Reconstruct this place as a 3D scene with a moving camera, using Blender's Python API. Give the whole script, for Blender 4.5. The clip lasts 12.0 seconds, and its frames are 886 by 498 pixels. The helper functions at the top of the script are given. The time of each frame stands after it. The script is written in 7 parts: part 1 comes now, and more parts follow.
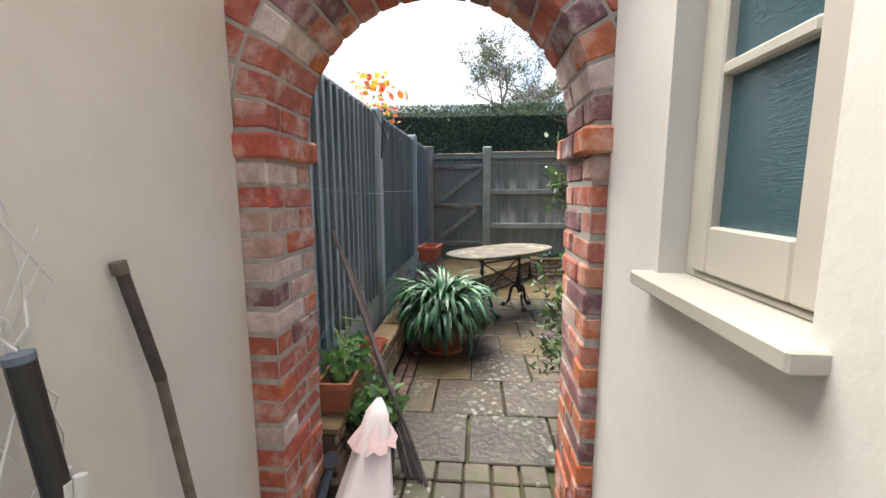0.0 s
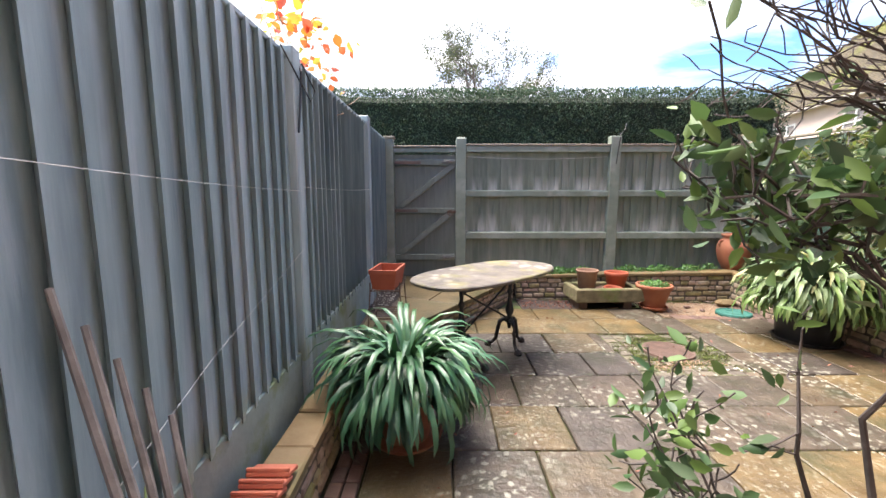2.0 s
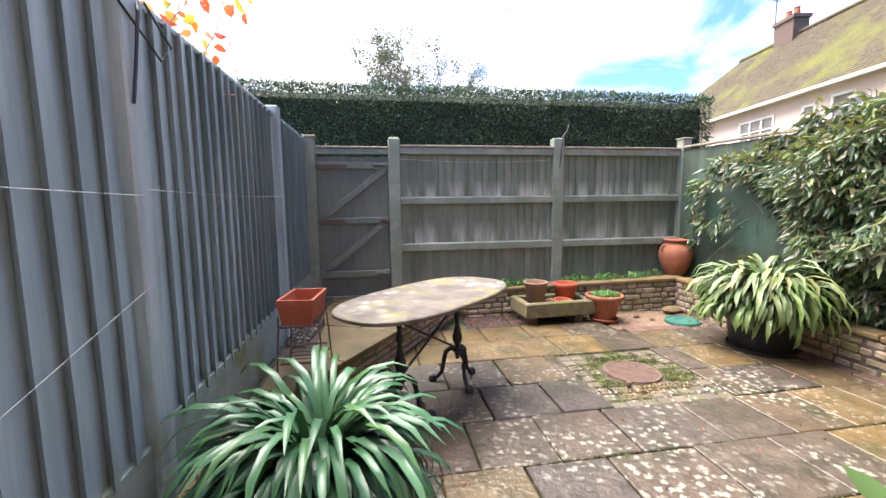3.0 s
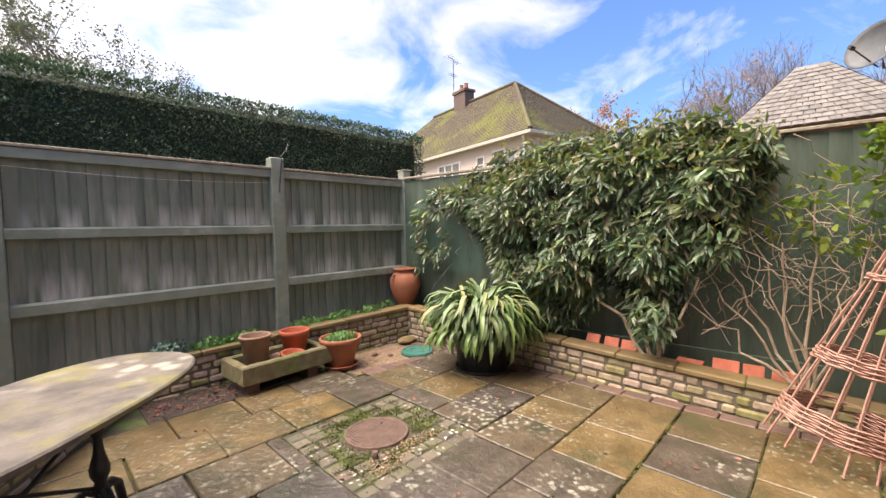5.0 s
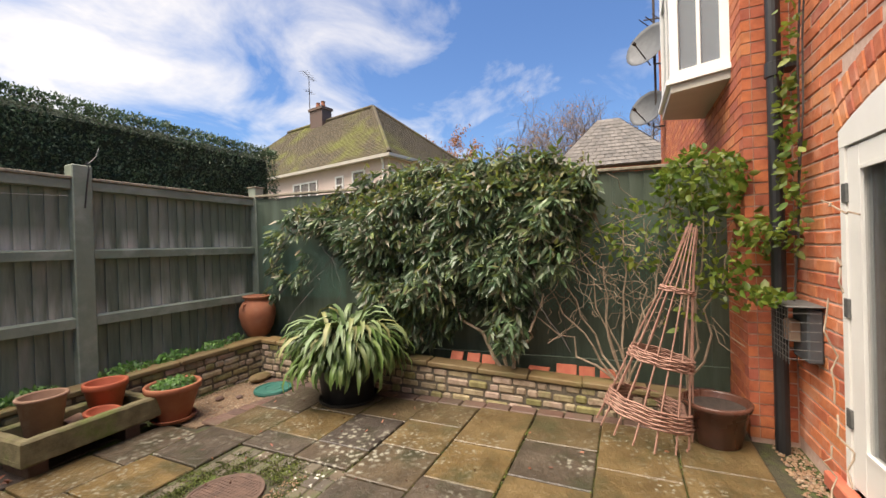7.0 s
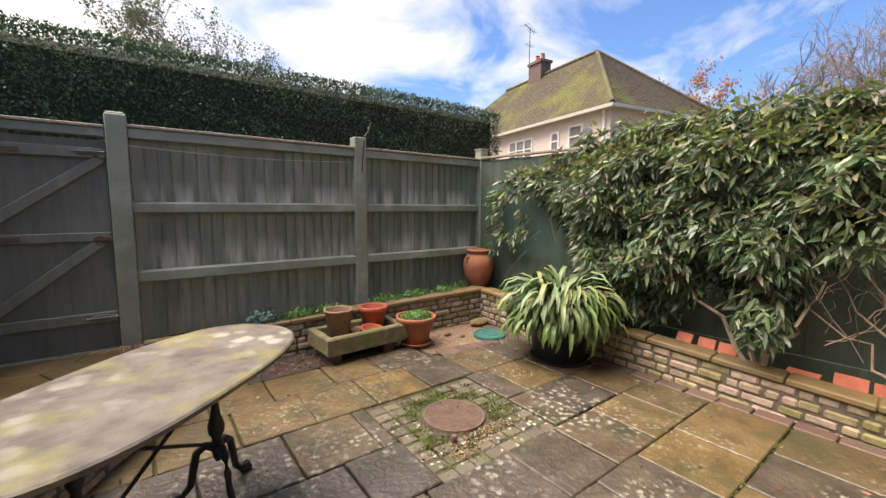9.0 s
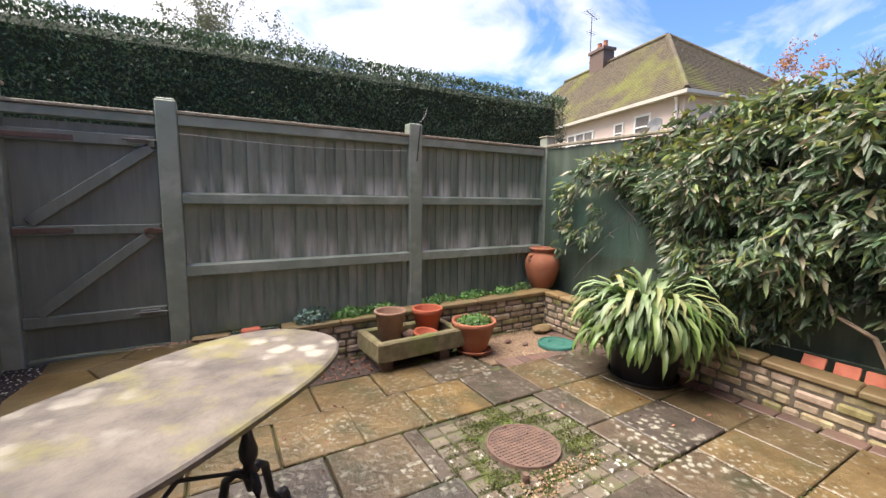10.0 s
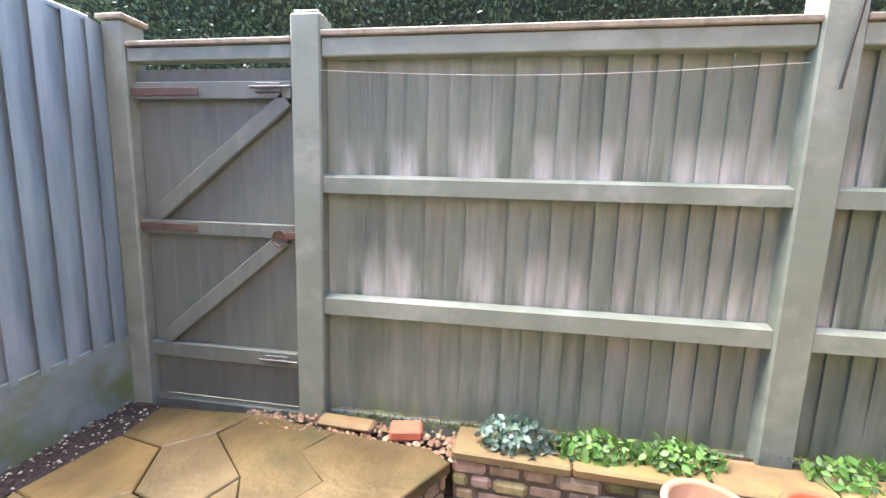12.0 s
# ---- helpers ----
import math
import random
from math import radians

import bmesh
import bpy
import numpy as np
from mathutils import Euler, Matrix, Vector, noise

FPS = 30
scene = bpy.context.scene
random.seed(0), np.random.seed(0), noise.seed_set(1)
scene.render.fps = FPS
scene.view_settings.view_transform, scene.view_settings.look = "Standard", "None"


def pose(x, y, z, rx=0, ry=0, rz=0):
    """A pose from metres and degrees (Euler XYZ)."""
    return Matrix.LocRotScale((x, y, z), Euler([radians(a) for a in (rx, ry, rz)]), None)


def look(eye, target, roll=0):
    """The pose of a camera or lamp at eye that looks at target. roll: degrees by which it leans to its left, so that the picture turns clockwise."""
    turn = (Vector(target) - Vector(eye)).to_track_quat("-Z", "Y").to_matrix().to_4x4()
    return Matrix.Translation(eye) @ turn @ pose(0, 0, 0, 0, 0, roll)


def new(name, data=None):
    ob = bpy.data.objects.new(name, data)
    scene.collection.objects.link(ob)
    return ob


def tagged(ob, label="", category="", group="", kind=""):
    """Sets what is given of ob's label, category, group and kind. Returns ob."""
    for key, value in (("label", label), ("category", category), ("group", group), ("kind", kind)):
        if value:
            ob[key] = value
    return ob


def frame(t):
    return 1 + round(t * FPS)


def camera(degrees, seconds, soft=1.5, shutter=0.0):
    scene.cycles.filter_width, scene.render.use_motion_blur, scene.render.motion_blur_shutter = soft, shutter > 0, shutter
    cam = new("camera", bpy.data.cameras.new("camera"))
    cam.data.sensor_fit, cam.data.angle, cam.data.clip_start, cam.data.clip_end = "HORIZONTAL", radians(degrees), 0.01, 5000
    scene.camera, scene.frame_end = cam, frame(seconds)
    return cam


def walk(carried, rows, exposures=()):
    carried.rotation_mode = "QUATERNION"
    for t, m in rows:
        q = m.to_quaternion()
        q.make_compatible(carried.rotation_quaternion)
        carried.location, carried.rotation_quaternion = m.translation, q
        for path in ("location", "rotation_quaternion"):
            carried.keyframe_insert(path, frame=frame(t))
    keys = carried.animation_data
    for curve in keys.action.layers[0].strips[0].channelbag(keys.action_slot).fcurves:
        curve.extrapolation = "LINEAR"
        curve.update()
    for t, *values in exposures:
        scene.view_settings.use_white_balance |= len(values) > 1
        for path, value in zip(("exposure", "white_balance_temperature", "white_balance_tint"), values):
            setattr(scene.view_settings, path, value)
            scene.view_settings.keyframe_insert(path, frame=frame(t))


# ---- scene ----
cam = camera(95.5, 12.0)
PATH = [
    (0, (0.65, -0.948, 1.336), (0.483, 1.025, 1.053), -0.2),
    (0.5, (0.581, -0.644, 1.287), (0.411, 1.328, 1.004), -0.1),
    (1, (0.564, -0.337, 1.3), (0.411, 1.635, 1.01), 0.1),
    (1.2, (0.559, -0.212, 1.294), (0.438, 1.762, 0.995), 0.2),
    (1.5, (0.585, 0.022, 1.279), (0.48, 1.999, 1.0), -0.1),
    (2, (0.571, 0.33, 1.295), (0.571, 2.313, 1.034), -0.0),
    (2.5, (0.571, 0.666, 1.288), (0.699, 2.648, 1.052), -0.2),
    (2.7, (0.574, 0.776, 1.285), (0.764, 2.754, 1.057), -0.4),
    (4.3, (0.911, 1.369, 1.271), (1.981, 3.051, 1.107), -1.3),
    (4.5, (0.951, 1.417, 1.271), (2.132, 3.025, 1.125), -1.3),
    (5, (0.987, 1.513, 1.286), (2.418, 2.908, 1.189), -1.4),
    (5.5, (0.98, 1.552, 1.312), (2.61, 2.71, 1.272), -1.7),
    (6, (0.964, 1.557, 1.319), (2.731, 2.495, 1.328), -1.8),
    (6.5, (1.003, 1.549, 1.323), (2.827, 2.37, 1.33), -2.1),
    (6.7, (1.014, 1.563, 1.302), (2.847, 2.363, 1.302), -2.0),
    (8.3, (0.945, 1.633, 1.337), (2.424, 2.966, 1.15), 0.1),
    (8.5, (0.942, 1.623, 1.339), (2.328, 3.052, 1.144), -0.0),
    (9, (0.929, 1.645, 1.35), (2.115, 3.241, 1.138), 0.3),
    (9.5, (0.945, 1.742, 1.333), (2.001, 3.426, 1.112), 0.4),
    (10, (1.075, 2.019, 1.304), (2.052, 3.75, 1.078), 0.4),
    (10.3, (1.222, 2.244, 1.279), (2.142, 4.006, 1.061), 0.6),
    (10.5, (1.344, 2.416, 1.306), (2.203, 4.206, 1.068), 0.4),
    (11, (1.518, 2.887, 1.328), (2.154, 4.763, 1.053), 0.9),
    (11.5, (1.625, 3.401, 1.311), (1.901, 5.361, 1.024), 1.2),
    (12, (1.656, 3.896, 1.316), (1.359, 5.853, 1.027), 1.7),
]
walk(cam, [(t, look(eye, target, roll)) for t, eye, target, roll in PATH], [
(0, 1.7, 6750, 8), (1.0, 1.85, 6800, 7), (2.0, 2.05, 6800, 14), (2.5, 2.1, 6700, 15), (4.5, 1.65, 7000, 18), (5.0, 1.5, 7400, 17), (5.5, 1.27, 7300, 16), (6.5, 1.0, 7500, 13), (8.5, 1.15, 7600, 15), (9.5, 1.38, 7200, 16), (10.5, 1.75, 6900, 15), (11.0, 2.2, 6700, 15), (11.5, 2.65, 6700, 15), (12, 3.25, 7100, 16)])

# world, sun and exposure
SUN_DIR = Vector((-0.28, 0.2, 0.8)).normalized()
world = bpy.data.worlds.new("world")
scene.world = world
world.use_nodes = True
wn = world.node_tree
wn.nodes.clear()


def wnode(kind, **props):
    n = wn.nodes.new(kind)
    for k, v in props.items():
        if k == "noise_dimensions":
            n.noise_dimensions = v
        elif k == "operation":
            n.operation = v
    return n


sky = wn.nodes.new("ShaderNodeTexSky")
sky.sky_type = "NISHITA"
sky.sun_disc = False
sky.sun_elevation = math.asin(SUN_DIR.z)
sky.sun_rotation = math.atan2(SUN_DIR.x, SUN_DIR.y)
sky.air_density = 1.3
sky.dust_density = 0.0
sky.ozone_density = 2.2
tc = wn.nodes.new("ShaderNodeTexCoord")
sep = wn.nodes.new("ShaderNodeSeparateXYZ")
wn.links.new(tc.outputs["Generated"], sep.inputs[0])
den = wnode("ShaderNodeMath", operation="ADD")
wn.links.new(sep.outputs[2], den.inputs[0])
den.inputs[1].default_value = 0.22
px = wnode("ShaderNodeMath", operation="DIVIDE")
py = wnode("ShaderNodeMath", operation="DIVIDE")
wn.links.new(sep.outputs[0], px.inputs[0])
wn.links.new(sep.outputs[1], py.inputs[0])
wn.links.new(den.outputs[0], px.inputs[1])
wn.links.new(den.outputs[0], py.inputs[1])
comb = wn.nodes.new("ShaderNodeCombineXYZ")
wn.links.new(px.outputs[0], comb.inputs[0])
wn.links.new(py.outputs[0], comb.inputs[1])
cl = wn.nodes.new("ShaderNodeTexNoise")
cl.inputs["Scale"].default_value = 2.1
cl.inputs["Detail"].default_value = 7
cl.inputs["Roughness"].default_value = 0.56
cl.inputs["Distortion"].default_value = 0.45
wn.links.new(comb.outputs[0], cl.inputs["Vector"])
dot = wn.nodes.new("ShaderNodeVectorMath")
dot.operation = "DOT_PRODUCT"
dot.inputs[1].default_value = Vector((-0.62, 0.78, -0.15)).normalized()
wn.links.new(tc.outputs["Generated"], dot.inputs[0])
bias = wnode("ShaderNodeMath", operation="MULTIPLY_ADD")
wn.links.new(dot.outputs["Value"], bias.inputs[0])
bias.inputs[1].default_value = 0.26
wn.links.new(cl.outputs["Fac"], bias.inputs[2])
ramp = wn.nodes.new("ShaderNodeValToRGB")
ramp.color_ramp.elements[0].position = 0.41
ramp.color_ramp.elements[1].position = 0.74
wn.links.new(bias.outputs[0], ramp.inputs[0])
skyb = wn.nodes.new("ShaderNodeVectorMath")
skyb.operation = "MULTIPLY"
skyb.inputs[1].default_value = (0.043, 0.062, 0.091)
wn.links.new(sky.outputs[0], skyb.inputs[0])
mixw = wn.nodes.new("ShaderNodeMix")
mixw.data_type = "RGBA"
wn.links.new(ramp.outputs[0], mixw.inputs["Factor"])
wn.links.new(skyb.outputs[0], mixw.inputs[6])
mixw.inputs[7].default_value = (0.55, 0.57, 0.6, 1)
bg = wn.nodes.new("ShaderNodeBackground")
wn.links.new(mixw.outputs[2], bg.inputs["Color"])
bg.inputs["Strength"].default_value = 1.0
wo = wn.nodes.new("ShaderNodeOutputWorld")
wn.links.new(bg.outputs[0], wo.inputs["Surface"])

sun = new("sun", bpy.data.lights.new("sun", "SUN"))
sun.data.energy = 5.0
sun.data.angle = radians(60)
sun.data.color = (1.0, 0.96, 0.91)
sun.matrix_world = look((0, 0, 0), -SUN_DIR)


# materials
def surf(name, cols, scale=8.0, rough=0.75, bump=0.3, bscale=60.0, stain=None, stain_amt=0.5, sscale=2.0,
         spots=None, spot_scale=14.0, spot_size=0.25, rnd=None, island=False, metal=0.0, stretch=(1, 1, 1), spec=0.5,
         bdist=0.004, sharp=0.12, interp="LINEAR", bands=()):
    """cols: two colours mixed by fine noise; rnd: colours picked per object or per island; stain: a broad colour; spots: blotches."""
    m = bpy.data.materials.new(name)
    m.use_nodes = True
    nt = m.node_tree
    N, L = nt.nodes, nt.links
    b = N["Principled BSDF"]
    geo = N.new("ShaderNodeNewGeometry")
    mp = N.new("ShaderNodeMapping")
    mp.inputs["Scale"].default_value = stretch
    L.new(geo.outputs["Position"], mp.inputs["Vector"])

    def nz(sc, detail=4, r=0.6, vec=None):
        n = N.new("ShaderNodeTexNoise")
        n.inputs["Scale"].default_value = sc
        n.inputs["Detail"].default_value = detail
        n.inputs["Roughness"].default_value = r
        L.new(vec or mp.outputs[0], n.inputs["Vector"])
        return n

    def mix(fac, a, c, kind="MIX", f=None):
        x = N.new("ShaderNodeMix")
        x.data_type = "RGBA"
        x.blend_type = kind
        if fac is not None:
            L.new(fac, x.inputs["Factor"])
        else:
            x.inputs["Factor"].default_value = f
        for sock, v in ((x.inputs[6], a), (x.inputs[7], c)):
            if isinstance(v, tuple):
                sock.default_value = (*v, 1)
            else:
                L.new(v, sock)
        return x.outputs[2]

    def edge(sock, lo, hi):
        r = N.new("ShaderNodeMapRange")
        r.inputs["From Min"].default_value = lo
        r.inputs["From Max"].default_value = hi
        L.new(sock, r.inputs["Value"])
        return r.outputs[0]

    fine = nz(scale)
    f1 = edge(fine.outputs["Fac"], 0.3, 0.7)
    if rnd:
        r = N.new("ShaderNodeValToRGB")
        r.color_ramp.interpolation = interp
        el = r.color_ramp.elements
        while len(el) < len(rnd):
            el.new(0.5)
        for i, c in enumerate(rnd):
            el[i].position = i / (len(rnd) - 1)
            el[i].color = (*c, 1)
        if island:
            L.new(geo.outputs["Random Per Island"], r.inputs[0])
        else:
            oi = N.new("ShaderNodeObjectInfo")
            L.new(oi.outputs["Random"], r.inputs[0])
        dark = mix(None, r.outputs[0], cols[0], "MULTIPLY", f=1.0)
        col = mix(f1, dark, r.outputs[0])
    else:
        col = mix(f1, cols[0], cols[1])
    if stain:
        s = nz(sscale, 5, 0.65)
        sf = edge(s.outputs["Fac"], 0.5, 0.68)
        k = N.new("ShaderNodeMath")
        k.operation = "MULTIPLY"
        k.inputs[1].default_value = stain_amt
        L.new(sf, k.inputs[0])
        col = mix(k.outputs[0], col, stain)
    if spots:
        v = N.new("ShaderNodeTexVoronoi")
        v.inputs["Scale"].default_value = spot_scale
        wob = nz(spot_scale * 2.5, 3)
        add = N.new("ShaderNodeVectorMath")
        add.operation = "MULTIPLY_ADD"
        L.new(wob.outputs["Color"], add.inputs[0])
        add.inputs[1].default_value = (0.05, 0.05, 0.05)
        L.new(mp.outputs[0], add.inputs[2])
        L.new(add.outputs[0], v.inputs["Vector"])
        sp = edge(v.outputs["Distance"], spot_size, spot_size - sharp)
        where = edge(nz(1.7, 3).outputs["Fac"], 0.46, 0.58)
        k = N.new("ShaderNodeMath")
        k.operation = "MULTIPLY"
        L.new(sp, k.inputs[0])
        L.new(where, k.inputs[1])
        col = mix(k.outputs[0], col, spots)
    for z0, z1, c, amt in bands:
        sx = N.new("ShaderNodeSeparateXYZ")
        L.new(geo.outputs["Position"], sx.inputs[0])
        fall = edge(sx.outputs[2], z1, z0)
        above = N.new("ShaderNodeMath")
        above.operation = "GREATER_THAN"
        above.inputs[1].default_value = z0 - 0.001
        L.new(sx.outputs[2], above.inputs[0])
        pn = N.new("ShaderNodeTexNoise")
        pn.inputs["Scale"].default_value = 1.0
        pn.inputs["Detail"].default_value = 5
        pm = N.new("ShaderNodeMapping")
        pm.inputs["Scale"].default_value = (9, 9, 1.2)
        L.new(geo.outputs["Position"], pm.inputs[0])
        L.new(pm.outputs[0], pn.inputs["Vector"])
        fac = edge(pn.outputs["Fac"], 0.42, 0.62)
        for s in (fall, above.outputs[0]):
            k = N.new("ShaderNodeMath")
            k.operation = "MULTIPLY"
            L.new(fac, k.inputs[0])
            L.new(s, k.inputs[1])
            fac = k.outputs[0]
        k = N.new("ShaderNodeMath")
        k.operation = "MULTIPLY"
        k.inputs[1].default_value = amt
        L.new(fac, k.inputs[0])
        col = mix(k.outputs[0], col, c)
    L.new(col, b.inputs["Base Color"])
    rr = N.new("ShaderNodeMapRange")
    rr.inputs["To Min"].default_value = max(0.05, rough - 0.12)
    rr.inputs["To Max"].default_value = min(1.0, rough + 0.12)
    L.new(nz(scale * 0.7).outputs["Fac"], rr.inputs["Value"])
    L.new(rr.outputs[0], b.inputs["Roughness"])
    b.inputs["Metallic"].default_value = metal
    b.inputs["Specular IOR Level"].default_value = spec
    if bump:
        bn = N.new("ShaderNodeBump")
        bn.inputs["Strength"].default_value = bump
        bn.inputs["Distance"].default_value = bdist
        L.new(nz(bscale, 5).outputs["Fac"], bn.inputs["Height"])
        L.new(bn.outputs[0], b.inputs["Normal"])
    return m


def leafmat(name, rnd, rough=0.45, under=0.25):
    m = bpy.data.materials.new(name)
    m.use_nodes = True
    N, L = m.node_tree.nodes, m.node_tree.links
    b = N["Principled BSDF"]
    geo = N.new("ShaderNodeNewGeometry")
    r = N.new("ShaderNodeValToRGB")
    el = r.color_ramp.elements
    while len(el) < len(rnd):
        el.new(0.5)
    for i, c in enumerate(rnd):
        el[i].position = i / (len(rnd) - 1)
        el[i].color = (*c, 1)
    L.new(geo.outputs["Random Per Island"], r.inputs[0])
    cn = N.new("ShaderNodeTexNoise")
    cn.inputs["Scale"].default_value = 7
    cn.inputs["Detail"].default_value = 2
    L.new(geo.outputs["Position"], cn.inputs["Vector"])
    cr = N.new("ShaderNodeMapRange")
    cr.inputs["From Min"].default_value = 0.35
    cr.inputs["From Max"].default_value = 0.65
    cr.inputs["To Min"].default_value = 0.55
    cr.inputs["To Max"].default_value = 1.2
    L.new(cn.outputs["Fac"], cr.inputs["Value"])
    cm_ = N.new("ShaderNodeVectorMath")
    cm_.operation = "SCALE"
    L.new(r.outputs[0], cm_.inputs[0])
    L.new(cr.outputs[0], cm_.inputs["Scale"])
    L.new(cm_.outputs[0], b.inputs["Base Color"])
    b.inputs["Roughness"].default_value = rough
    tr = N.new("ShaderNodeBsdfTranslucent")
    L.new(r.outputs[0], tr.inputs["Color"])
    mx = N.new("ShaderNodeMixShader")
    mx.inputs[0].default_value = under
    L.new(b.outputs[0], mx.inputs[1])
    L.new(tr.outputs[0], mx.inputs[2])
    L.new(mx.outputs[0], N["Material Output"].inputs["Surface"])
    return m


def glassmat(name, tint, rough=0.05, ripple=0.0, alpha=0.35):
    m = bpy.data.materials.new(name)
    m.use_nodes = True
    N, L = m.node_tree.nodes, m.node_tree.links
    b = N["Principled BSDF"]
    b.inputs["Base Color"].default_value = (*tint, 1)
    b.inputs["Roughness"].default_value = rough
    b.inputs["Specular IOR Level"].default_value = 0.9
    b.inputs["Alpha"].default_value = alpha
    if ripple:
        w = N.new("ShaderNodeTexNoise")
        g = N.new("ShaderNodeNewGeometry")
        mp = N.new("ShaderNodeMapping")
        mp.inputs["Scale"].default_value = (10, 10, 240)
        L.new(g.outputs["Position"], mp.inputs[0])
        L.new(mp.outputs[0], w.inputs["Vector"])
        w.inputs["Scale"].default_value = 2.5
        bn = N.new("ShaderNodeBump")
        bn.inputs["Strength"].default_value = ripple
        bn.inputs["Distance"].default_value = 0.004
        L.new(w.outputs["Fac"], bn.inputs["Height"])
        L.new(bn.outputs[0], b.inputs["Normal"])
    return m


M = {}
M["render"] = surf("painted_render", [(0.55, 0.53, 0.485), (0.61, 0.59, 0.545)], 3, 0.8, 0.25, 40, stain=(0.46, 0.42, 0.36), stain_amt=0.35, sscale=1.2)
M["reclaimed"] = surf("reclaimed_brick", [(0.6, 0.5, 0.48), (1, 1, 1)], 16, 0.85, 0.45, 50,
                      rnd=[(0.42, 0.12, 0.07), (0.52, 0.16, 0.06), (0.42, 0.13, 0.09), (0.2, 0.1, 0.11), (0.45, 0.17, 0.12), (0.5, 0.17, 0.08), (0.46, 0.13, 0.07), (0.25, 0.12, 0.12), (0.5, 0.24, 0.15), (0.6, 0.5, 0.44), (0.52, 0.14, 0.06), (0.47, 0.11, 0.07), (0.52, 0.36, 0.3), (0.4, 0.12, 0.08)],
                      stain=(0.66, 0.56, 0.5), stain_amt=0.6, sscale=7, bdist=0.012, interp="CONSTANT")
M["mortar"] = surf("lime_mortar", [(0.3, 0.28, 0.24), (0.42, 0.38, 0.33)], 30, 0.95, 0.6, 120)
M["redbrick"] = surf("red_house_brick", [(0.75, 0.65, 0.6), (1, 1, 1)], 18, 0.85, 0.6, 90,
                     rnd=[(0.52, 0.14, 0.06), (0.6, 0.2, 0.08), (0.45, 0.12, 0.065), (0.64, 0.25, 0.1), (0.4, 0.11, 0.07), (0.56, 0.17, 0.065)],
                     stain=(0.6, 0.33, 0.23), stain_amt=0.6, sscale=5)
M["redbrick_far"] = surf("red_wall_brick", [(0.6, 0.5, 0.45), (1, 1, 1)], 18, 0.85, 0.6, 90, island=True,
                         rnd=[(0.52, 0.14, 0.06), (0.6, 0.2, 0.08), (0.45, 0.12, 0.065), (0.64, 0.25, 0.1), (0.4, 0.11, 0.07), (0.56, 0.17, 0.065)])
M["mortar_red"] = surf("grey_mortar", [(0.44, 0.3, 0.24), (0.55, 0.4, 0.33)], 30, 0.95, 0.6, 120)
M["slab"] = surf("sandstone_slab", [(0.42, 0.41, 0.4), (1, 1, 1)], 6, 0.42, 0.8, 26,
                 rnd=[(0.098, 0.072, 0.046), (0.072, 0.058, 0.045), (0.086, 0.066, 0.046), (0.062, 0.052, 0.046), (0.11, 0.08, 0.042), (0.078, 0.058, 0.046)],
                 stain=(0.028, 0.03, 0.014), stain_amt=0.8, sscale=3.6, spots=(0.24, 0.23, 0.18), spot_scale=21, spot_size=0.42, sharp=0.2, bdist=0.014)
M["slab_warm"] = surf("yellow_sandstone_slab", [(0.45, 0.42, 0.38), (1, 1, 1)], 5, 0.4, 0.8, 26,
                      rnd=[(0.165, 0.11, 0.042), (0.125, 0.088, 0.04), (0.145, 0.1, 0.044), (0.105, 0.077, 0.04)],
                      stain=(0.042, 0.042, 0.018), stain_amt=0.8, sscale=3.0, spots=(0.22, 0.205, 0.15), spot_scale=27, spot_size=0.36, sharp=0.18, bdist=0.014)
M["sett"] = surf("stone_sett", [(0.6, 0.6, 0.55), (1, 1, 1)], 14, 0.65, 0.7, 50,
                 rnd=[(0.1, 0.085, 0.06), (0.14, 0.115, 0.08), (0.085, 0.07, 0.055), (0.13, 0.095, 0.065)],
                 stain=(0.05, 0.07, 0.015), stain_amt=0.8, sscale=7, spots=(0.45, 0.44, 0.38), spot_scale=22, spot_size=0.3)
M["paver"] = surf("clay_paver", [(0.65, 0.6, 0.6), (1, 1, 1)], 20, 0.6, 0.5, 80,
                  rnd=[(0.13, 0.075, 0.058), (0.155, 0.09, 0.066), (0.1, 0.066, 0.056), (0.17, 0.105, 0.08)], stain=(0.09, 0.08, 0.05), stain_amt=0.5, sscale=5)
M["smallstone"] = surf("buff_walling", [(0.5, 0.46, 0.42), (1, 1, 1)], 16, 0.85, 0.9, 45,
                       rnd=[(0.47, 0.37, 0.28), (0.38, 0.3, 0.2), (0.5, 0.38, 0.3), (0.28, 0.26, 0.1), (0.46, 0.34, 0.28), (0.42, 0.35, 0.2)], stain=(0.14, 0.15, 0.05), stain_amt=0.5, sscale=6)
M["cap"] = surf("sandstone_coping", [(0.7, 0.65, 0.55), (1, 1, 1)], 8, 0.7, 0.5, 50,
                rnd=[(0.25, 0.165, 0.07), (0.18, 0.13, 0.065), (0.27, 0.185, 0.095), (0.16, 0.12, 0.058)], stain=(0.1, 0.11, 0.03), stain_amt=0.55, sscale=4)
M["slabflag"] = surf("yellow_sandstone_flag", [(0.4, 0.38, 0.34), (1, 1, 1)], 3.5, 0.42, 0.7, 25,
                    rnd=[(0.19, 0.125, 0.045), (0.1, 0.078, 0.038), (0.14, 0.1, 0.045), (0.12, 0.092, 0.05)], stain=(0.03, 0.036, 0.012), stain_amt=0.85, sscale=3, bdist=0.008)
M["vinestem"] = surf("green_stem", [(0.12, 0.17, 0.05), (0.2, 0.26, 0.09)], 20, 0.6, 0.1, 60)
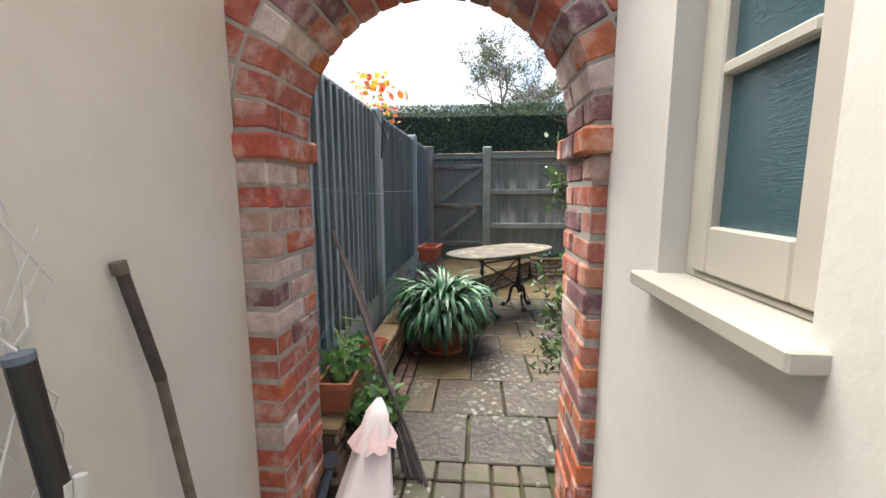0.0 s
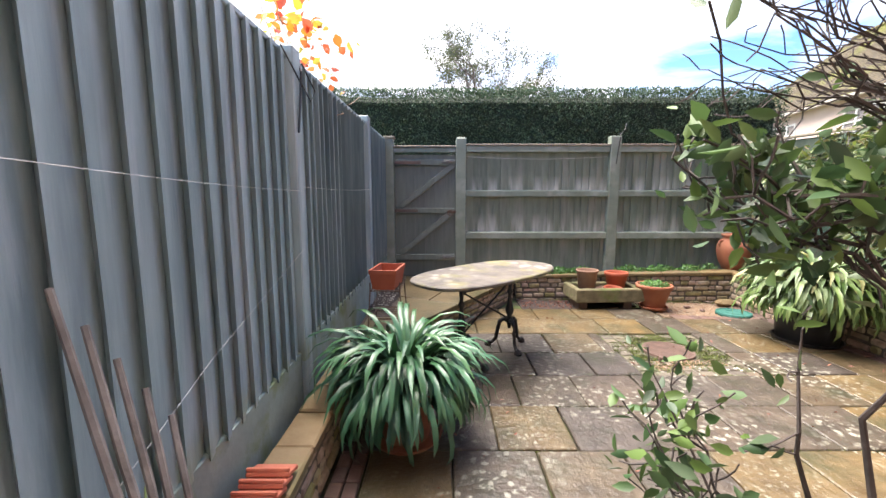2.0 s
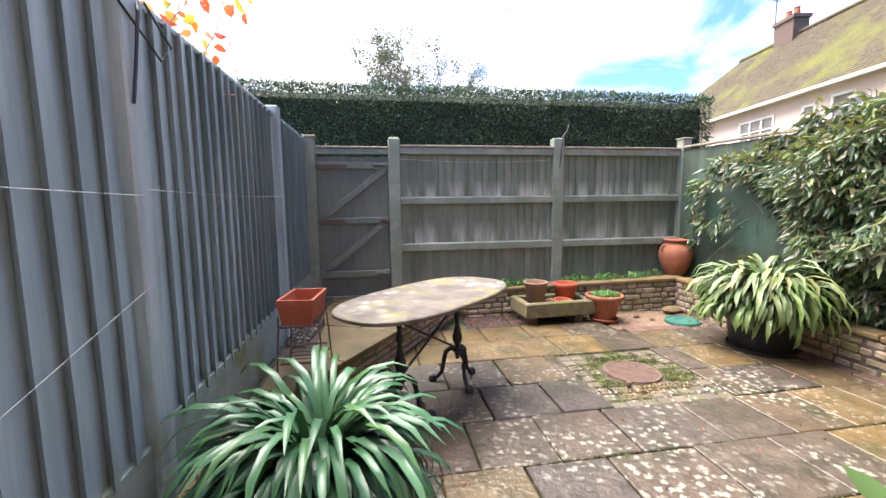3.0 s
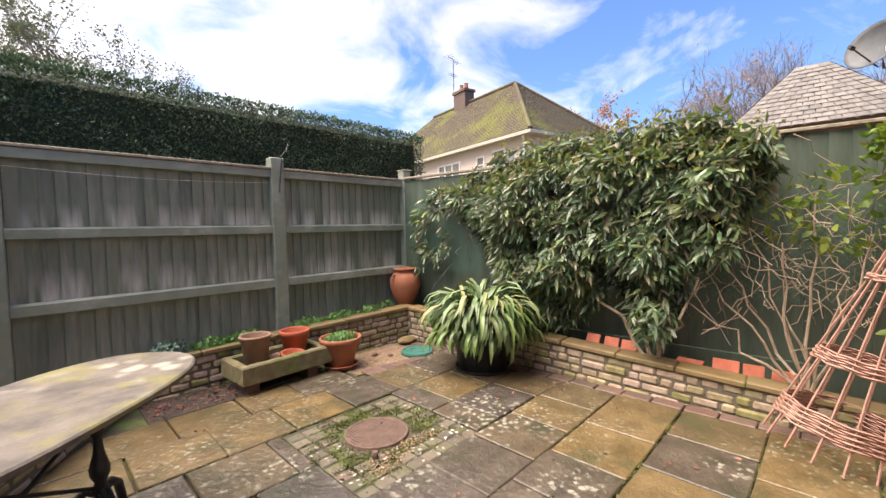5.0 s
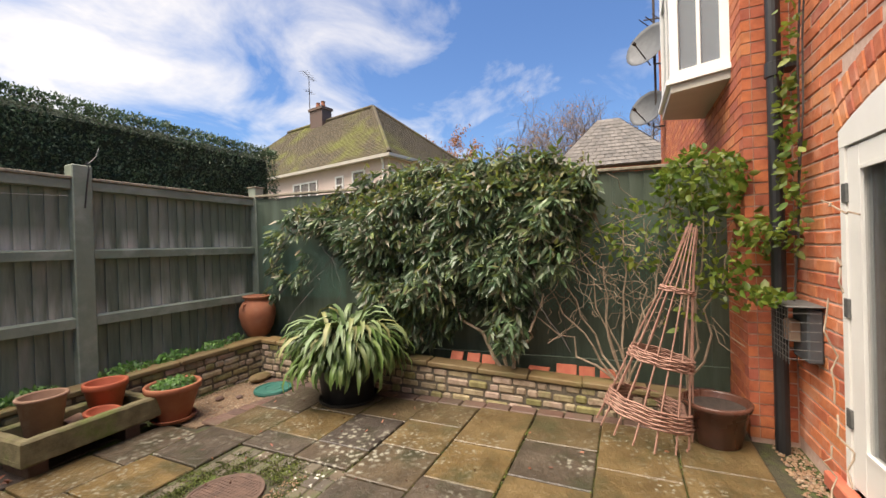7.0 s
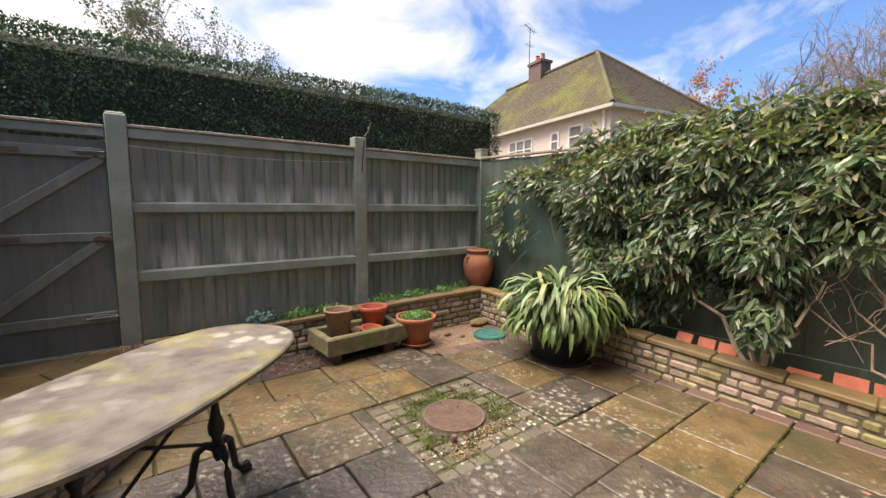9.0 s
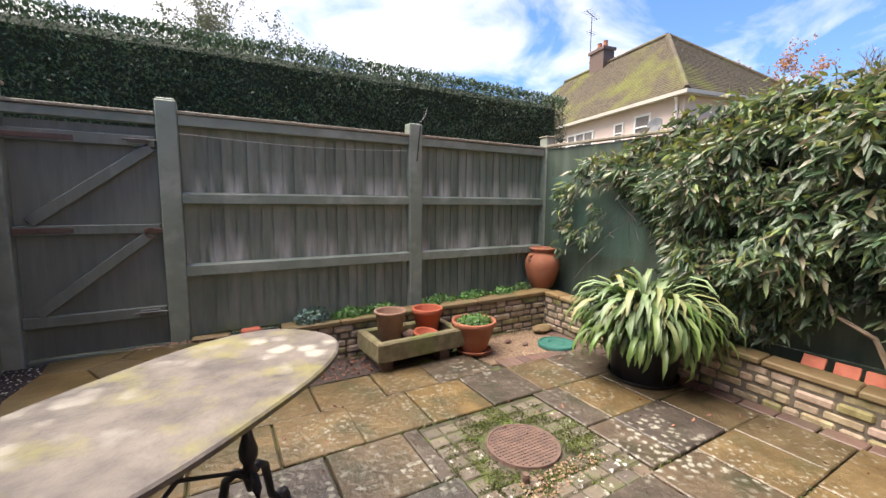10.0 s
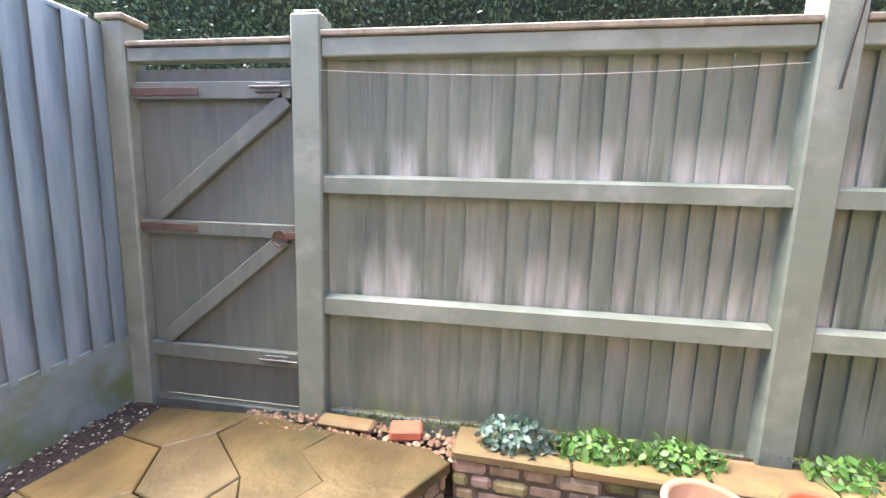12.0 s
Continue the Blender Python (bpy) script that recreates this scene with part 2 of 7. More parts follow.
M["soil"] = surf("dark_soil", [(0.028, 0.02, 0.016), (0.07, 0.05, 0.04)], 40, 0.95, 1.0, 60, bdist=0.02)
M["mulch"] = surf("dark_bark_chips", [(0.012, 0.009, 0.008), (0.045, 0.032, 0.028)], 40, 0.9, 0.5, 60)
M["fleck"] = surf("pale_grit", [(0.3, 0.28, 0.24), (0.42, 0.4, 0.36)], 40, 0.8, 0.2, 60)
M["sandbed"] = surf("sandy_grit", [(0.1, 0.065, 0.04), (0.26, 0.18, 0.11)], 45, 0.9, 0.8, 90)
M["ground"] = surf("joint_soil", [(0.03, 0.026, 0.016), (0.055, 0.05, 0.024)], 25, 0.9, 1.0, 60, stain=(0.09, 0.14, 0.02), stain_amt=0.8, sscale=2.5, bdist=0.01)
M["deadgrit"] = surf("brown_grit", [(0.04, 0.03, 0.02), (0.12, 0.08, 0.05)], 30, 0.9, 0.4, 80)
M["moss"] = leafmat("moss", [(0.075, 0.1, 0.018), (0.12, 0.15, 0.025), (0.05, 0.07, 0.018), (0.07, 0.055, 0.025)], 0.9, 0.1)
M["pebble"] = surf("pea_gravel", [(0.7, 0.65, 0.6), (1, 1, 1)], 40, 0.7, 0.2, 100, island=True,
                   rnd=[(0.22, 0.13, 0.07), (0.3, 0.2, 0.12), (0.18, 0.09, 0.05), (0.36, 0.28, 0.19), (0.14, 0.09, 0.06)])
GREENS = [(0.172, 0.212, 0.162), (0.205, 0.245, 0.19), (0.15, 0.187, 0.142), (0.23, 0.262, 0.21)]
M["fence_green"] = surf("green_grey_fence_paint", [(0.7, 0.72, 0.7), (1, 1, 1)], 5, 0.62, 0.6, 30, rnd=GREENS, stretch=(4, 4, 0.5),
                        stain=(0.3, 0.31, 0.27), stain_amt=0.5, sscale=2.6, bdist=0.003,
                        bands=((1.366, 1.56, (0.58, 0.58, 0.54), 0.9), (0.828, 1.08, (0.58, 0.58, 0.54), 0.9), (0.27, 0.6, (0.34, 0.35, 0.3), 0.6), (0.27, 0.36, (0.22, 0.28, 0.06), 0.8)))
M["fence_post"] = surf("worn_green_grey_paint", [(0.72, 0.74, 0.72), (1, 1, 1)], 5, 0.62, 0.6, 30, rnd=[(0.215, 0.25, 0.198), (0.24, 0.275, 0.222), (0.19, 0.228, 0.18)],
                       stain=(0.36, 0.38, 0.33), stain_amt=0.5, sscale=3.5, bdist=0.003)
M["gate_green"] = surf("gate_green_paint", [(0.75, 0.77, 0.75), (1, 1, 1)], 5, 0.6, 0.5, 30, rnd=[(0.13, 0.152, 0.128), (0.15, 0.172, 0.146)], stretch=(4, 4, 0.5),
                       stain=(0.2, 0.22, 0.2), stain_amt=0.35, sscale=2.4, bdist=0.003)
M["dark_joint"] = surf("dark_damp_joint", [(0.08, 0.068, 0.05), (0.15, 0.125, 0.09)], 30, 0.95, 0.6, 100)
M["fence_blue"] = surf("blue_green_fence_paint", [(0.6, 0.62, 0.64), (1, 1, 1)], 3, 0.42, 0.6, 30,
                       rnd=[(0.31, 0.4, 0.41), (0.365, 0.455, 0.465), (0.28, 0.37, 0.38), (0.4, 0.485, 0.5)], stretch=(4, 4, 0.5),
                       stain=(0.46, 0.51, 0.54), stain_amt=0.6, sscale=2.2, bdist=0.003,
                        bands=((0.45, 0.62, (0.2, 0.24, 0.06), 0.7),))
M["fence_dark"] = surf("dark_green_fence_paint", [(0.6, 0.62, 0.6), (1, 1, 1)], 3, 0.6, 0.6, 30,
                       rnd=[(0.07, 0.1, 0.07), (0.082, 0.112, 0.08), (0.062, 0.09, 0.063)], stretch=(4, 4, 0.5),
                       stain=(0.09, 0.12, 0.1), stain_amt=0.4, sscale=1.5, bdist=0.003)
M["gravelboard"] = surf("mossy_gravel_board", [(0.2, 0.25, 0.22), (0.28, 0.34, 0.3)], 6, 0.75, 0.5, 40, stain=(0.15, 0.19, 0.04), stain_amt=0.8, sscale=3.5)
M["rawwood"] = surf("weathered_timber", [(0.18, 0.15, 0.11), (0.3, 0.27, 0.2)], 6, 0.8, 0.5, 40, stretch=(4, 4, 1))
# near-black green: the shade between hedge leaves is put into this colour
M["hedge_core"] = surf("hedge_inner_shade", [(0.015, 0.028, 0.015), (0.028, 0.045, 0.024)], 20, 1.0, 1.0, 20, bdist=0.05)
M["hedge"] = leafmat("hedge_leaf", [(0.05, 0.1, 0.055), (0.065, 0.125, 0.065), (0.1, 0.16, 0.08), (0.055, 0.11, 0.06), (0.13, 0.18, 0.11)], 0.5, 0.15)
M["aga"] = surf("strap_leaf", [(0.7, 0.75, 0.7), (1, 1, 1)], 9, 0.35, 0.15, 80, rnd=[(0.035, 0.11, 0.045), (0.055, 0.15, 0.065), (0.095, 0.2, 0.105), (0.04, 0.12, 0.05), (0.07, 0.16, 0.05)])
M["aga2"] = surf("variegated_strap_leaf", [(0.75, 0.75, 0.6), (1, 1, 1)], 9, 0.55, 0.15, 80,
                 rnd=[(0.11, 0.18, 0.075), (0.15, 0.225, 0.105), (0.19, 0.26, 0.135), (0.09, 0.15, 0.06), (0.25, 0.24, 0.1), (0.13, 0.2, 0.09)])
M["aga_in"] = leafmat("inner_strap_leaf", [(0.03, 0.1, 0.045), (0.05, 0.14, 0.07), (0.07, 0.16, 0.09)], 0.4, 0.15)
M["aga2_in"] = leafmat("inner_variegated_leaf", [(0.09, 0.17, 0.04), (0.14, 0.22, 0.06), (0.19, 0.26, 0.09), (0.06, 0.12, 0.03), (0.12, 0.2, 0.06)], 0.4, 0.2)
M["clematis"] = leafmat("climber_leaf", [(0.055, 0.11, 0.05), (0.1, 0.175, 0.075), (0.19, 0.26, 0.16), (0.2, 0.25, 0.07), (0.06, 0.12, 0.07), (0.24, 0.19, 0.12), (0.13, 0.2, 0.1), (0.055, 0.11, 0.05), (0.24, 0.3, 0.2)], 0.33, 0.22)
# darkened copy of the climber leaf: shade deep in the foliage is in the colour
M["clematis_shaded"] = leafmat("shaded_inner_leaf", [(0.025, 0.05, 0.022), (0.035, 0.06, 0.03), (0.05, 0.08, 0.03), (0.06, 0.055, 0.03)], 0.55, 0.1)
M["clematis_top"] = leafmat("young_climber_leaf", [(0.11, 0.17, 0.03), (0.16, 0.21, 0.04), (0.2, 0.2, 0.05), (0.08, 0.14, 0.04), (0.16, 0.11, 0.05)], 0.45, 0.3)
M["vine"] = leafmat("vine_leaf", [(0.08, 0.16, 0.02), (0.14, 0.22, 0.03), (0.22, 0.26, 0.04), (0.06, 0.12, 0.02)], 0.5, 0.4)
M["shrub"] = leafmat("glossy_shrub_leaf", [(0.035, 0.08, 0.03), (0.06, 0.12, 0.04), (0.11, 0.18, 0.04), (0.05, 0.08, 0.05)], 0.5, 0.25)
M["herb"] = leafmat("herb_leaf", [(0.07, 0.2, 0.05), (0.12, 0.28, 0.06), (0.18, 0.34, 0.09), (0.16, 0.27, 0.15)], 0.5, 0.3)
M["greyherb"] = leafmat("grey_green_herb_leaf", [(0.12, 0.2, 0.17), (0.18, 0.28, 0.24), (0.08, 0.16, 0.1)], 0.5, 0.2)
M["grape"] = leafmat("autumn_leaf", [(0.75, 0.4, 0.04), (0.7, 0.2, 0.04), (0.6, 0.08, 0.05), (0.75, 0.5, 0.08), (0.3, 0.3, 0.05)], 0.6, 0.5)
M["treeleaf"] = leafmat("thin_tree_leaf", [(0.1, 0.12, 0.07), (0.14, 0.16, 0.09), (0.08, 0.1, 0.06)], 0.7, 0.3)
M["orangeleaf"] = leafmat("orange_tree_leaf", [(0.35, 0.16, 0.07), (0.42, 0.2, 0.08), (0.3, 0.14, 0.1)], 0.7, 0.3)
M["deadleaf"] = leafmat("fallen_leaf", [(0.18, 0.06, 0.04), (0.25, 0.1, 0.05), (0.12, 0.05, 0.035), (0.3, 0.12, 0.08)], 0.7, 0.1)
M["bark"] = surf("grey_bark", [(0.09, 0.075, 0.06), (0.18, 0.15, 0.12)], 20, 0.9, 0.6, 60)
# paler and greyer than bark: haze over the far trees is in the colour
M["bark_hazed"] = surf("hazed_twig_bark", [(0.15, 0.125, 0.125), (0.25, 0.21, 0.2)], 6, 0.9, 0.4, 20)
M["stakewood"] = surf("old_purple_brown_wood", [(0.075, 0.062, 0.058), (0.2, 0.17, 0.155)], 14, 0.85, 0.6, 60)
M["stem"] = surf("pale_stem", [(0.22, 0.16, 0.11), (0.36, 0.28, 0.2)], 20, 0.8, 0.5, 60)
M["darkstem"] = surf("dark_stem", [(0.03, 0.025, 0.022), (0.07, 0.055, 0.05)], 20, 0.8, 0.5, 60)
M["wicker"] = surf("brown_wicker", [(0.21, 0.105, 0.075), (0.36, 0.2, 0.15)], 20, 0.7, 0.4, 80)
M["terracotta"] = surf("terracotta", [(0.27, 0.085, 0.042), (0.34, 0.125, 0.062)], 9, 0.8, 0.3, 60, stain=(0.36, 0.2, 0.13), stain_amt=0.4, sscale=5)
M["terra_red"] = surf("new_terracotta", [(0.32, 0.07, 0.032), (0.38, 0.095, 0.045)], 9, 0.75, 0.2, 60)
M["terra_old"] = surf("weathered_terracotta", [(0.2, 0.115, 0.075), (0.28, 0.16, 0.105)], 7, 0.85, 0.4, 50, stain=(0.3, 0.25, 0.19), stain_amt=0.6, sscale=7)
M["tile"] = surf("red_clay_tile", [(0.4, 0.1, 0.06), (0.5, 0.16, 0.09)], 10, 0.75, 0.4, 60)
M["glazed"] = surf("brown_glaze", [(0.07, 0.03, 0.02), (0.12, 0.05, 0.035)], 5, 0.25, 0.1, 20)
M["black"] = surf("black_plastic", [(0.012, 0.012, 0.013), (0.02, 0.02, 0.021)], 10, 0.4, 0.1, 60)
M["iron"] = surf("black_cast_iron", [(0.012, 0.012, 0.014), (0.03, 0.03, 0.032)], 20, 0.5, 0.5, 60, metal=0.3)
M["rusty"] = surf("rusty_iron", [(0.075, 0.048, 0.038), (0.14, 0.085, 0.062)], 16, 0.8, 0.6, 80, metal=0.2)
M["steel"] = surf("galvanised_steel", [(0.1, 0.105, 0.105), (0.18, 0.18, 0.17)], 20, 0.55, 0.3, 60, metal=0.5)
M["tabletop"] = surf("lichened_marble_top", [(0.045, 0.036, 0.03), (0.14, 0.118, 0.094)], 7, 0.6, 0.7, 50, stain=(0.165, 0.15, 0.04), stain_amt=0.75, sscale=4.2,
                     spots=(0.25, 0.235, 0.19), spot_scale=10, spot_size=0.5, sharp=0.25)
M["sinkstone"] = surf("mossy_stone_trough", [(0.09, 0.075, 0.036), (0.19, 0.16, 0.085)], 12, 0.85, 1.0, 40, stain=(0.08, 0.115, 0.015), stain_amt=0.85, sscale=4)
M["white"] = surf("white_gloss_paint", [(0.72, 0.71, 0.67), (0.78, 0.77, 0.73)], 4, 0.4, 0.08, 30)
M["cream"] = surf("stone_grey_paint", [(0.4, 0.375, 0.32), (0.45, 0.425, 0.365)], 4, 0.5, 0.1, 30)
M["pink"] = surf("pale_pink_render", [(0.6, 0.48, 0.42), (0.66, 0.54, 0.48)], 1, 0.9, 0.3, 12)
M["roof"] = surf("mossy_roof_tile", [(0.028, 0.023, 0.014), (0.1, 0.076, 0.04)], 7, 0.9, 0.7, 8, stain=(0.115, 0.125, 0.014), stain_amt=0.8, sscale=0.4, bdist=0.05)
M["slate"] = surf("grey_wood_shingle", [(0.6, 0.6, 0.6), (1, 1, 1)], 6, 0.85, 0.5, 30, island=True, rnd=[(0.17, 0.155, 0.14), (0.21, 0.19, 0.17), (0.14, 0.13, 0.12)])
M["darkglass"] = glassmat("window_glass", (0.08, 0.1, 0.11), 0.04, 0.0, 0.3)
M["bayglass"] = glassmat("bay_window_glass", (0.22, 0.25, 0.28), 0.04, 0.0, 0.55)
M["obscure"] = glassmat("reeded_glass", (0.035, 0.085, 0.1), 0.2, 0.4, 0.92)
M["curtain"] = surf("net_curtain", [(0.6, 0.61, 0.6), (0.7, 0.71, 0.69)], 3, 0.9, 0.1, 20, stretch=(14, 14, 0.3))
M["cloth"] = surf("pale_pink_cloth", [(0.72, 0.62, 0.6), (0.8, 0.72, 0.7)], 5, 0.85, 0.3, 60)
M["pinktrim"] = surf("dusky_pink_cloth", [(0.6, 0.42, 0.4), (0.66, 0.48, 0.46)], 8, 0.85, 0.3, 60)
M["green_plastic"] = surf("green_plastic", [(0.015, 0.1, 0.078), (0.025, 0.13, 0.1)], 8, 0.65, 0.1, 40)
M["blue_plastic"] = surf("grey_blue_plastic", [(0.08, 0.11, 0.15), (0.11, 0.14, 0.18)], 8, 0.35, 0.1, 40)
M["wire"] = surf("pale_wire", [(0.5, 0.5, 0.48), (0.62, 0.62, 0.6)], 8, 0.5, 0)
M["netting"] = surf("green_netting", [(0.03, 0.12, 0.09), (0.05, 0.17, 0.13)], 8, 0.6, 0)
M["dishgrey"] = surf("grey_dish_paint", [(0.06, 0.067, 0.075), (0.09, 0.098, 0.105)], 8, 0.6, 0.1, 30)
# dark grey that carries the dimness of the room in its colour
M["unlit_room"] = surf("darkened_room_panel", [(0.1, 0.1, 0.1), (0.14, 0.14, 0.13)], 2, 0.9, 0)
M["porchfloor"] = surf("concrete_floor", [(0.2, 0.19, 0.17), (0.27, 0.26, 0.23)], 8, 0.85, 0.5, 50)


# mesh tools
def part(name, bm, material, parent=None, label="", smooth=False):
    me = bpy.data.meshes.new(name)
    bmesh.ops.recalc_face_normals(bm, faces=bm.faces)
    bm.to_mesh(me)
    bm.free()
    if smooth:
        me.shade_smooth()
    me.materials.append(M[material] if isinstance(material, str) else material)
    ob = new(name, me)
    if parent:
        ob.parent = parent
    return tagged(ob, label=label) if label else ob


def thing(name, loc=(0, 0, 0), rz=0.0, label="", category="", group="", rx=0.0, ry=0.0):
    ob = new(name)
    ob.location = loc
    ob.rotation_euler = (rx, ry, rz)
    ob.empty_display_size = 0.1
    return tagged(ob, label=label, category=category, group=group)


def structure(ob, label=""):
    return tagged(ob, label=label, kind="structure")


def boxes(*lohi, bevel=0.0, m=None):
    bm = bmesh.new()
    for lo, hi in lohi:
        lo, hi = [min(a, b) for a, b in zip(lo, hi)], [max(a, b) for a, b in zip(lo, hi)]
        vs = [bm.verts.new((x, y, z)) for z in (lo[2], hi[2]) for y in (lo[1], hi[1]) for x in (lo[0], hi[0])]
        for f in ((0, 2, 3, 1), (4, 5, 7, 6), (0, 1, 5, 4), (2, 6, 7, 3), (0, 4, 6, 2), (1, 3, 7, 5)):
            bm.faces.new([vs[i] for i in f])
    if bevel:
        bmesh.ops.bevel(bm, geom=bm.edges[:], offset=bevel, segments=1, affect="EDGES", clamp_overlap=True)
    if m:
        bm.transform(m)
    return bm


def beam(a, b, w, h, up=(0, 0, 1), bevel=0.004):
    """A square timber from a to b, w wide and h high."""
    a, b, up = Vector(a), Vector(b), Vector(up)
    d = (b - a).normalized()
    s = d.cross(up).normalized()
    u = s.cross(d)
    L_ = (b - a).length
    m = Matrix((( *d, ), ( *s, ), ( *u, ))).transposed().to_4x4()
    m.translation = a
    return boxes(((0, -w / 2, -h / 2), (L_, w / 2, h / 2)), bevel=bevel, m=m)


def lathe(profile, seg=24, bm=None, at=(0, 0, 0), caps=True):
    bm = bm or bmesh.new()
    rings = []
    for r, z in profile:
        if r < 1e-5:
            rings.append([bm.verts.new((at[0], at[1], at[2] + z))])
        else:
            rings.append([bm.verts.new((at[0] + r * math.cos(2 * math.pi * i / seg), at[1] + r * math.sin(2 * math.pi * i / seg), at[2] + z)) for i in range(seg)])
    for a, b in zip(rings, rings[1:]):
        for i in range(seg):
            j = (i + 1) % seg
            q = [a[i % len(a)], a[j % len(a)], b[j % len(b)], b[i % len(b)]]
            q = list(dict.fromkeys(q))
            if len(q) > 2:
                bm.faces.new(q)
    return bm


def tube(pts, r, seg=6, bm=None, taper=None):
    bm = bm or bmesh.new()
    pts = [Vector(p) for p in pts]
    n = len(pts)
    prev = None
    ref = Vector((0.12, 0.31, 0.94))
    for i, p in enumerate(pts):
        d = (pts[min(i + 1, n - 1)] - pts[max(i - 1, 0)]).normalized()
        s = d.cross(ref)
        if s.length < 0.05:
            s = d.cross(Vector((1, 0, 0)))
        s.normalize()
        u = s.cross(d)
        rr = r if taper is None else r + (taper - r) * i / (n - 1)
        ring = [bm.verts.new(p + rr * (math.cos(2 * math.pi * k / seg) * s + math.sin(2 * math.pi * k / seg) * u)) for k in range(seg)]
        if prev:
            for k in range(seg):
                bm.faces.new((prev[k], prev[(k + 1) % seg], ring[(k + 1) % seg], ring[k]))
        else:
            bm.faces.new(ring)
        prev = ring
    bm.faces.new(prev[::-1])
    return bm


def wavy(a, b, n, amp, rng, sag=0.0):
    a, b = Vector(a), Vector(b)
    out = []
    for i in range(n + 1):
        t = i / n
        p = a.lerp(b, t)
        k = amp * math.sin(math.pi * t)
        p += Vector((rng.uniform(-k, k), rng.uniform(-k, k), rng.uniform(-k, k) - sag * 4 * t * (1 - t)))
        out.append(p)
    return out


def leaves(name, P, D, size, aspect, material, parent=None, rs=0, label="", fold=0.25, droop=0.0, kind="", fine=True):
    """One mesh of many folded pointed leaves at P that point along D."""
    r = np.random.RandomState(rs)
    P, D = np.asarray(P, float), np.asarray(D, float)
    n = len(P)
    D = D / (np.linalg.norm(D, axis=1, keepdims=True) + 1e-9)
    R = r.normal(size=(n, 3))
    S = np.cross(D, R)
    S /= np.linalg.norm(S, axis=1, keepdims=True) + 1e-9
    U = np.cross(S, D)
    s = (size * r.uniform(0.55, 1.3, n))[:, None]
    w = s * aspect * 0.5
    Z = np.array([0, 0, 1.0])

    def at(t, side, width):
        return P + D * s * t + S * w * side * width + U * w * fold * abs(side) * width * 1.4 - Z * s * droop * t * t

    if fine:
        V = np.stack([at(0, 0, 0), at(0.28, -1, 0.85), at(0.3, 0, 0), at(0.28, 1, 0.85), at(0.62, -1, 0.8), at(0.62, 0, 0), at(0.62, 1, 0.8), at(1, 0, 0)], 1).reshape(-1, 3)
        T = [[0, 1, 2], [0, 2, 3], [1, 4, 5], [1, 5, 2], [2, 5, 6], [2, 6, 3], [4, 7, 5], [5, 7, 6]]
        k = 8
    else:
        V = np.stack([at(0, 0, 0), at(0.5, -1, 1), at(0.5, 1, 1), at(1, 0, 0)], 1).reshape(-1, 3)
        T = [[0, 1, 2], [1, 3, 2]]
        k = 4
    base = (np.arange(n) * k)[:, None]
    F = np.concatenate([base + np.array([t]) for t in T])
    me = bpy.data.meshes.new(name)
    me.vertices.add(len(V))
    me.vertices.foreach_set("co", V.ravel())
    me.loops.add(len(F) * 3)
    me.loops.foreach_set("vertex_index", F.astype(np.int32).ravel())
    me.polygons.add(len(F))
    me.polygons.foreach_set("loop_start", np.arange(0, len(F) * 3, 3, dtype=np.int32))
    me.update(calc_edges=True)
    me.materials.append(M[material])
    ob = new(name, me)
    if parent:
        ob.parent = parent
    return tagged(ob, label=label, kind=kind)


def pieces(name, lohis, material, parent, bevel=0.004, jitter=0.0015, seed=1, label=""):
    """Separate small blocks that share a mesh where their sizes agree."""
    rng = random.Random(seed)
    cache = {}
    for lo, hi in lohis:
        size = tuple(round(h - l, 3) for l, h in zip(lo, hi))
        if size not in cache:
            bm = boxes(((0, 0, 0), size), bevel=min(bevel, min(size) * 0.3))
            me = bpy.data.meshes.new(name)
            bm.to_mesh(me)
            bm.free()
            me.materials.append(M[material])
            cache[size] = me
        ob = new(name, cache[size])
        ob.location = [l + rng.uniform(-jitter, jitter) for l in lo]
        ob.rotation_euler = (rng.uniform(-1, 1) * jitter * 2, rng.uniform(-1, 1) * jitter * 2, rng.uniform(-1, 1) * jitter * 2)
        ob.parent = parent


def joined(name, lohis, material, parent, label="", kind="stuff"):
    v, f = [], []
    for lo, hi in lohis:
        b = len(v)
        v += [(x, y, z) for z in (lo[2], hi[2]) for y in (lo[1], hi[1]) for x in (lo[0], hi[0])]
        f += [tuple(b + i for i in q) for q in ((0, 2, 3, 1), (4, 5, 7, 6), (0, 1, 5, 4), (2, 6, 7, 3), (0, 4, 6, 2), (1, 3, 7, 5))]
    me = bpy.data.meshes.new(name)
    me.from_pydata(v, [], f)
    me.materials.append(M[material])
    ob = new(name, me)
    ob.parent = parent
    return tagged(ob, label=label, kind=kind)


# ground and enclosing structure
GZ = -0.03
bm = boxes(((-400, -400, GZ - 0.5), (400, 400, GZ)))
ground = structure(part("ground", bm, "ground"), "dark earthy ground with moss between the paving")

AX0, AX1, AY0, AY1, AZ, AR = 0.0, 0.98, 0.275, 0.605, 1.53, 0.49
ACX = 0.49
COURSE = 0.0815


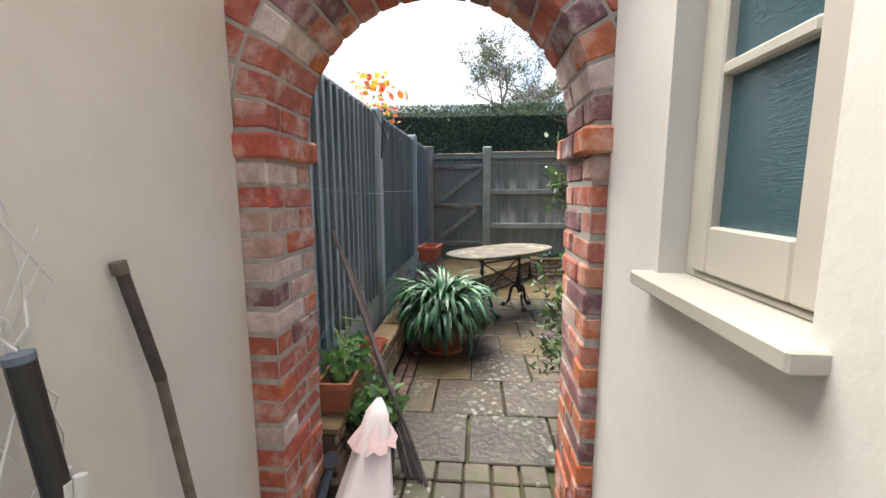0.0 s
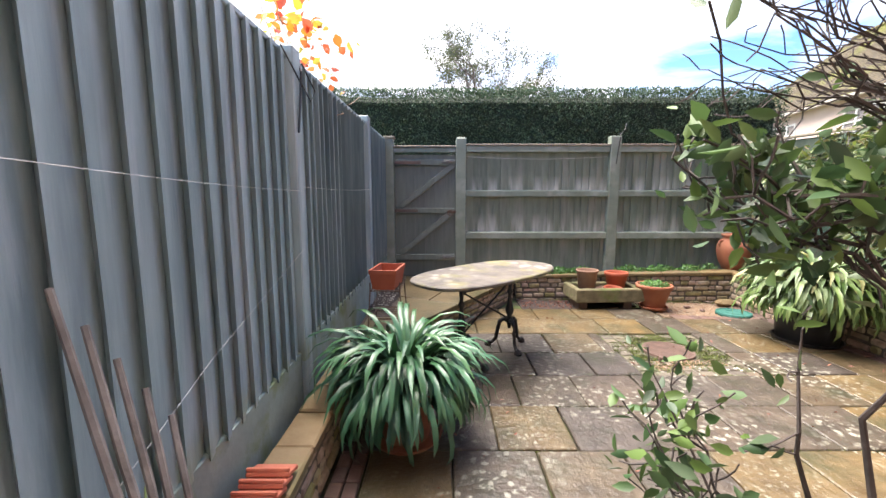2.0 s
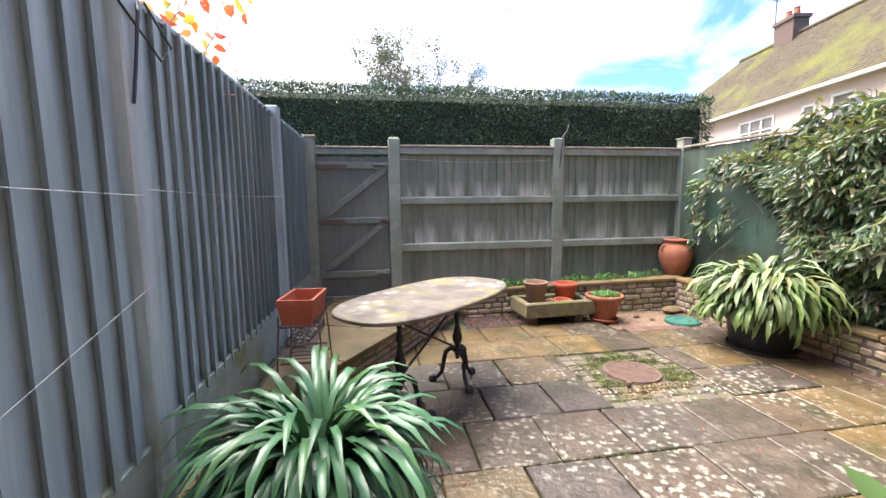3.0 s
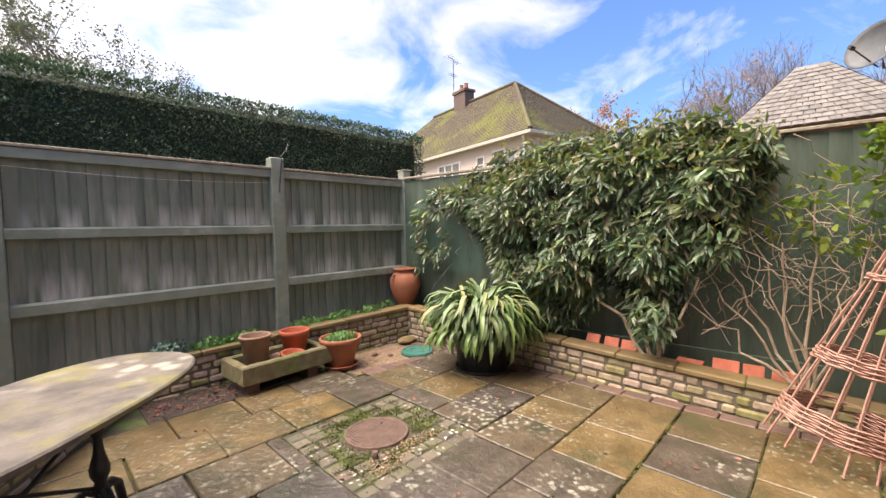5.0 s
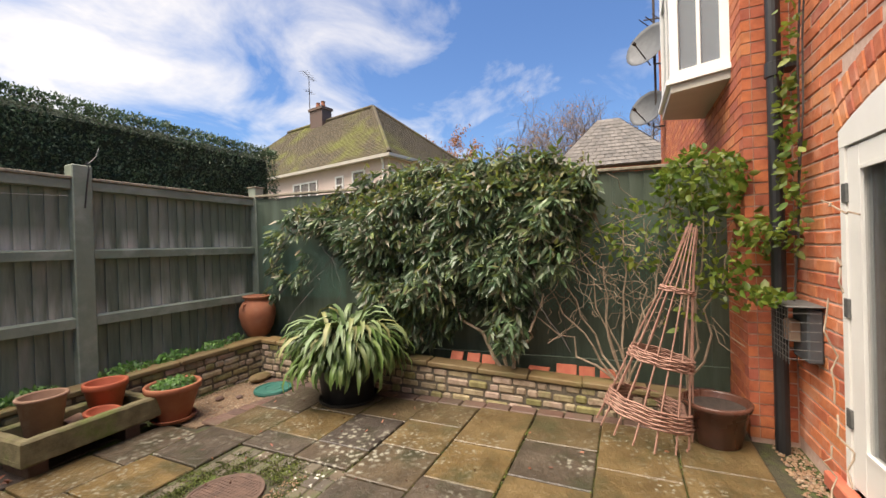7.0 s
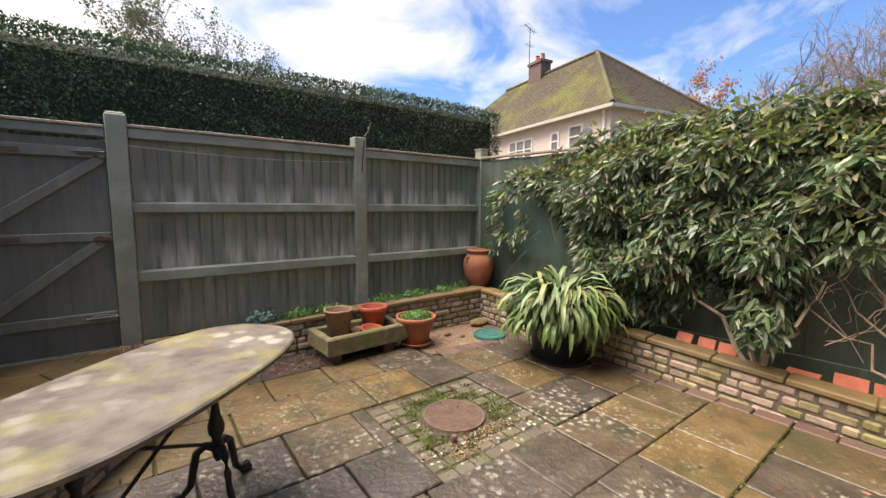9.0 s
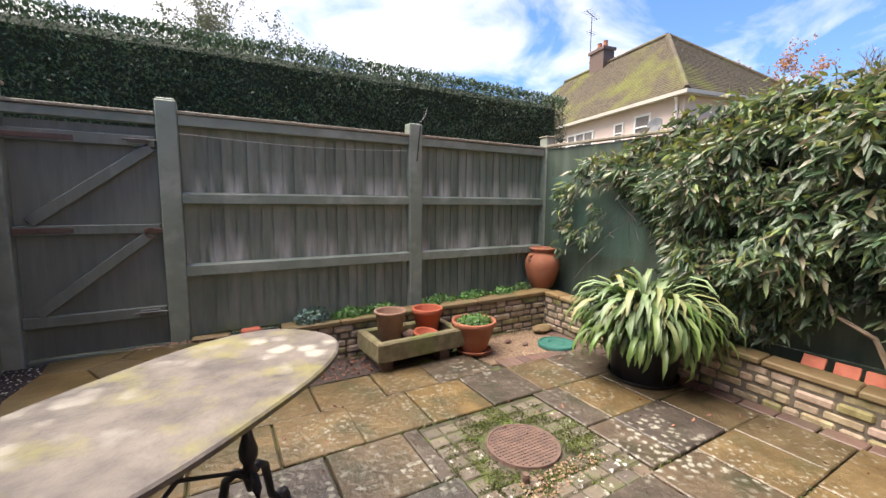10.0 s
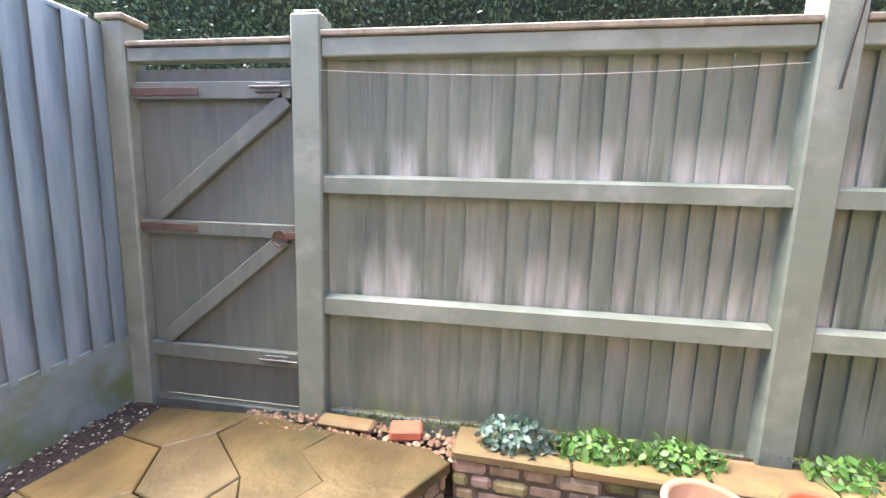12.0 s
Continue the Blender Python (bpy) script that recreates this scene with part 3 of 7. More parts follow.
def arch_wall():
    """The wall with its round-headed opening, mortar coloured, the bricks lie on it."""
    bm = bmesh.new()
    x0, x1, top = -0.6, 1.12, 2.7
    r = AR + 0.006
    pts = [(ACX - r, 0.0)] + [(ACX - r * math.cos(math.pi * i / 24), AZ + r * math.sin(math.pi * i / 24)) for i in range(25)] + [(ACX + r, 0.0)]
    outer = [(x0, 0.0)] + [(x0 if i < 5 else (x1 if i > 19 else x0 + (x1 - x0) * (i - 5) / 14), (AZ + 0.2 * i if i < 5 else (AZ + 0.2 * (24 - i) if i > 19 else top))) for i in range(25)] + [(x1, 0.0)]
    ya, yb = AY0 + 0.006, AY1 - 0.006
    rows = [[bm.verts.new((x, y, z)) for x, z in pp] for pp, y in ((pts, ya), (outer, ya), (outer, yb), (pts, yb))]
    for a, b in zip(rows, rows[1:] + rows[:1]):
        for i in range(len(a) - 1):
            bm.faces.new((a[i], a[i + 1], b[i + 1], b[i]))
    return bm


archw = structure(part("wall_arch", arch_wall(), "mortar"), "reclaimed brick wall with a round-headed archway")
# plastered walls of the passage
wl = structure(part("wall_passage_west", boxes(((-0.35, -3.2, GZ), (-0.1, AY0, 2.62)), bevel=0.004), "render"), "cream painted render wall of the covered passage")
WX, WY0, WY1, WZ0, WZ1 = 1.03, -0.475, -0.08, 1.165, 2.15
wr = structure(part("wall_passage_east", boxes(
    ((WX, -3.2, GZ), (WX + 0.3, WY0, 2.62)), ((WX, WY1, GZ), (WX + 0.3, AY0, 2.62)),
    ((WX, WY0, GZ), (WX + 0.3, WY1, WZ0 - 0.03)), ((WX, WY0, WZ1), (WX + 0.3, WY1, 2.62))), "render"), "cream painted render wall with a small window")
structure(part("wall_passage_south", boxes(((-0.1, -3.4, GZ), (0.0, -3.2, 2.62)), ((0.9, -3.4, GZ), (WX, -3.2, 2.62)), ((0.0, -3.4, 2.1), (0.9, -3.2, 2.62))), "render"), "cream render end wall with an open doorway")
structure(part("passage_floor", boxes(((-0.1, -3.4, GZ), (WX, AY0 + 0.3, -0.004))), "porchfloor"), "worn concrete passage floor")

# the house behind: brick wall with a glazed door
HY = 0.63
DX0, DX1, DZ0, DZ1 = 2.0, 3.6, 0.08, 1.80
house = structure(part("wall_house", boxes(
    ((1.12, 0.30, GZ), (DX0, HY - 0.006, 5.6)), ((DX1, 0.30, GZ), (4.2, HY - 0.006, 5.6)),
    ((DX0, 0.30, 1.98), (DX1, HY - 0.006, 5.6)), ((DX0, 0.30, GZ), (DX1, HY - 0.006, DZ0)),
    ((WX + 0.3, -3.4, 2.7), (4.2, 0.30, 5.6))), "mortar_red"), "red brick house wall")
NY = 0.88
nwall = structure(part("wall_neighbour", boxes(((4.206, -3.0, GZ), (10.4, NY - 0.006, 5.2))), "mortar_red"), "red brick wall of the adjoining house")

# fences
FX = -0.17
left = structure(thing("fence_west"), "tall closeboard fence painted blue green")
left.empty_display_size = 0.2


def line_pt(a, b, t):
    return (a[0] + (b[0] - a[0]) * t, a[1] + (b[1] - a[1]) * t)


# west fence: ribs face the yard
for i, (y, top) in enumerate(((0.62, 1.99), (2.37, 2.03), (4.31, 2.08))):
    part("post", boxes(((FX - 0.07, y - 0.05, GZ), (FX + 0.035, y + 0.05, top - 0.03)), bevel=0.006), "fence_blue", left)
part("gravel_board", boxes(((FX - 0.035, 0.67, 0.1), (FX + 0.012, 2.32, 0.495)), bevel=0.004), "gravelboard", left, "mossy green gravel board")
part("gravel_board", boxes(((FX - 0.035, 2.42, 0.12), (FX + 0.012, 4.26, 0.53)), bevel=0.004), "gravelboard", left, "mossy green gravel board")
part("gravel_board", boxes(((FX - 0.035, 4.36, 0.2), (FX + 0.012, 5.6, 0.55)), bevel=0.004), "gravelboard", left, "mossy green gravel board")
part("capping", beam((FX - 0.02, 0.6, 1.935), (FX - 0.02, 5.5, 2.005), 0.05, 0.025), "fence_blue", left)

def feather(w, h, t0=0.006, t1=0.024, under=0.0):
    """A feather-edge board: width along y, thick edge first and undercut, face towards +x."""
    bm = bmesh.new()
    v = [bm.verts.new(p) for p in ((0, under, 0), (t1, 0, 0), (t0, w, 0), (0, w, 0), (0, under, h), (t1, 0, h), (t0, w, h), (0, w, h))]
    for f in ((0, 3, 2, 1), (4, 5, 6, 7), (0, 1, 5, 4), (1, 2, 6, 5), (2, 3, 7, 6), (3, 0, 4, 7)):
        bm.faces.new([v[i] for i in f])
    return bm


rngf = random.Random(4)
fm = feather(0.147, 1.47, 0.004, 0.04, 0.03)
wmesh = bpy.data.meshes.new("board")
fm.to_mesh(wmesh)
fm.free()
wmesh.materials.append(M["fence_blue"])
y = 0.64
while y < 5.52:
    if not any(abs(y + 0.045 - p) < 0.07 for p in (2.37, 4.31)):
        b = new("board", wmesh)
        b.location = (FX - 0.02 + rngf.uniform(-0.003, 0.003), y, 0.455 + 0.0145 * y + rngf.uniform(-0.006, 0.004))
        b.rotation_euler = (rngf.uniform(-0.004, 0.004), 0, rngf.uniform(-0.02, 0.02))
        b.parent = left
    y += 0.105

# north fence: rails and posts face the yard
BY = 5.55
north = structure(thing("fence_north"), "closeboard fence with rails and posts painted grey green")
part("post", boxes(((0.736, BY, GZ), (0.868, BY + 0.12, 2.02)), ((0.745, BY + 0.01, 2.02), (0.859, BY + 0.11, 2.035)), bevel=0.008), "fence_post", north)
part("post", boxes(((2.70, BY, GZ), (2.835, BY + 0.12, 2.05)), bevel=0.008), "fence_post", north)
part("post", boxes(((4.41, BY - 0.02, GZ), (4.53, BY + 0.1, 2.06)), bevel=0.008), "fence_post", north)
part("post", boxes(((-0.17, BY, GZ), (-0.06, BY + 0.12, 2.02)), bevel=0.008), "fence_post", north)
part("post_cap", boxes(((-0.185, BY - 0.012, 2.021), (-0.045, BY + 0.13, 2.045)), bevel=0.005), "rawwood", north, "bare timber post cap")
part("post_cap", boxes(((4.40, BY - 0.03, 2.061), (4.54, BY + 0.11, 2.075)), bevel=0.005), "rawwood", north, "bare timber post cap")
for xa, xb in ((0.869, 2.699), (2.836, 4.409)):
    part("rail", boxes(((xa, BY + 0.012, 1.85), (xb, BY + 0.075, 1.925)), bevel=0.005), "fence_post", north)
    part("capping", boxes(((xa, BY + 0.0, 1.928), (xb, BY + 0.1, 1.952)), bevel=0.004), "rawwood", north, "weathered pale capping rail")
    for z0, z1 in ((1.29, 1.36), (0.745, 0.822)):
        bm = bmesh.new()
        v = [bm.verts.new(p) for p in ((xa, BY + 0.012, z0), (xa, BY + 0.055, z0), (xa, BY + 0.055, z1 + 0.012), (xa, BY + 0.012, z1 - 0.004),
                                       (xb, BY + 0.012, z0), (xb, BY + 0.055, z0), (xb, BY + 0.055, z1 + 0.012), (xb, BY + 0.012, z1 - 0.004))]
        for f in ((0, 1, 2, 3), (7, 6, 5, 4), (0, 4, 5, 1), (1, 5, 6, 2), (2, 6, 7, 3), (3, 7, 4, 0)):
            bm.faces.new([v[i] for i in f])
        part("rail", bm, "fence_post", north)
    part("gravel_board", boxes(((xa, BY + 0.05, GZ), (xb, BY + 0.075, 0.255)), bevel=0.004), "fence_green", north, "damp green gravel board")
part("gravel_board", boxes(((-0.058, BY + 0.03, 0.05), (0.734, BY + 0.09, 0.235)), bevel=0.004), "gate_green", north, "damp green board below the gate")
part("rail", boxes(((-0.058, BY + 0.012, 1.845), (0.734, BY + 0.07, 1.905)), bevel=0.005), "fence_post", north)
part("capping", boxes(((-0.058, BY, 1.908), (0.734, BY + 0.1, 1.93)), bevel=0.004), "rawwood", north, "weathered pale capping rail")
fm = bmesh.new()
v = [fm.verts.new(p) for p in ((0, 0, 0), (0.094, 0.017, 0), (0.094, 0.03, 0), (0.006, 0.03, 0), (0, 0, 1.59), (0.094, 0.017, 1.59), (0.094, 0.03, 1.59), (0.006, 0.03, 1.59))]
for f in ((0, 1, 2, 3), (7, 6, 5, 4), (0, 4, 5, 1), (1, 5, 6, 2), (2, 6, 7, 3), (3, 7, 4, 0)):
    fm.faces.new([v[i] for i in f])
nmesh = bpy.data.meshes.new("board")
bmesh.ops.recalc_face_normals(fm, faces=fm.faces)
fm.to_mesh(nmesh)
fm.free()
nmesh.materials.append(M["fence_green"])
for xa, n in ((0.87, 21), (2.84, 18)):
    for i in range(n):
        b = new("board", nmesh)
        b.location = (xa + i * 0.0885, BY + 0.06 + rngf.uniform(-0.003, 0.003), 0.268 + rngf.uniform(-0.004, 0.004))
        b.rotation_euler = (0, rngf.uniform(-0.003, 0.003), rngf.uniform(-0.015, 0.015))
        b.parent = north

# gate
gate = tagged(thing("gate", (-0.055, BY + 0.02, 0.3)), label="closed green wooden garden gate with diagonal braces and red hinges", category="gate")
GW = 0.785
for i in range(6):
    part("board", boxes(((0.005 + i * 0.13, 0.035, -0.05), (0.005 + i * 0.13 + 0.1295, 0.055, 1.52)), bevel=0.0008), "gate_green", gate)
for z0, z1 in ((1.385, 1.46), (0.775, 0.84), (0.16, 0.235)):
    part("ledge", boxes(((0.0, 0.0, z0), (GW - 0.005, 0.034, z1)), bevel=0.004), "gate_green", gate)
part("brace", beam((0.08, 0.016, 0.86), (GW - 0.03, 0.016, 1.385), 0.032, 0.07, up=(0, 0, 1)), "gate_green", gate)
part("brace", beam((0.08, 0.016, 0.25), (GW - 0.06, 0.016, 0.775), 0.032, 0.07, up=(0, 0, 1)), "gate_green", gate)
part("strap_hinge", boxes(((0.0, -0.006, 1.4), (0.34, -0.001, 1.435)), bevel=0.002), "paver", gate, "faded red strap hinge")
part("strap_hinge", boxes(((0.0, -0.006, 0.79), (0.3, -0.001, 0.825)), bevel=0.002), "paver", gate, "faded red strap hinge")
for z in (1.43, 0.2):
    bo = part("bolt", boxes(((0.62, -0.012, z - 0.02), (0.74, -0.001, z + 0.02)), bevel=0.003), "steel", gate, "galvanised sliding bolt")
    part("bolt_rod", tube([(0.6, -0.018, z), (0.79, -0.018, z)], 0.006), "steel", bo)
lt = part("ring_latch", boxes(((0.68, -0.01, 0.775), (0.83, -0.002, 0.81)), bevel=0.003), "rusty", gate, "iron ring latch")
part("ring", tube([(0.72 + 0.035 * math.cos(a * 0.6), -0.02, 0.78 + 0.035 * math.sin(a * 0.6)) for a in range(12)], 0.005), "rusty", lt)

# east fence
EF0, EF1 = (4.42, 5.53), (4.70, 0.89)
east = structure(thing("fence_east"), "dark green closeboard fence behind the climbers")
ea = math.atan2(EF1[1] - EF0[1], EF1[0] - EF0[0])
elen = math.dist(EF0, EF1)
me_e = bpy.data.meshes.new("board")
fm = feather(0.12, 1.62, 0.008, 0.022)
fm.to_mesh(me_e)
fm.free()
me_e.materials.append(M["fence_dark"])
n = int(elen / 0.11)
for i in range(n):
    x, yy = line_pt(EF0, EF1, i / n)
    b = new("board", me_e)
    b.location = (x + 0.02, yy, 0.3 - 0.012 * i * 0.11 + rngf.uniform(-0.004, 0.004))
    b.rotation_euler = (0, 0, ea - math.pi / 2 + rngf.uniform(-0.01, 0.01))
    b.parent = east
part("capping", beam((*EF0, 1.955), (*EF1, 1.885), 0.06, 0.025), "rawwood", east, "pale weathered capping rail")
part("gravel_board", beam((*EF0, 0.15), (*EF1, 0.15), 0.03, 0.32), "fence_dark", east)
for t in (0.42, 0.82):
    x, yy = line_pt(EF0, EF1, t)
    part("post", boxes(((x + 0.01, yy - 0.05, GZ), (x + 0.11, yy + 0.05, 1.9)), bevel=0.006), "fence_dark", east)

# hedge
hedge = tagged(thing("hedge", (0.3, 6.95, GZ)), label="tall clipped dark green evergreen hedge with a flat top", category="hedge")
HL, HR, HF, HB, HT = -6.3, 5.33, -0.5, 0.6, 2.89
# solid dark filler added behind the leaves in place of the shaded inside
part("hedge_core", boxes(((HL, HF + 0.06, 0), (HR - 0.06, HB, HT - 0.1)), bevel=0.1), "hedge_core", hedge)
r_ = np.random.RandomState(5)
nf = 44000
P = np.stack([r_.uniform(HL, HR, nf), HF + 0.05 - np.abs(r_.normal(0, 0.035, nf)), HT - 1.35 * r_.uniform(0, 1, nf)], 1)
P[:, 1] += 0.05 * np.sin(P[:, 0] * 3.1 + P[:, 2] * 4) * np.sin(P[:, 2] * 5 + 1)
D = np.stack([r_.normal(0, 0.7, nf), -np.abs(r_.normal(0.5, 0.5, nf)), r_.normal(0.4, 0.7, nf)], 1)
nt_ = 26000
P2 = np.stack([r_.uniform(HL, HR, nt_), r_.uniform(HF, HB, nt_) - 0.02, HT - 0.1 + np.abs(r_.normal(0, 0.03, nt_)) * (1 + 0.5 * np.sin(np.arange(nt_)))], 1)
P2[:, 2] += 0.014 * np.sin(P2[:, 0] * 2.3) + 0.015 * np.sin(P2[:, 0] * 6.1)
D2 = np.stack([r_.normal(0, 0.5, nt_), r_.normal(-0.2, 0.6, nt_), np.abs(r_.normal(0.8, 0.3, nt_))], 1)
ne_ = 4000
P3 = np.stack([HR - 0.03 + np.abs(r_.normal(0, 0.03, ne_)), r_.uniform(HF, HB, ne_), HT - 1.3 * r_.uniform(0, 1, ne_)], 1)
D3 = np.stack([np.abs(r_.normal(0.6, 0.4, ne_)), r_.normal(-0.2, 0.6, ne_), r_.normal(0.3, 0.6, ne_)], 1)
ned = 9000
ang = r_.uniform(0, math.pi / 2, ned)
rad = 0.12 + r_.normal(0, 0.02, ned)
P4 = np.stack([r_.uniform(HL, HR, ned), HF + 0.12 - rad * np.cos(ang), HT - 0.14 + rad * np.sin(ang)], 1)
D4 = np.stack([r_.normal(0, 0.6, ned), -np.cos(ang) + r_.normal(0, 0.4, ned), np.sin(ang) + r_.normal(0, 0.3, ned)], 1)
leaves("foliage", np.concatenate([P, P2, P3, P4]), np.concatenate([D, D2, D3, D4]), 0.036, 0.5, "hedge", hedge, 6, kind="stuff", fine=False)

# low walls, landing and beds
LZ, CZ = 0.26, 0.315
WF = [(1.50, 5.36), (4.20, 5.148)]
EW = [(4.08, 5.15), (4.30, 1.02)]
LW = [(1.48, 5.37), (1.08, 4.73), (0.04, 3.05)]


def low_wall(name, a, b, zc, capw=0.16, label="", z0=GZ, rows=4, side=1, over=0.012, seed=3, capl=0.42, rise=0.0, caps_on=True):
    """A low wall of small stones whose face runs from a to b, with coping stones; side: which way its back lies; rise: how much b is higher."""
    L_ = math.dist(a, b)
    root = structure(thing(name, (a[0], a[1], 0), math.atan2(b[1] - a[1], b[0] - a[0]), ry=-math.atan2(rise, L_)), label)
    rng = random.Random(seed)
    ch = 0.045
    y0, y1 = (0.014, 0.14) if side > 0 else (-0.14, -0.014)
    part("core", boxes(((0.004, y0, z0 - rise), (L_ - 0.004, y1, zc - ch))), "dark_joint", root)
    h = (zc - ch) / rows
    st = []
    for r in range(-4 if rise else 0, rows):
        x = -rng.uniform(0, 0.08)
        while x < L_:
            w = rng.choice((0.09, 0.12, 0.14, 0.17, 0.2))
            x2 = min(x + w, L_)
            d = rng.choice((0.0, 0.002, 0.004, 0.006))
            ya, yb = (d, 0.05) if side > 0 else (-0.05, -d)
            if x2 - max(x, 0) > 0.03:
                st.append(((max(x, 0) + 0.004, ya, r * h + 0.004), (x2 - 0.004, yb, (r + 1) * h - 0.004)))
            x += w
    pieces("stone", st[-300:], "smallstone", root, bevel=0.014, jitter=0.006, seed=seed)
    x = 0.0
    caps = []
    while caps_on and x < L_ - 0.02:
        w = min(capl * rng.uniform(0.8, 1.15), L_ - x)
        if L_ - x - w < 0.12:
            w = L_ - x
        ya, yb = (-over, capw) if side > 0 else (-capw, over)
        caps.append(((x + 0.003, ya, zc - ch + 0.002), (x + w - 0.003, yb, zc)))
        x += w
    pieces("coping_stone", caps, "cap", root, bevel=0.009, jitter=0.003, seed=seed)
    return root


low_wall("wall_bed_north", WF[0], WF[1], CZ - 0.015, 0.17, "low buff stone bed wall with sandstone coping", side=1, seed=3, rise=0.085)
low_wall("wall_bed_east", EW[1], EW[0], 0.185, 0.17, "low buff stone bed wall with sandstone coping", side=-1, seed=8, rise=0.197, rows=2)
low_wall("wall_landing", LW[1], LW[0], LZ, 0.12, "low stone retaining wall of the raised landing", side=1, seed=11, caps_on=False)
low_wall("wall_landing_curve", LW[2], LW[1], LZ, 0.12, "low stone retaining wall of the raised landing", side=1, seed=12, caps_on=False)
low_wall("wall_bed_west", (0.04, 0.66), (0.04, 3.04), 0.30, 0.15, "low rough stone bed wall with yellow sandstone coping", side=1, seed=14, capl=0.3)


def prism(poly, z0, z1):
    bm = bmesh.new()
    lo = [bm.verts.new((x, y, z0)) for x, y in poly]
    hi = [bm.verts.new((x, y, z1)) for x, y in poly]
    bm.faces.new(lo[::-1])
    bm.faces.new(hi)
    for i in range(len(poly)):
        j = (i + 1) % len(poly)
        bm.faces.new((lo[i], lo[j], hi[j], hi[i]))
    return bm


structure(part("bed_north", prism([(1.55, 5.50), (4.2, 5.3), (4.40, 5.58), (1.5, 5.6)], GZ, 0.262), "soil"), "dark soil of the raised north bed")
structure(part("bed_east", prism([(4.44, 1.0), (4.66, 1.0), (4.42, 5.3), (4.22, 5.16)], GZ, 0.15), "soil"), "dark soil of the raised east bed")
structure(part("bed_west", prism([(-0.12, 0.66), (-0.09, 0.66), (-0.09, 3.1), (-0.12, 3.1)], GZ, 0.24), "soil"), "soil and gravel behind the low wall")
structure(part("bed_trough", prism([(1.5, 4.9), (2.1, 4.9), (2.9, 5.05), (2.9, 5.3), (1.5, 5.37)], GZ, GZ + 0.014), "soil"), "dark soil beside the trough")
structure(part("landing_base", prism([(0.02, 3.3), (0.98, 4.8), (1.38, 5.42), (1.5, 5.52), (1.5, 5.54), (-0.13, 5.54), (-0.13, 3.1), (-0.08, 3.1)], GZ, LZ - 0.045), "soil"), "soil under the raised landing")

# far building with hipped mossy roof
C0 = Vector((15.1, 10.3, 0))
far = tagged(thing("far_house", C0, math.atan2(0.98, 0.18) - math.pi / 2), label="pale pink rendered two-storey house with a mossy hipped tile roof", category="house")
WLEN, DLEN, EH, RH = 15.5, 6.7, 5.05, 8.8
part("wall", boxes(((0, 0, GZ), (DLEN, WLEN, EH))), "pink", far)
rf = bmesh.new()
o = 0.35
e = [rf.verts.new(p) for p in ((-o, -o, EH), (DLEN + o, -o, EH), (DLEN + o, WLEN + o, EH), (-o, WLEN + o, EH))]
u = [rf.verts.new(p) for p in ((DLEN / 2, 4.0, RH), (DLEN / 2, WLEN - 4.0, RH))]
for f in ((e[0], e[1], u[0]), (e[1], e[2], u[1], u[0]), (e[2], e[3], u[1]), (e[3], e[0], u[0], u[1]), (e[3], e[2], e[1], e[0])):
    rf.faces.new(f)
roof = part("roof", rf, "roof", far)
tl = []
rngr = random.Random(9)
sl = math.hypot(DLEN / 2 + o, RH - EH)
v_, f_ = [], []
for face in (0, 1):
    for r in range(40):
        t0, t1 = r / 40, (r + 1) / 40
        z0, z1 = EH + (RH - EH) * t0, EH + (RH - EH) * t1
        b = len(v_)
        if face == 0:
            x0, x1 = -o + (DLEN / 2 + o) * t0, -o + (DLEN / 2 + o) * t1
            ya, yb = -o + (4 + o) * t0, WLEN + o - (4 + o) * t0
            v_ += [(x0 - 0.02, ya, z0 + 0.035), (x0 - 0.02, yb, z0 + 0.035), (x1, yb, z1 + 0.02), (x1, ya + (4 + o) / 40, z1 + 0.02), (x0 - 0.02, ya, z0 + 0.005), (x0 - 0.02, yb, z0 + 0.005)]
            f_ += [(b, b + 1, b + 2, b + 3), (b + 4, b + 5, b + 1, b)]
        else:
            y0, y1 = -o + (4 + o) * t0, -o + (4 + o) * t1
            xa, xb = -o + (DLEN / 2 + o) * t0, DLEN + o - (DLEN / 2 + o) * t0
            dx = (DLEN / 2 + o) / 40
            v_ += [(xa, y0 - 0.02, z0 + 0.035), (xb, y0 - 0.02, z0 + 0.035), (xb - dx, y1, z1 + 0.02), (xa + dx, y1, z1 + 0.02), (xa, y0 - 0.02, z0 + 0.005), (xb, y0 - 0.02, z0 + 0.005)]
            f_ += [(b + 3, b + 2, b + 1, b), (b, b + 1, b + 5, b + 4)]
me = bpy.data.meshes.new("tile_course")
me.from_pydata(v_, [], f_)
me.materials.append(M["roof"])
tcs = tagged(new("tile_course", me), kind="stuff")
tcs.parent = roof
part("ridge_tiles", tube([(DLEN / 2, 4.0, RH + 0.03), (DLEN / 2, WLEN - 4, RH + 0.03)], 0.13, 6), "roof", roof)
for p in ((-o, -o), (DLEN + o, -o)):
    part("hip_tiles", tube([(p[0], p[1], EH + 0.05), (DLEN / 2, 4.0, RH + 0.03)], 0.11, 6), "roof", roof)
ch = part("chimney", boxes(((DLEN / 2 - 0.35, 7.75, RH - 0.8), (DLEN / 2 + 0.35, 8.85, RH + 0.85)), ((DLEN / 2 - 0.42, 7.68, RH + 0.7), (DLEN / 2 + 0.42, 8.92, RH + 0.85))), "paver", roof, "dark red brick chimney stack")
for yy in (8.05, 8.5):
    part("chimney_pot", lathe([(0.13, 0), (0.15, 0.05), (0.11, 0.35), (0.13, 0.4), (0.1, 0.4), (0.1, 0.1)], 12, at=(DLEN / 2, yy, RH + 0.85)), "terracotta", ch)
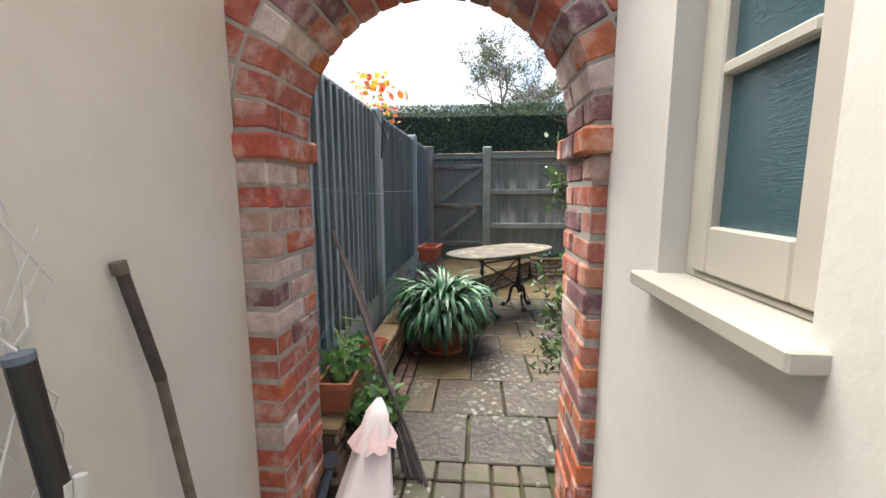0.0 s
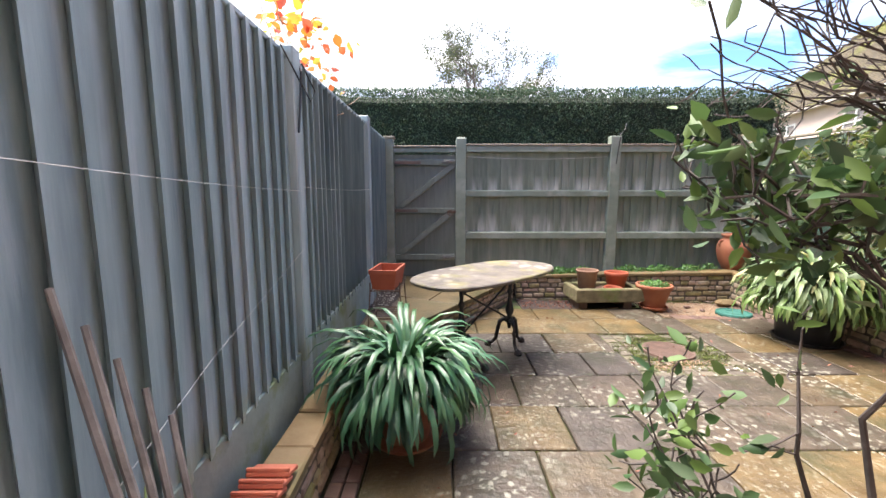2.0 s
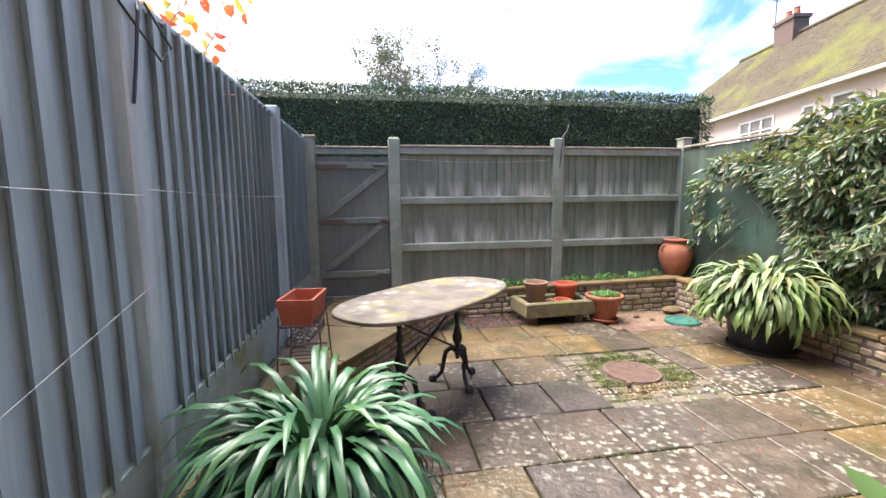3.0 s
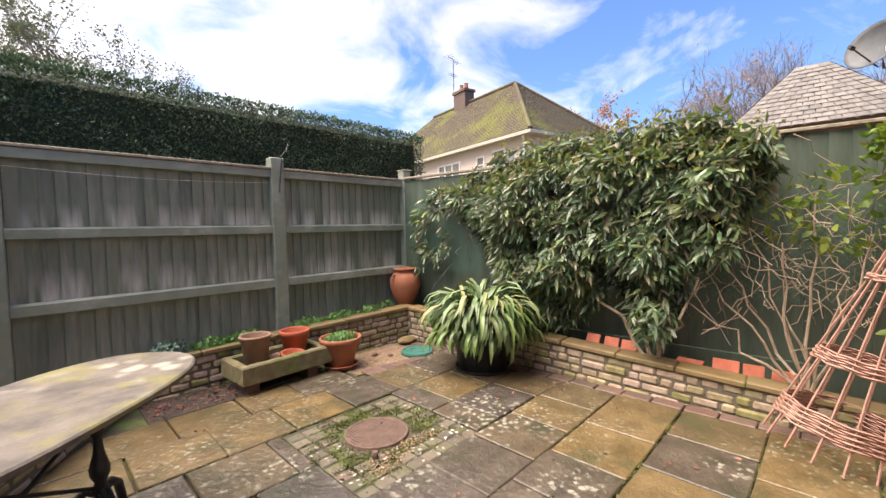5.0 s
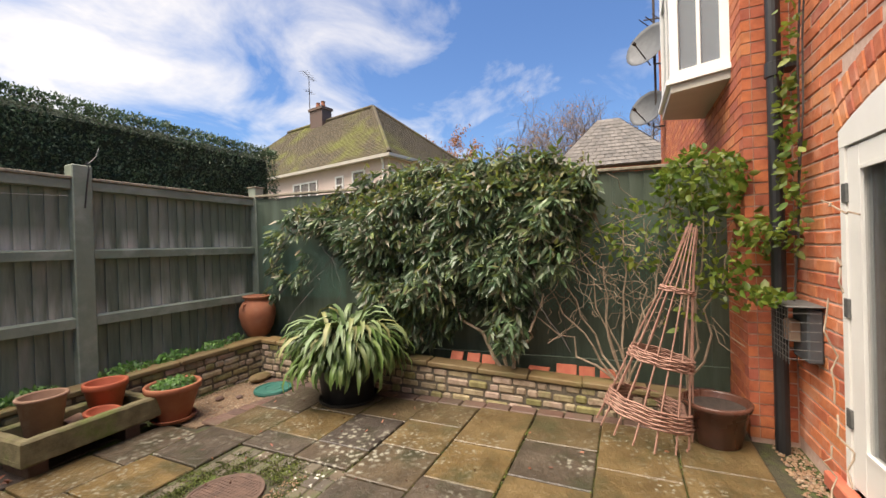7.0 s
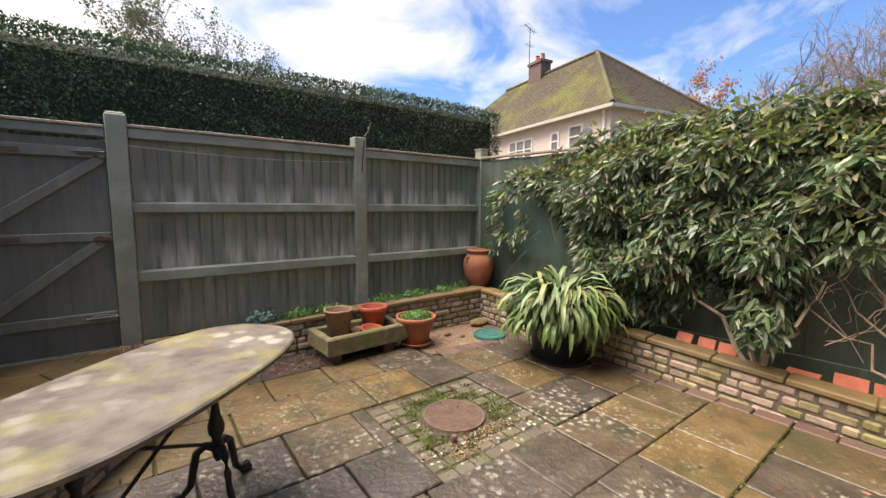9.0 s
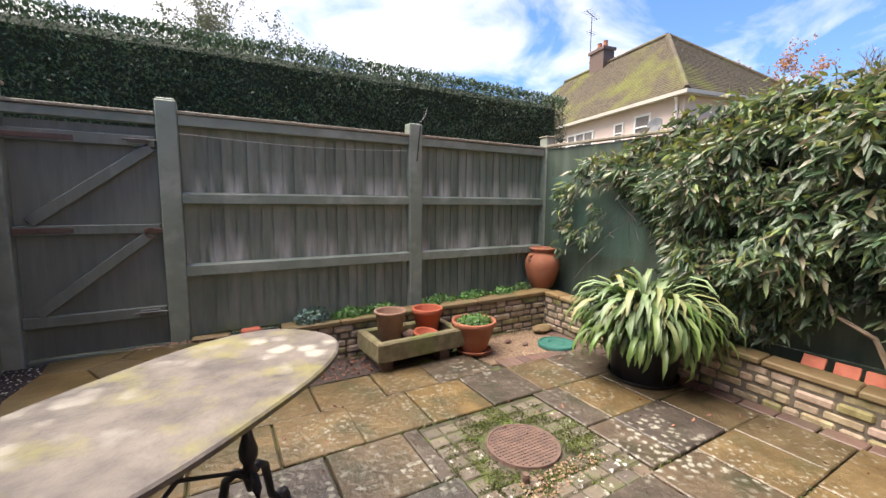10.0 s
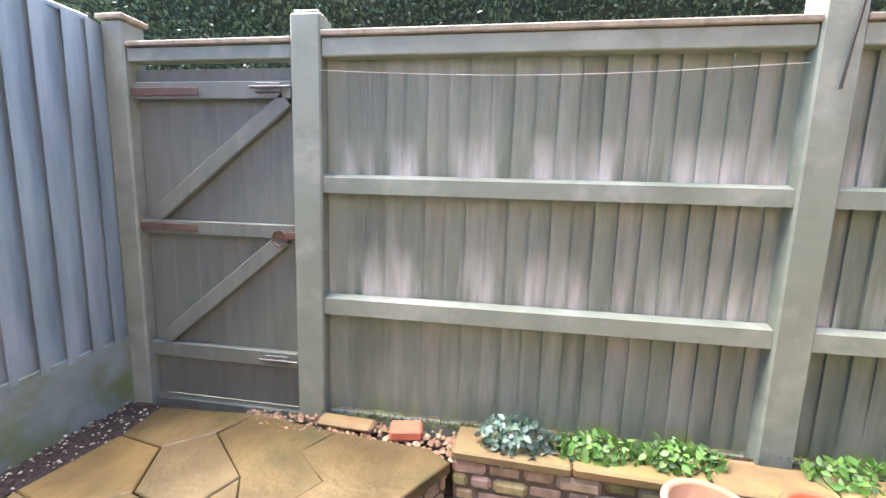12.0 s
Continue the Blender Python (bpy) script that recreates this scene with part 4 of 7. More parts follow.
part("gutter", boxes(((-o - 0.1, -o - 0.1, EH - 0.1), (-o, WLEN, EH + 0.02)), ((-o, -o - 0.1, EH - 0.1), (DLEN + o, -o, EH + 0.02))), "cream", far, "white gutter and fascia")
part("soffit", boxes(((-o, -o, EH - 0.02), (DLEN + o, 0, EH)), ((-o, 0, EH - 0.02), (0, WLEN, EH))), "white", far)
part("downpipe", tube([(-0.07, 0.25, 0), (-0.07, 0.25, EH - 0.3), (-0.3, 0.1, EH - 0.1)], 0.05), "white", far)
for ya, yb, z0, z1, bars in ((4.5, 6.4, 3.2, 4.6, 2), (2.7, 3.25, 3.45, 4.6, 0), (1.35, 2.15, 3.4, 4.7, 0), (9.2, 11.0, 3.2, 4.6, 2)):
    w = part("window", boxes(((-0.05, ya, z0), (0.02, ya + 0.08, z1))), "white", far)
    part("frame", boxes(((-0.05, yb - 0.08, z0), (0.02, yb, z1))), "white", w)
    part("frame", boxes(((-0.05, ya + 0.08, z0), (0.02, yb - 0.08, z0 + 0.08))), "white", w)
    part("frame", boxes(((-0.05, ya + 0.08, z1 - 0.08), (0.02, yb - 0.08, z1))), "white", w)
    part("glazing_bar", boxes(((-0.06, ya + 0.08, z0 + (z1 - z0) * 0.62), (0.02, yb - 0.08, z0 + (z1 - z0) * 0.62 + 0.05))), "white", w)
    for k in range(1, bars + 1):
        part("glazing_bar", boxes(((-0.055, ya + (yb - ya) * k / (bars + 1) - 0.04, z0 + 0.08), (0.02, ya + (yb - ya) * k / (bars + 1) + 0.04, z1 - 0.08))), "white", w)
    part("pane", boxes(((-0.02, ya + 0.05, z0 + 0.05), (-0.012, yb - 0.05, z1 - 0.05))), "darkglass", w)
    part("sill", boxes(((-0.12, ya - 0.05, z0 - 0.06), (0.0, yb + 0.05, z0))), "white", w)
dsh = part("satellite_dish", lathe([(0.0, 0.0), (0.15, 0.02), (0.28, 0.07), (0.29, 0.075), (0.27, 0.08), (0.0, 0.03)], 16), "dishgrey", far)
dsh.location = (-0.35, 0.8, 4.1)
dsh.rotation_euler = (0.2, -1.3, 0)


def aerial(name, loc, h, parent=None, rz=0.3, w=0.7):
    a = thing(name, loc, rz, "thin metal television aerial on a mast", "aerial")
    part("mast", tube([(0, 0, 0), (0, 0, h)], 0.022), "darkstem", a)
    part("boom", tube([(-w, 0, h), (w, 0, h)], 0.018), "darkstem", a)
    for k in range(7):
        x = -w + 2 * w * k / 6
        part("element", tube([(x, -0.3 + k * 0.02, h), (x, 0.3 - k * 0.02, h)], 0.01, 4), "darkstem", a)
    part("boom", tube([(-w * 0.5, 0, h * 0.62), (w * 0.5, 0, h * 0.66)], 0.014), "darkstem", a)
    for k in range(4):
        x = -w * 0.5 + w * k / 3
        part("element", tube([(x, -0.2, h * 0.64), (x, 0.2, h * 0.64)], 0.01, 4), "darkstem", a)
    return a


fr = pose(C0.x, C0.y, 0, 0, 0, math.degrees(far.rotation_euler.z))
tp = fr @ Vector((DLEN / 2, 8.7, RH + 0.9))
aerial("aerial", (tp.x - 0.2, tp.y + 0.3, tp.z - 0.6), 2.6)

# small shingled pyramid roof beyond the east fence
gr = tagged(thing("garden_building", (14.5, 2.0, GZ), 0.1), label="small building with a grey shingled pyramid roof", category="outbuilding")
part("wall", boxes(((-1.3, -1.3, 0), (1.3, 1.3, 3.45))), "redbrick", gr)
bm = bmesh.new()
lo = [bm.verts.new(p) for p in ((-1.65, -1.65, 3.4), (1.65, -1.65, 3.4), (1.65, 1.65, 3.4), (-1.65, 1.65, 3.4))]
hi = [bm.verts.new(p) for p in ((-0.3, -0.3, 5.0), (0.3, -0.3, 5.0), (0.3, 0.3, 5.0), (-0.3, 0.3, 5.0))]
for i in range(4):
    bm.faces.new((lo[i], lo[(i + 1) % 4], hi[(i + 1) % 4], hi[i]))
bm.faces.new(hi)
bm.faces.new(lo[::-1])
grr = part("roof", bm, "slate", gr)
v_, f_ = [], []
for r in range(14):
    for s, (dx, dy) in enumerate(((-1, 0), (0, 1), (0, -1))):
        h0, h1 = 1.65 - 1.35 * r / 14, 1.65 - 1.35 * (r + 1) / 14
        z0, z1 = 3.4 + 1.6 * r / 14, 3.4 + 1.6 * (r + 1) / 14
        nn = max(2, int(2 * h0 / 0.2))
        for k in range(nn):
            a, c = -h0 + 2 * h0 * k / nn + 0.008, -h0 + 2 * h0 * (k + 1) / nn - 0.008
            a1, c1 = a * h1 / h0, c * h1 / h0
            b = len(v_)
            lift = 0.03 + rngr.uniform(0, 0.012)
            q = [(dx * (h0 + lift), a, z0 + 0.02), (dx * (h0 + lift), c, z0 + 0.02), (dx * (h1 + 0.012), c1, z1 + 0.02), (dx * (h1 + 0.012), a1, z1 + 0.02)] if dx else \
                [(a, dy * (h0 + lift), z0 + 0.02), (c, dy * (h0 + lift), z0 + 0.02), (c1, dy * (h1 + 0.012), z1 + 0.02), (a1, dy * (h1 + 0.012), z1 + 0.02)]
            v_ += q
            f_ += [(b, b + 1, b + 2, b + 3)]
me = bpy.data.meshes.new("shingles")
me.from_pydata(v_, [], f_)
me.materials.append(M["slate"])
sh = tagged(new("shingles", me), kind="stuff")
sh.parent = grr


# trees
def tree(name, loc, h, spread, seed, leafm=None, nleaf=0, leafs=0.12, label="", trunk=0.16, depth=5, dens=3, mat="bark_hazed", droop=0.0):
    root = tagged(thing(name, loc), label=label, category="tree")
    rng = random.Random(seed)
    bm = bmesh.new()
    tips = []

    def grow(p, d, L_, r, k):
        pts = [p]
        q = p.copy()
        dd = d.copy()
        for i in range(3):
            dd = (dd + Vector((rng.gauss(0, 0.14), rng.gauss(0, 0.14), rng.gauss(0.03 - droop * 0.15, 0.1)))).normalized()
            q = q + dd * L_ / 3
            pts.append(q.copy())
        tube(pts, r, 5 if k > 2 else 3, bm, taper=r * 0.6)
        if k <= 2:
            tips.extend((v_tip, dd) for v_tip in pts[1:])
        if k == 0:
            return
        for _ in range(dens if k < depth else dens + 1):
            t = rng.randint(1, 3)
            nd = (dd + Vector((rng.gauss(0, spread), rng.gauss(0, spread), rng.gauss(0.1, 0.3)))).normalized()
            grow(pts[t], nd, L_ * rng.uniform(0.55, 0.8), r * 0.55, k - 1)

    grow(Vector((0, 0, 0)), Vector((0, 0, 1)), h * 0.36, trunk, depth)
    part("trunk", bm, mat, root)
    if leafm:
        rs = np.random.RandomState(seed)
        used = rs.permutation(len(tips))[:max(40, len(tips) * 2 // 5)]
        idx = used[rs.randint(0, len(used), nleaf)]
        P = np.array([tips[i][0] for i in idx]) + rs.normal(0, leafs * 0.9, (nleaf, 3))
        leaves("crown", P, rs.normal(0, 1, (nleaf, 3)) + np.array([0, 0, -0.4]), leafs, 0.5, leafm, root, seed, kind="stuff", fine=False)
    return root


tree("birch_tree", (0.3, 24.5, GZ), 14.6, 0.6, 3, "treeleaf", 10500, 0.14, "tall tree with thin grey green foliage behind the hedge", 0.2, 6, 3)
tree("birch_tree", (3.6, 25.5, GZ), 12.8, 0.6, 4, "treeleaf", 6000, 0.14, "smaller thin-leaved tree behind the hedge", 0.17, 6, 3)
tree("bush_tree", (6.4, 22, GZ), 9.6, 0.5, 8, None, 0, 0.1, "small bare twiggy tree", 0.08, 4, 3)
tree("bare_tree", (26, 3.9, GZ), 14.2, 0.55, 21, "orangeleaf", 700, 0.16, "large bare winter tree with a few yellow leaves", 0.18, 6, 4)
tree("bare_tree", (27, 8.5, GZ), 10.6, 0.6, 22, "orangeleaf", 150, 0.15, "bare winter tree with fine twigs", 0.2, 5, 4)
tree("bare_tree", (25, -0.3, GZ), 11.8, 0.6, 24, None, 0, 0.15, "bare winter tree with fine twigs", 0.2, 5, 4)
tree("orange_tree", (26.4, 13.0, GZ), 11.0, 0.55, 23, "orangeleaf", 11000, 0.19, "autumn tree with orange brown leaves", 0.2, 6, 3)


# paving
def wall_x(y):
    return 4.08 + (4.30 - 4.08) * (5.15 - y) / 4.13 - 0.015


rngp = random.Random(12)
slabs, slabs_y, setts, pavers = [], [], [], []
rows_y = [0.885, 1.33, 1.78, 2.245, 2.685, 3.125, 3.55, 4.02, 4.475, 4.87]
MHX, MHY = 2.475, 3.595
JOINTS = [
    (0.2, 0.61, 1.07, 1.5, 1.95, 2.4, 2.84, 3.25, 3.66),
    (0.2, 0.39, 0.83, 1.3, 1.72, 2.15, 2.6, 3.07, 3.47),
    (0.2, 0.62, 1.05, 1.48, 1.92, 2.35, 2.79, 3.22, 3.66),
    (0.2, 0.43, 0.86, 1.275, 1.71, 2.2, 2.65, 3.03, 3.48),
    (0.2, 0.63, 1.06, 1.48, 1.93, 2.47, 2.87, 3.27, 3.66),
    (0.1, 0.44, 0.85, 1.26, 1.7, 2.04, 2.92, 3.15, 3.62),
    (0.36, 0.66, 1.06, 1.505, 1.94, 2.04, 2.92, 3.15, 3.58),
    (0.62, 0.9, 1.3, 1.735, 2.16, 2.6, 3.04, 3.46),
    (0.9, 1.2, 1.59, 2.035, 2.45, 2.93)]
for ri, joints in enumerate(JOINTS):
    ya, yb = rows_y[ri], rows_y[ri + 1]
    xe = wall_x((ya + yb) / 2) - 0.14
    ends = list(joints[1:]) + ([xe] if ri < 8 else [])
    for x, x2 in zip(joints, ends):
        if ri in (5, 6) and x > 2.0 and x2 < 3.0:
            continue
        cx, cy = (x + x2) / 2, (ya + yb) / 2
        warm = (cx > 3.1 and cy < 3.0) or (cy > 4.0 and cx < 2.4) or (1.9 < cx < 2.8 and cy < 2.2)
        (slabs_y if warm and rngp.random() < 0.85 or rngp.random() < 0.12 else slabs).append((x, x2, ya, yb))
paving = structure(thing("pavement"), "worn sandstone patio slabs with white lichen and mossy joints")
# setts round the inspection cover
n = 8
for i in range(n):
    for j in range(9):
        xa, yb = 2.04 + 0.88 * i / n, 3.105 + 0.88 * j / 9
        cx, cy = xa + 0.055, yb + 0.049
        if math.hypot(cx - MHX, cy - MHY) > 0.255:
            setts.append(((xa + 0.006, yb + 0.006, -0.028), (xa + 0.104, yb + 0.09, -0.005)))
for j in range(2):
    for i in range(7):
        setts.append(((0.06 + i * 0.135, 0.625 + j * 0.14, -0.028), (0.06 + i * 0.135 + 0.125, 0.625 + j * 0.14 + 0.13, -0.004)))
for i in range(18):
    for j in range(2):
        yy = 1.05 + i * 0.108
        pavers.append(((0.052 + j * 0.072, yy, -0.028), (0.052 + j * 0.072 + 0.065, yy + 0.1, -0.003)))
yy = 1.03
while yy < 4.95:
    xw = wall_x(yy + 0.1)
    pavers.append(((round(xw - 0.128, 3), yy, -0.028), (round(xw - 0.128, 3) + 0.115, yy + 0.195, -0.004)))
    yy += 0.205
for i in range(9):
    pavers.append(((3.06 + i * 0.1, 4.44 - 0.012 * i, -0.028), (3.06 + i * 0.1 + 0.092, 4.44 - 0.012 * i + 0.2, -0.004)))

cover = tagged(thing("inspection_cover", (MHX, MHY, -0.012)), label="round rusty inspection cover with a raised chequer pattern", category="manhole cover")
part("lid", lathe([(0.0, 0.012), (0.185, 0.012), (0.19, 0.017), (0.2, 0.017), (0.205, -0.008)], 36), "rusty", cover)
joined("stud", [((x * 0.022 - 0.006, y_ * 0.022 - 0.0025, 0.011), (x * 0.022 + 0.006, y_ * 0.022 + 0.0025, 0.016)) for x in range(-9, 10) for y_ in range(-9, 10) if math.hypot(x, y_) < 8.2], "rusty", cover)
tap = tagged(thing("stopcock_stub", (2.29, 3.36, -0.02)), label="small rusty metal stub between mossy setts", category="pipe")
part("stub", lathe([(0.0, 0.06), (0.016, 0.06), (0.02, 0.045), (0.014, 0.0)], 10), "rusty", tap)

gravel = tagged(thing("gravel", (0, 0, 0)), kind="stuff", label="loose tan pea gravel in the corner of the patio")


def pebbles(name, poly, n, size, z, parent, mat="pebble", seed=1):
    """Low rounded stones scattered over a polygon, one mesh."""
    r = np.random.RandomState(seed)
    poly = np.array(poly)
    lo, hi = poly.min(0), poly.max(0)
    pts = []
    while len(pts) < n:
        p = r.uniform(lo, hi)
        inside = False
        for i in range(len(poly)):
            a, b = poly[i], poly[i - 1]
            if (a[1] > p[1]) != (b[1] > p[1]) and p[0] < (b[0] - a[0]) * (p[1] - a[1]) / (b[1] - a[1]) + a[0]:
                inside = not inside
        if inside:
            pts.append(p)
    base = np.array([(1, 0, 0), (0.3, 0.9, 0), (-0.8, 0.6, 0), (-0.8, -0.6, 0), (0.3, -0.9, 0), (0.35, 0, 0.6), (-0.35, 0.1, 0.62)])
    faces = [(0, 1, 5), (1, 2, 6), (1, 6, 5), (2, 3, 6), (3, 4, 6), (4, 5, 6), (4, 0, 5)]
    v, f = [], []
    for p in pts:
        s = size * r.uniform(0.5, 1.3)
        a = r.uniform(0, 6.28)
        q = base * np.array([s, s * r.uniform(0.6, 1), s])
        q = np.stack([q[:, 0] * math.cos(a) - q[:, 1] * math.sin(a), q[:, 0] * math.sin(a) + q[:, 1] * math.cos(a), q[:, 2]], 1)
        q += np.array([p[0], p[1], z + r.uniform(-0.3, 0.4) * s])
        b = len(v)
        v += q.tolist()
        f += [tuple(b + i for i in t) for t in faces]
    me = bpy.data.meshes.new(name)
    me.from_pydata(v, [], f)
    me.materials.append(M[mat])
    ob = new(name, me)
    ob.parent = parent
    return ob


pebbles("pebbles", [(3.05, 4.6), (3.9, 4.5), (4.04, 4.7), (4.03, 5.15), (3.0, 5.22), (2.98, 4.9)], 5200, 0.013, GZ + 0.004, gravel, seed=2)
structure(part("gravel_bed", prism([(3.0, 4.6), (3.95, 4.45), (4.05, 4.6), (4.04, 5.16), (2.95, 5.24)], GZ, GZ + 0.012), "sandbed"), "sandy bed beneath the gravel")
g0 = tagged(thing("joint_debris"), kind="stuff", label="brown grit and crumbs between the setts round the cover")
pebbles("grit", [(2.08, 3.14), (2.88, 3.14), (2.88, 3.98), (2.08, 3.98)], 900, 0.007, -0.009, g0, "deadgrit", seed=9)
pebbles("grit", [(2.2, 3.2), (2.8, 3.3), (2.7, 3.4), (2.2, 3.36)], 260, 0.008, -0.004, g0, "pebble", seed=10)
structure(part("sett_bedding", prism([(2.045, 3.13), (2.915, 3.13), (2.915, 4.015), (2.045, 4.015)], GZ, -0.012), "ground"), "mossy bedding between the setts")
g2 = tagged(thing("gravel_strip"), kind="stuff", label="pea gravel strip along the foot of the house wall")
pebbles("pebbles", [(1.2, 0.64), (4.18, 0.64), (4.18, 0.78), (1.2, 0.86)], 1800, 0.012, GZ + 0.006, g2, seed=4)
g3 = tagged(thing("gravel_landing"), kind="stuff", label="pale gravel at the foot of the north fence")
pebbles("pebbles", [(0.5, 5.44), (1.52, 5.36), (1.7, 5.54), (0.5, 5.545)], 500, 0.014, LZ - 0.012, g3, seed=5)
g4 = tagged(thing("bark_mulch"), kind="stuff", label="dark bark mulch with pale flecks beside the west fence")
pebbles("chips", [(-0.14, 4.0), (0.02, 4.0), (0.16, 5.0), (0.1, 5.5), (-0.14, 5.5)], 2600, 0.013, LZ - 0.038, g4, "mulch", seed=6)
pebbles("flecks", [(-0.14, 4.0), (0.02, 4.0), (0.16, 5.0), (0.1, 5.5), (-0.14, 5.5)], 260, 0.007, LZ - 0.026, g4, "fleck", seed=7)
g5 = tagged(thing("gravel_behind_wall"), kind="stuff", label="fine gravel between the low wall and the west fence")
pebbles("pebbles", [(-0.12, 0.9), (-0.1, 0.9), (-0.1, 3.0), (-0.12, 3.0)], 200, 0.01, 0.245, g5, seed=8)

# landing flags
flags = structure(thing("landing_paving"), "irregular yellow and grey sandstone flags of the raised landing")
FL = [
    [(1.50, 5.335), (1.09, 4.70), (0.89, 4.86), (1.06, 5.14), (0.88, 5.28), (0.98, 5.44), (1.40, 5.40)],
    [(0.88, 5.28), (1.06, 5.14), (0.89, 4.86), (0.75, 5.11), (0.48, 5.33), (0.56, 5.50), (0.98, 5.44)],
    [(0.48, 5.33), (0.75, 5.11), (0.67, 4.91), (0.44, 4.97), (0.33, 5.2)],
    [(0.08, 5.46), (0.56, 5.50), (0.48, 5.33), (0.33, 5.2), (0.1, 5.24)],
    [(0.1, 5.24), (0.33, 5.2), (0.44, 4.97), (0.26, 4.85), (0.05, 4.9)],
    [(1.09, 4.70), (0.72, 4.10), (0.43, 4.26), (0.67, 4.91), (0.75, 5.11), (0.89, 4.86)],
    [(0.67, 4.91), (0.43, 4.26), (0.12, 4.42), (0.05, 4.9), (0.26, 4.85), (0.44, 4.97)],
    [(0.72, 4.10), (0.36, 3.54), (0.12, 3.69), (0.12, 4.42), (0.43, 4.26)],
    [(0.36, 3.54), (0.05, 3.04), (-0.08, 3.1), (-0.08, 3.69), (0.12, 3.69)],
]
for poly in FL:
    c = Vector((sum(p[0] for p in poly) / len(poly), sum(p[1] for p in poly) / len(poly)))
    pp = [((p[0] - c.x) * 0.978 + c.x, (p[1] - c.y) * 0.978 + c.y) for p in poly]
    bm = prism(pp, LZ - 0.045, LZ + rngp.uniform(-0.003, 0.003))
    bmesh.ops.bevel(bm, geom=[e_ for e_ in bm.edges if all(v_1.co.z > LZ - 0.02 for v_1 in e_.verts)], offset=0.005, segments=1, affect="EDGES")
    part("flag", bm, "slabflag", flags)
lb = tagged(thing("loose_brick", (1.28, 5.47, LZ - 0.004), 0.2), label="loose broken red brick lying on pale gravel", category="brick")
part("brick_body", boxes(((-0.07, -0.045, 0), (0.07, 0.045, 0.05)), bevel=0.01), "tile", lb)
ls = tagged(thing("loose_stone", (1.0, 5.49, LZ - 0.004), -0.05), label="flat sandstone offcut lying on pale gravel", category="stone")
part("stone_body", boxes(((-0.13, -0.04, 0), (0.13, 0.04, 0.03)), bevel=0.012), "cap", ls)

# window of the passage
win = structure(thing("window_1"), "small painted timber window with reeded glass")
wx = WX + 0.055
part("window_sill", boxes(((0.985, WY0 - 0.03, WZ0 - 0.03), (WX + 0.09, WY1 + 0.03, WZ0)), bevel=0.004), "cream", win, "projecting painted sill")
fr = part("window_frame", boxes(((wx, WY1 - 0.03, WZ0), (wx + 0.06, WY1, WZ1)), ((wx, WY0, WZ0), (wx + 0.06, WY0 + 0.03, WZ1)), ((wx, WY0 + 0.03, WZ0), (wx + 0.06, WY1 - 0.03, WZ0 + 0.012)), bevel=0.003), "cream", win)
sx = wx - 0.008
part("sash", boxes(((sx, WY1 - 0.085, WZ0 + 0.016), (sx + 0.045, WY1 - 0.034, WZ1 - 0.05)), ((sx, WY0 + 0.034, WZ0 + 0.016), (sx + 0.045, WY0 + 0.105, WZ1 - 0.05)),
                   ((sx, WY0 + 0.106, WZ0 + 0.016), (sx + 0.045, WY1 - 0.086, WZ0 + 0.105)), ((sx, WY0 + 0.106, WZ0 + 0.37), (sx + 0.045, WY1 - 0.086, WZ0 + 0.392)), bevel=0.004), "cream", win)
part("pane", boxes(((sx + 0.02, WY0 + 0.08, WZ0 + 0.1), (sx + 0.026, WY1 - 0.08, WZ0 + 0.375))), "obscure", win, "blue grey reeded glass pane")
part("pane", boxes(((sx + 0.02, WY0 + 0.08, WZ0 + 0.388), (sx + 0.026, WY1 - 0.08, WZ1 - 0.05))), "obscure", win, "blue grey reeded glass pane")
# added panel behind the glass; its dark colour stands for the unlit room
structure(part("wall_behind_window", boxes(((WX + 0.31, WY0 - 0.1, WZ0 - 0.1), (WX + 0.33, WY1 + 0.1, WZ1 + 0.1))), "unlit_room"), "dark panel added behind the window, coloured for an unlit room")

# glazed garden door
gd = structure(thing("door_1"), "white painted glazed garden door in a segmental arched opening")
yd = HY - 0.06
part("door_frame", boxes(((DX1 - 0.05, yd, DZ0), (DX1, yd + 0.062, DZ1 - 0.03)), ((DX0, yd, DZ0), (DX0 + 0.05, yd + 0.062, DZ1 - 0.03))), "white", gd)
bm = bmesh.new()
up_ = [(DX0 + (DX1 - DX0) * i / 12, DZ1 + 0.15 * (1 - ((i - 6) / 6) ** 2)) for i in range(13)]
ring = [(DX0, 1.72)] + up_ + [(DX1, 1.72)]
a_ = [bm.verts.new((x, yd, z)) for x, z in ring]
b_ = [bm.verts.new((x, yd + 0.064, z)) for x, z in ring]
bm.faces.new(a_)
bm.faces.new(b_[::-1])
for i in range(len(ring)):
    j = (i + 1) % len(ring)
    bm.faces.new((a_[i], b_[i], b_[j], a_[j]))
part("door_head", bm, "white", gd)
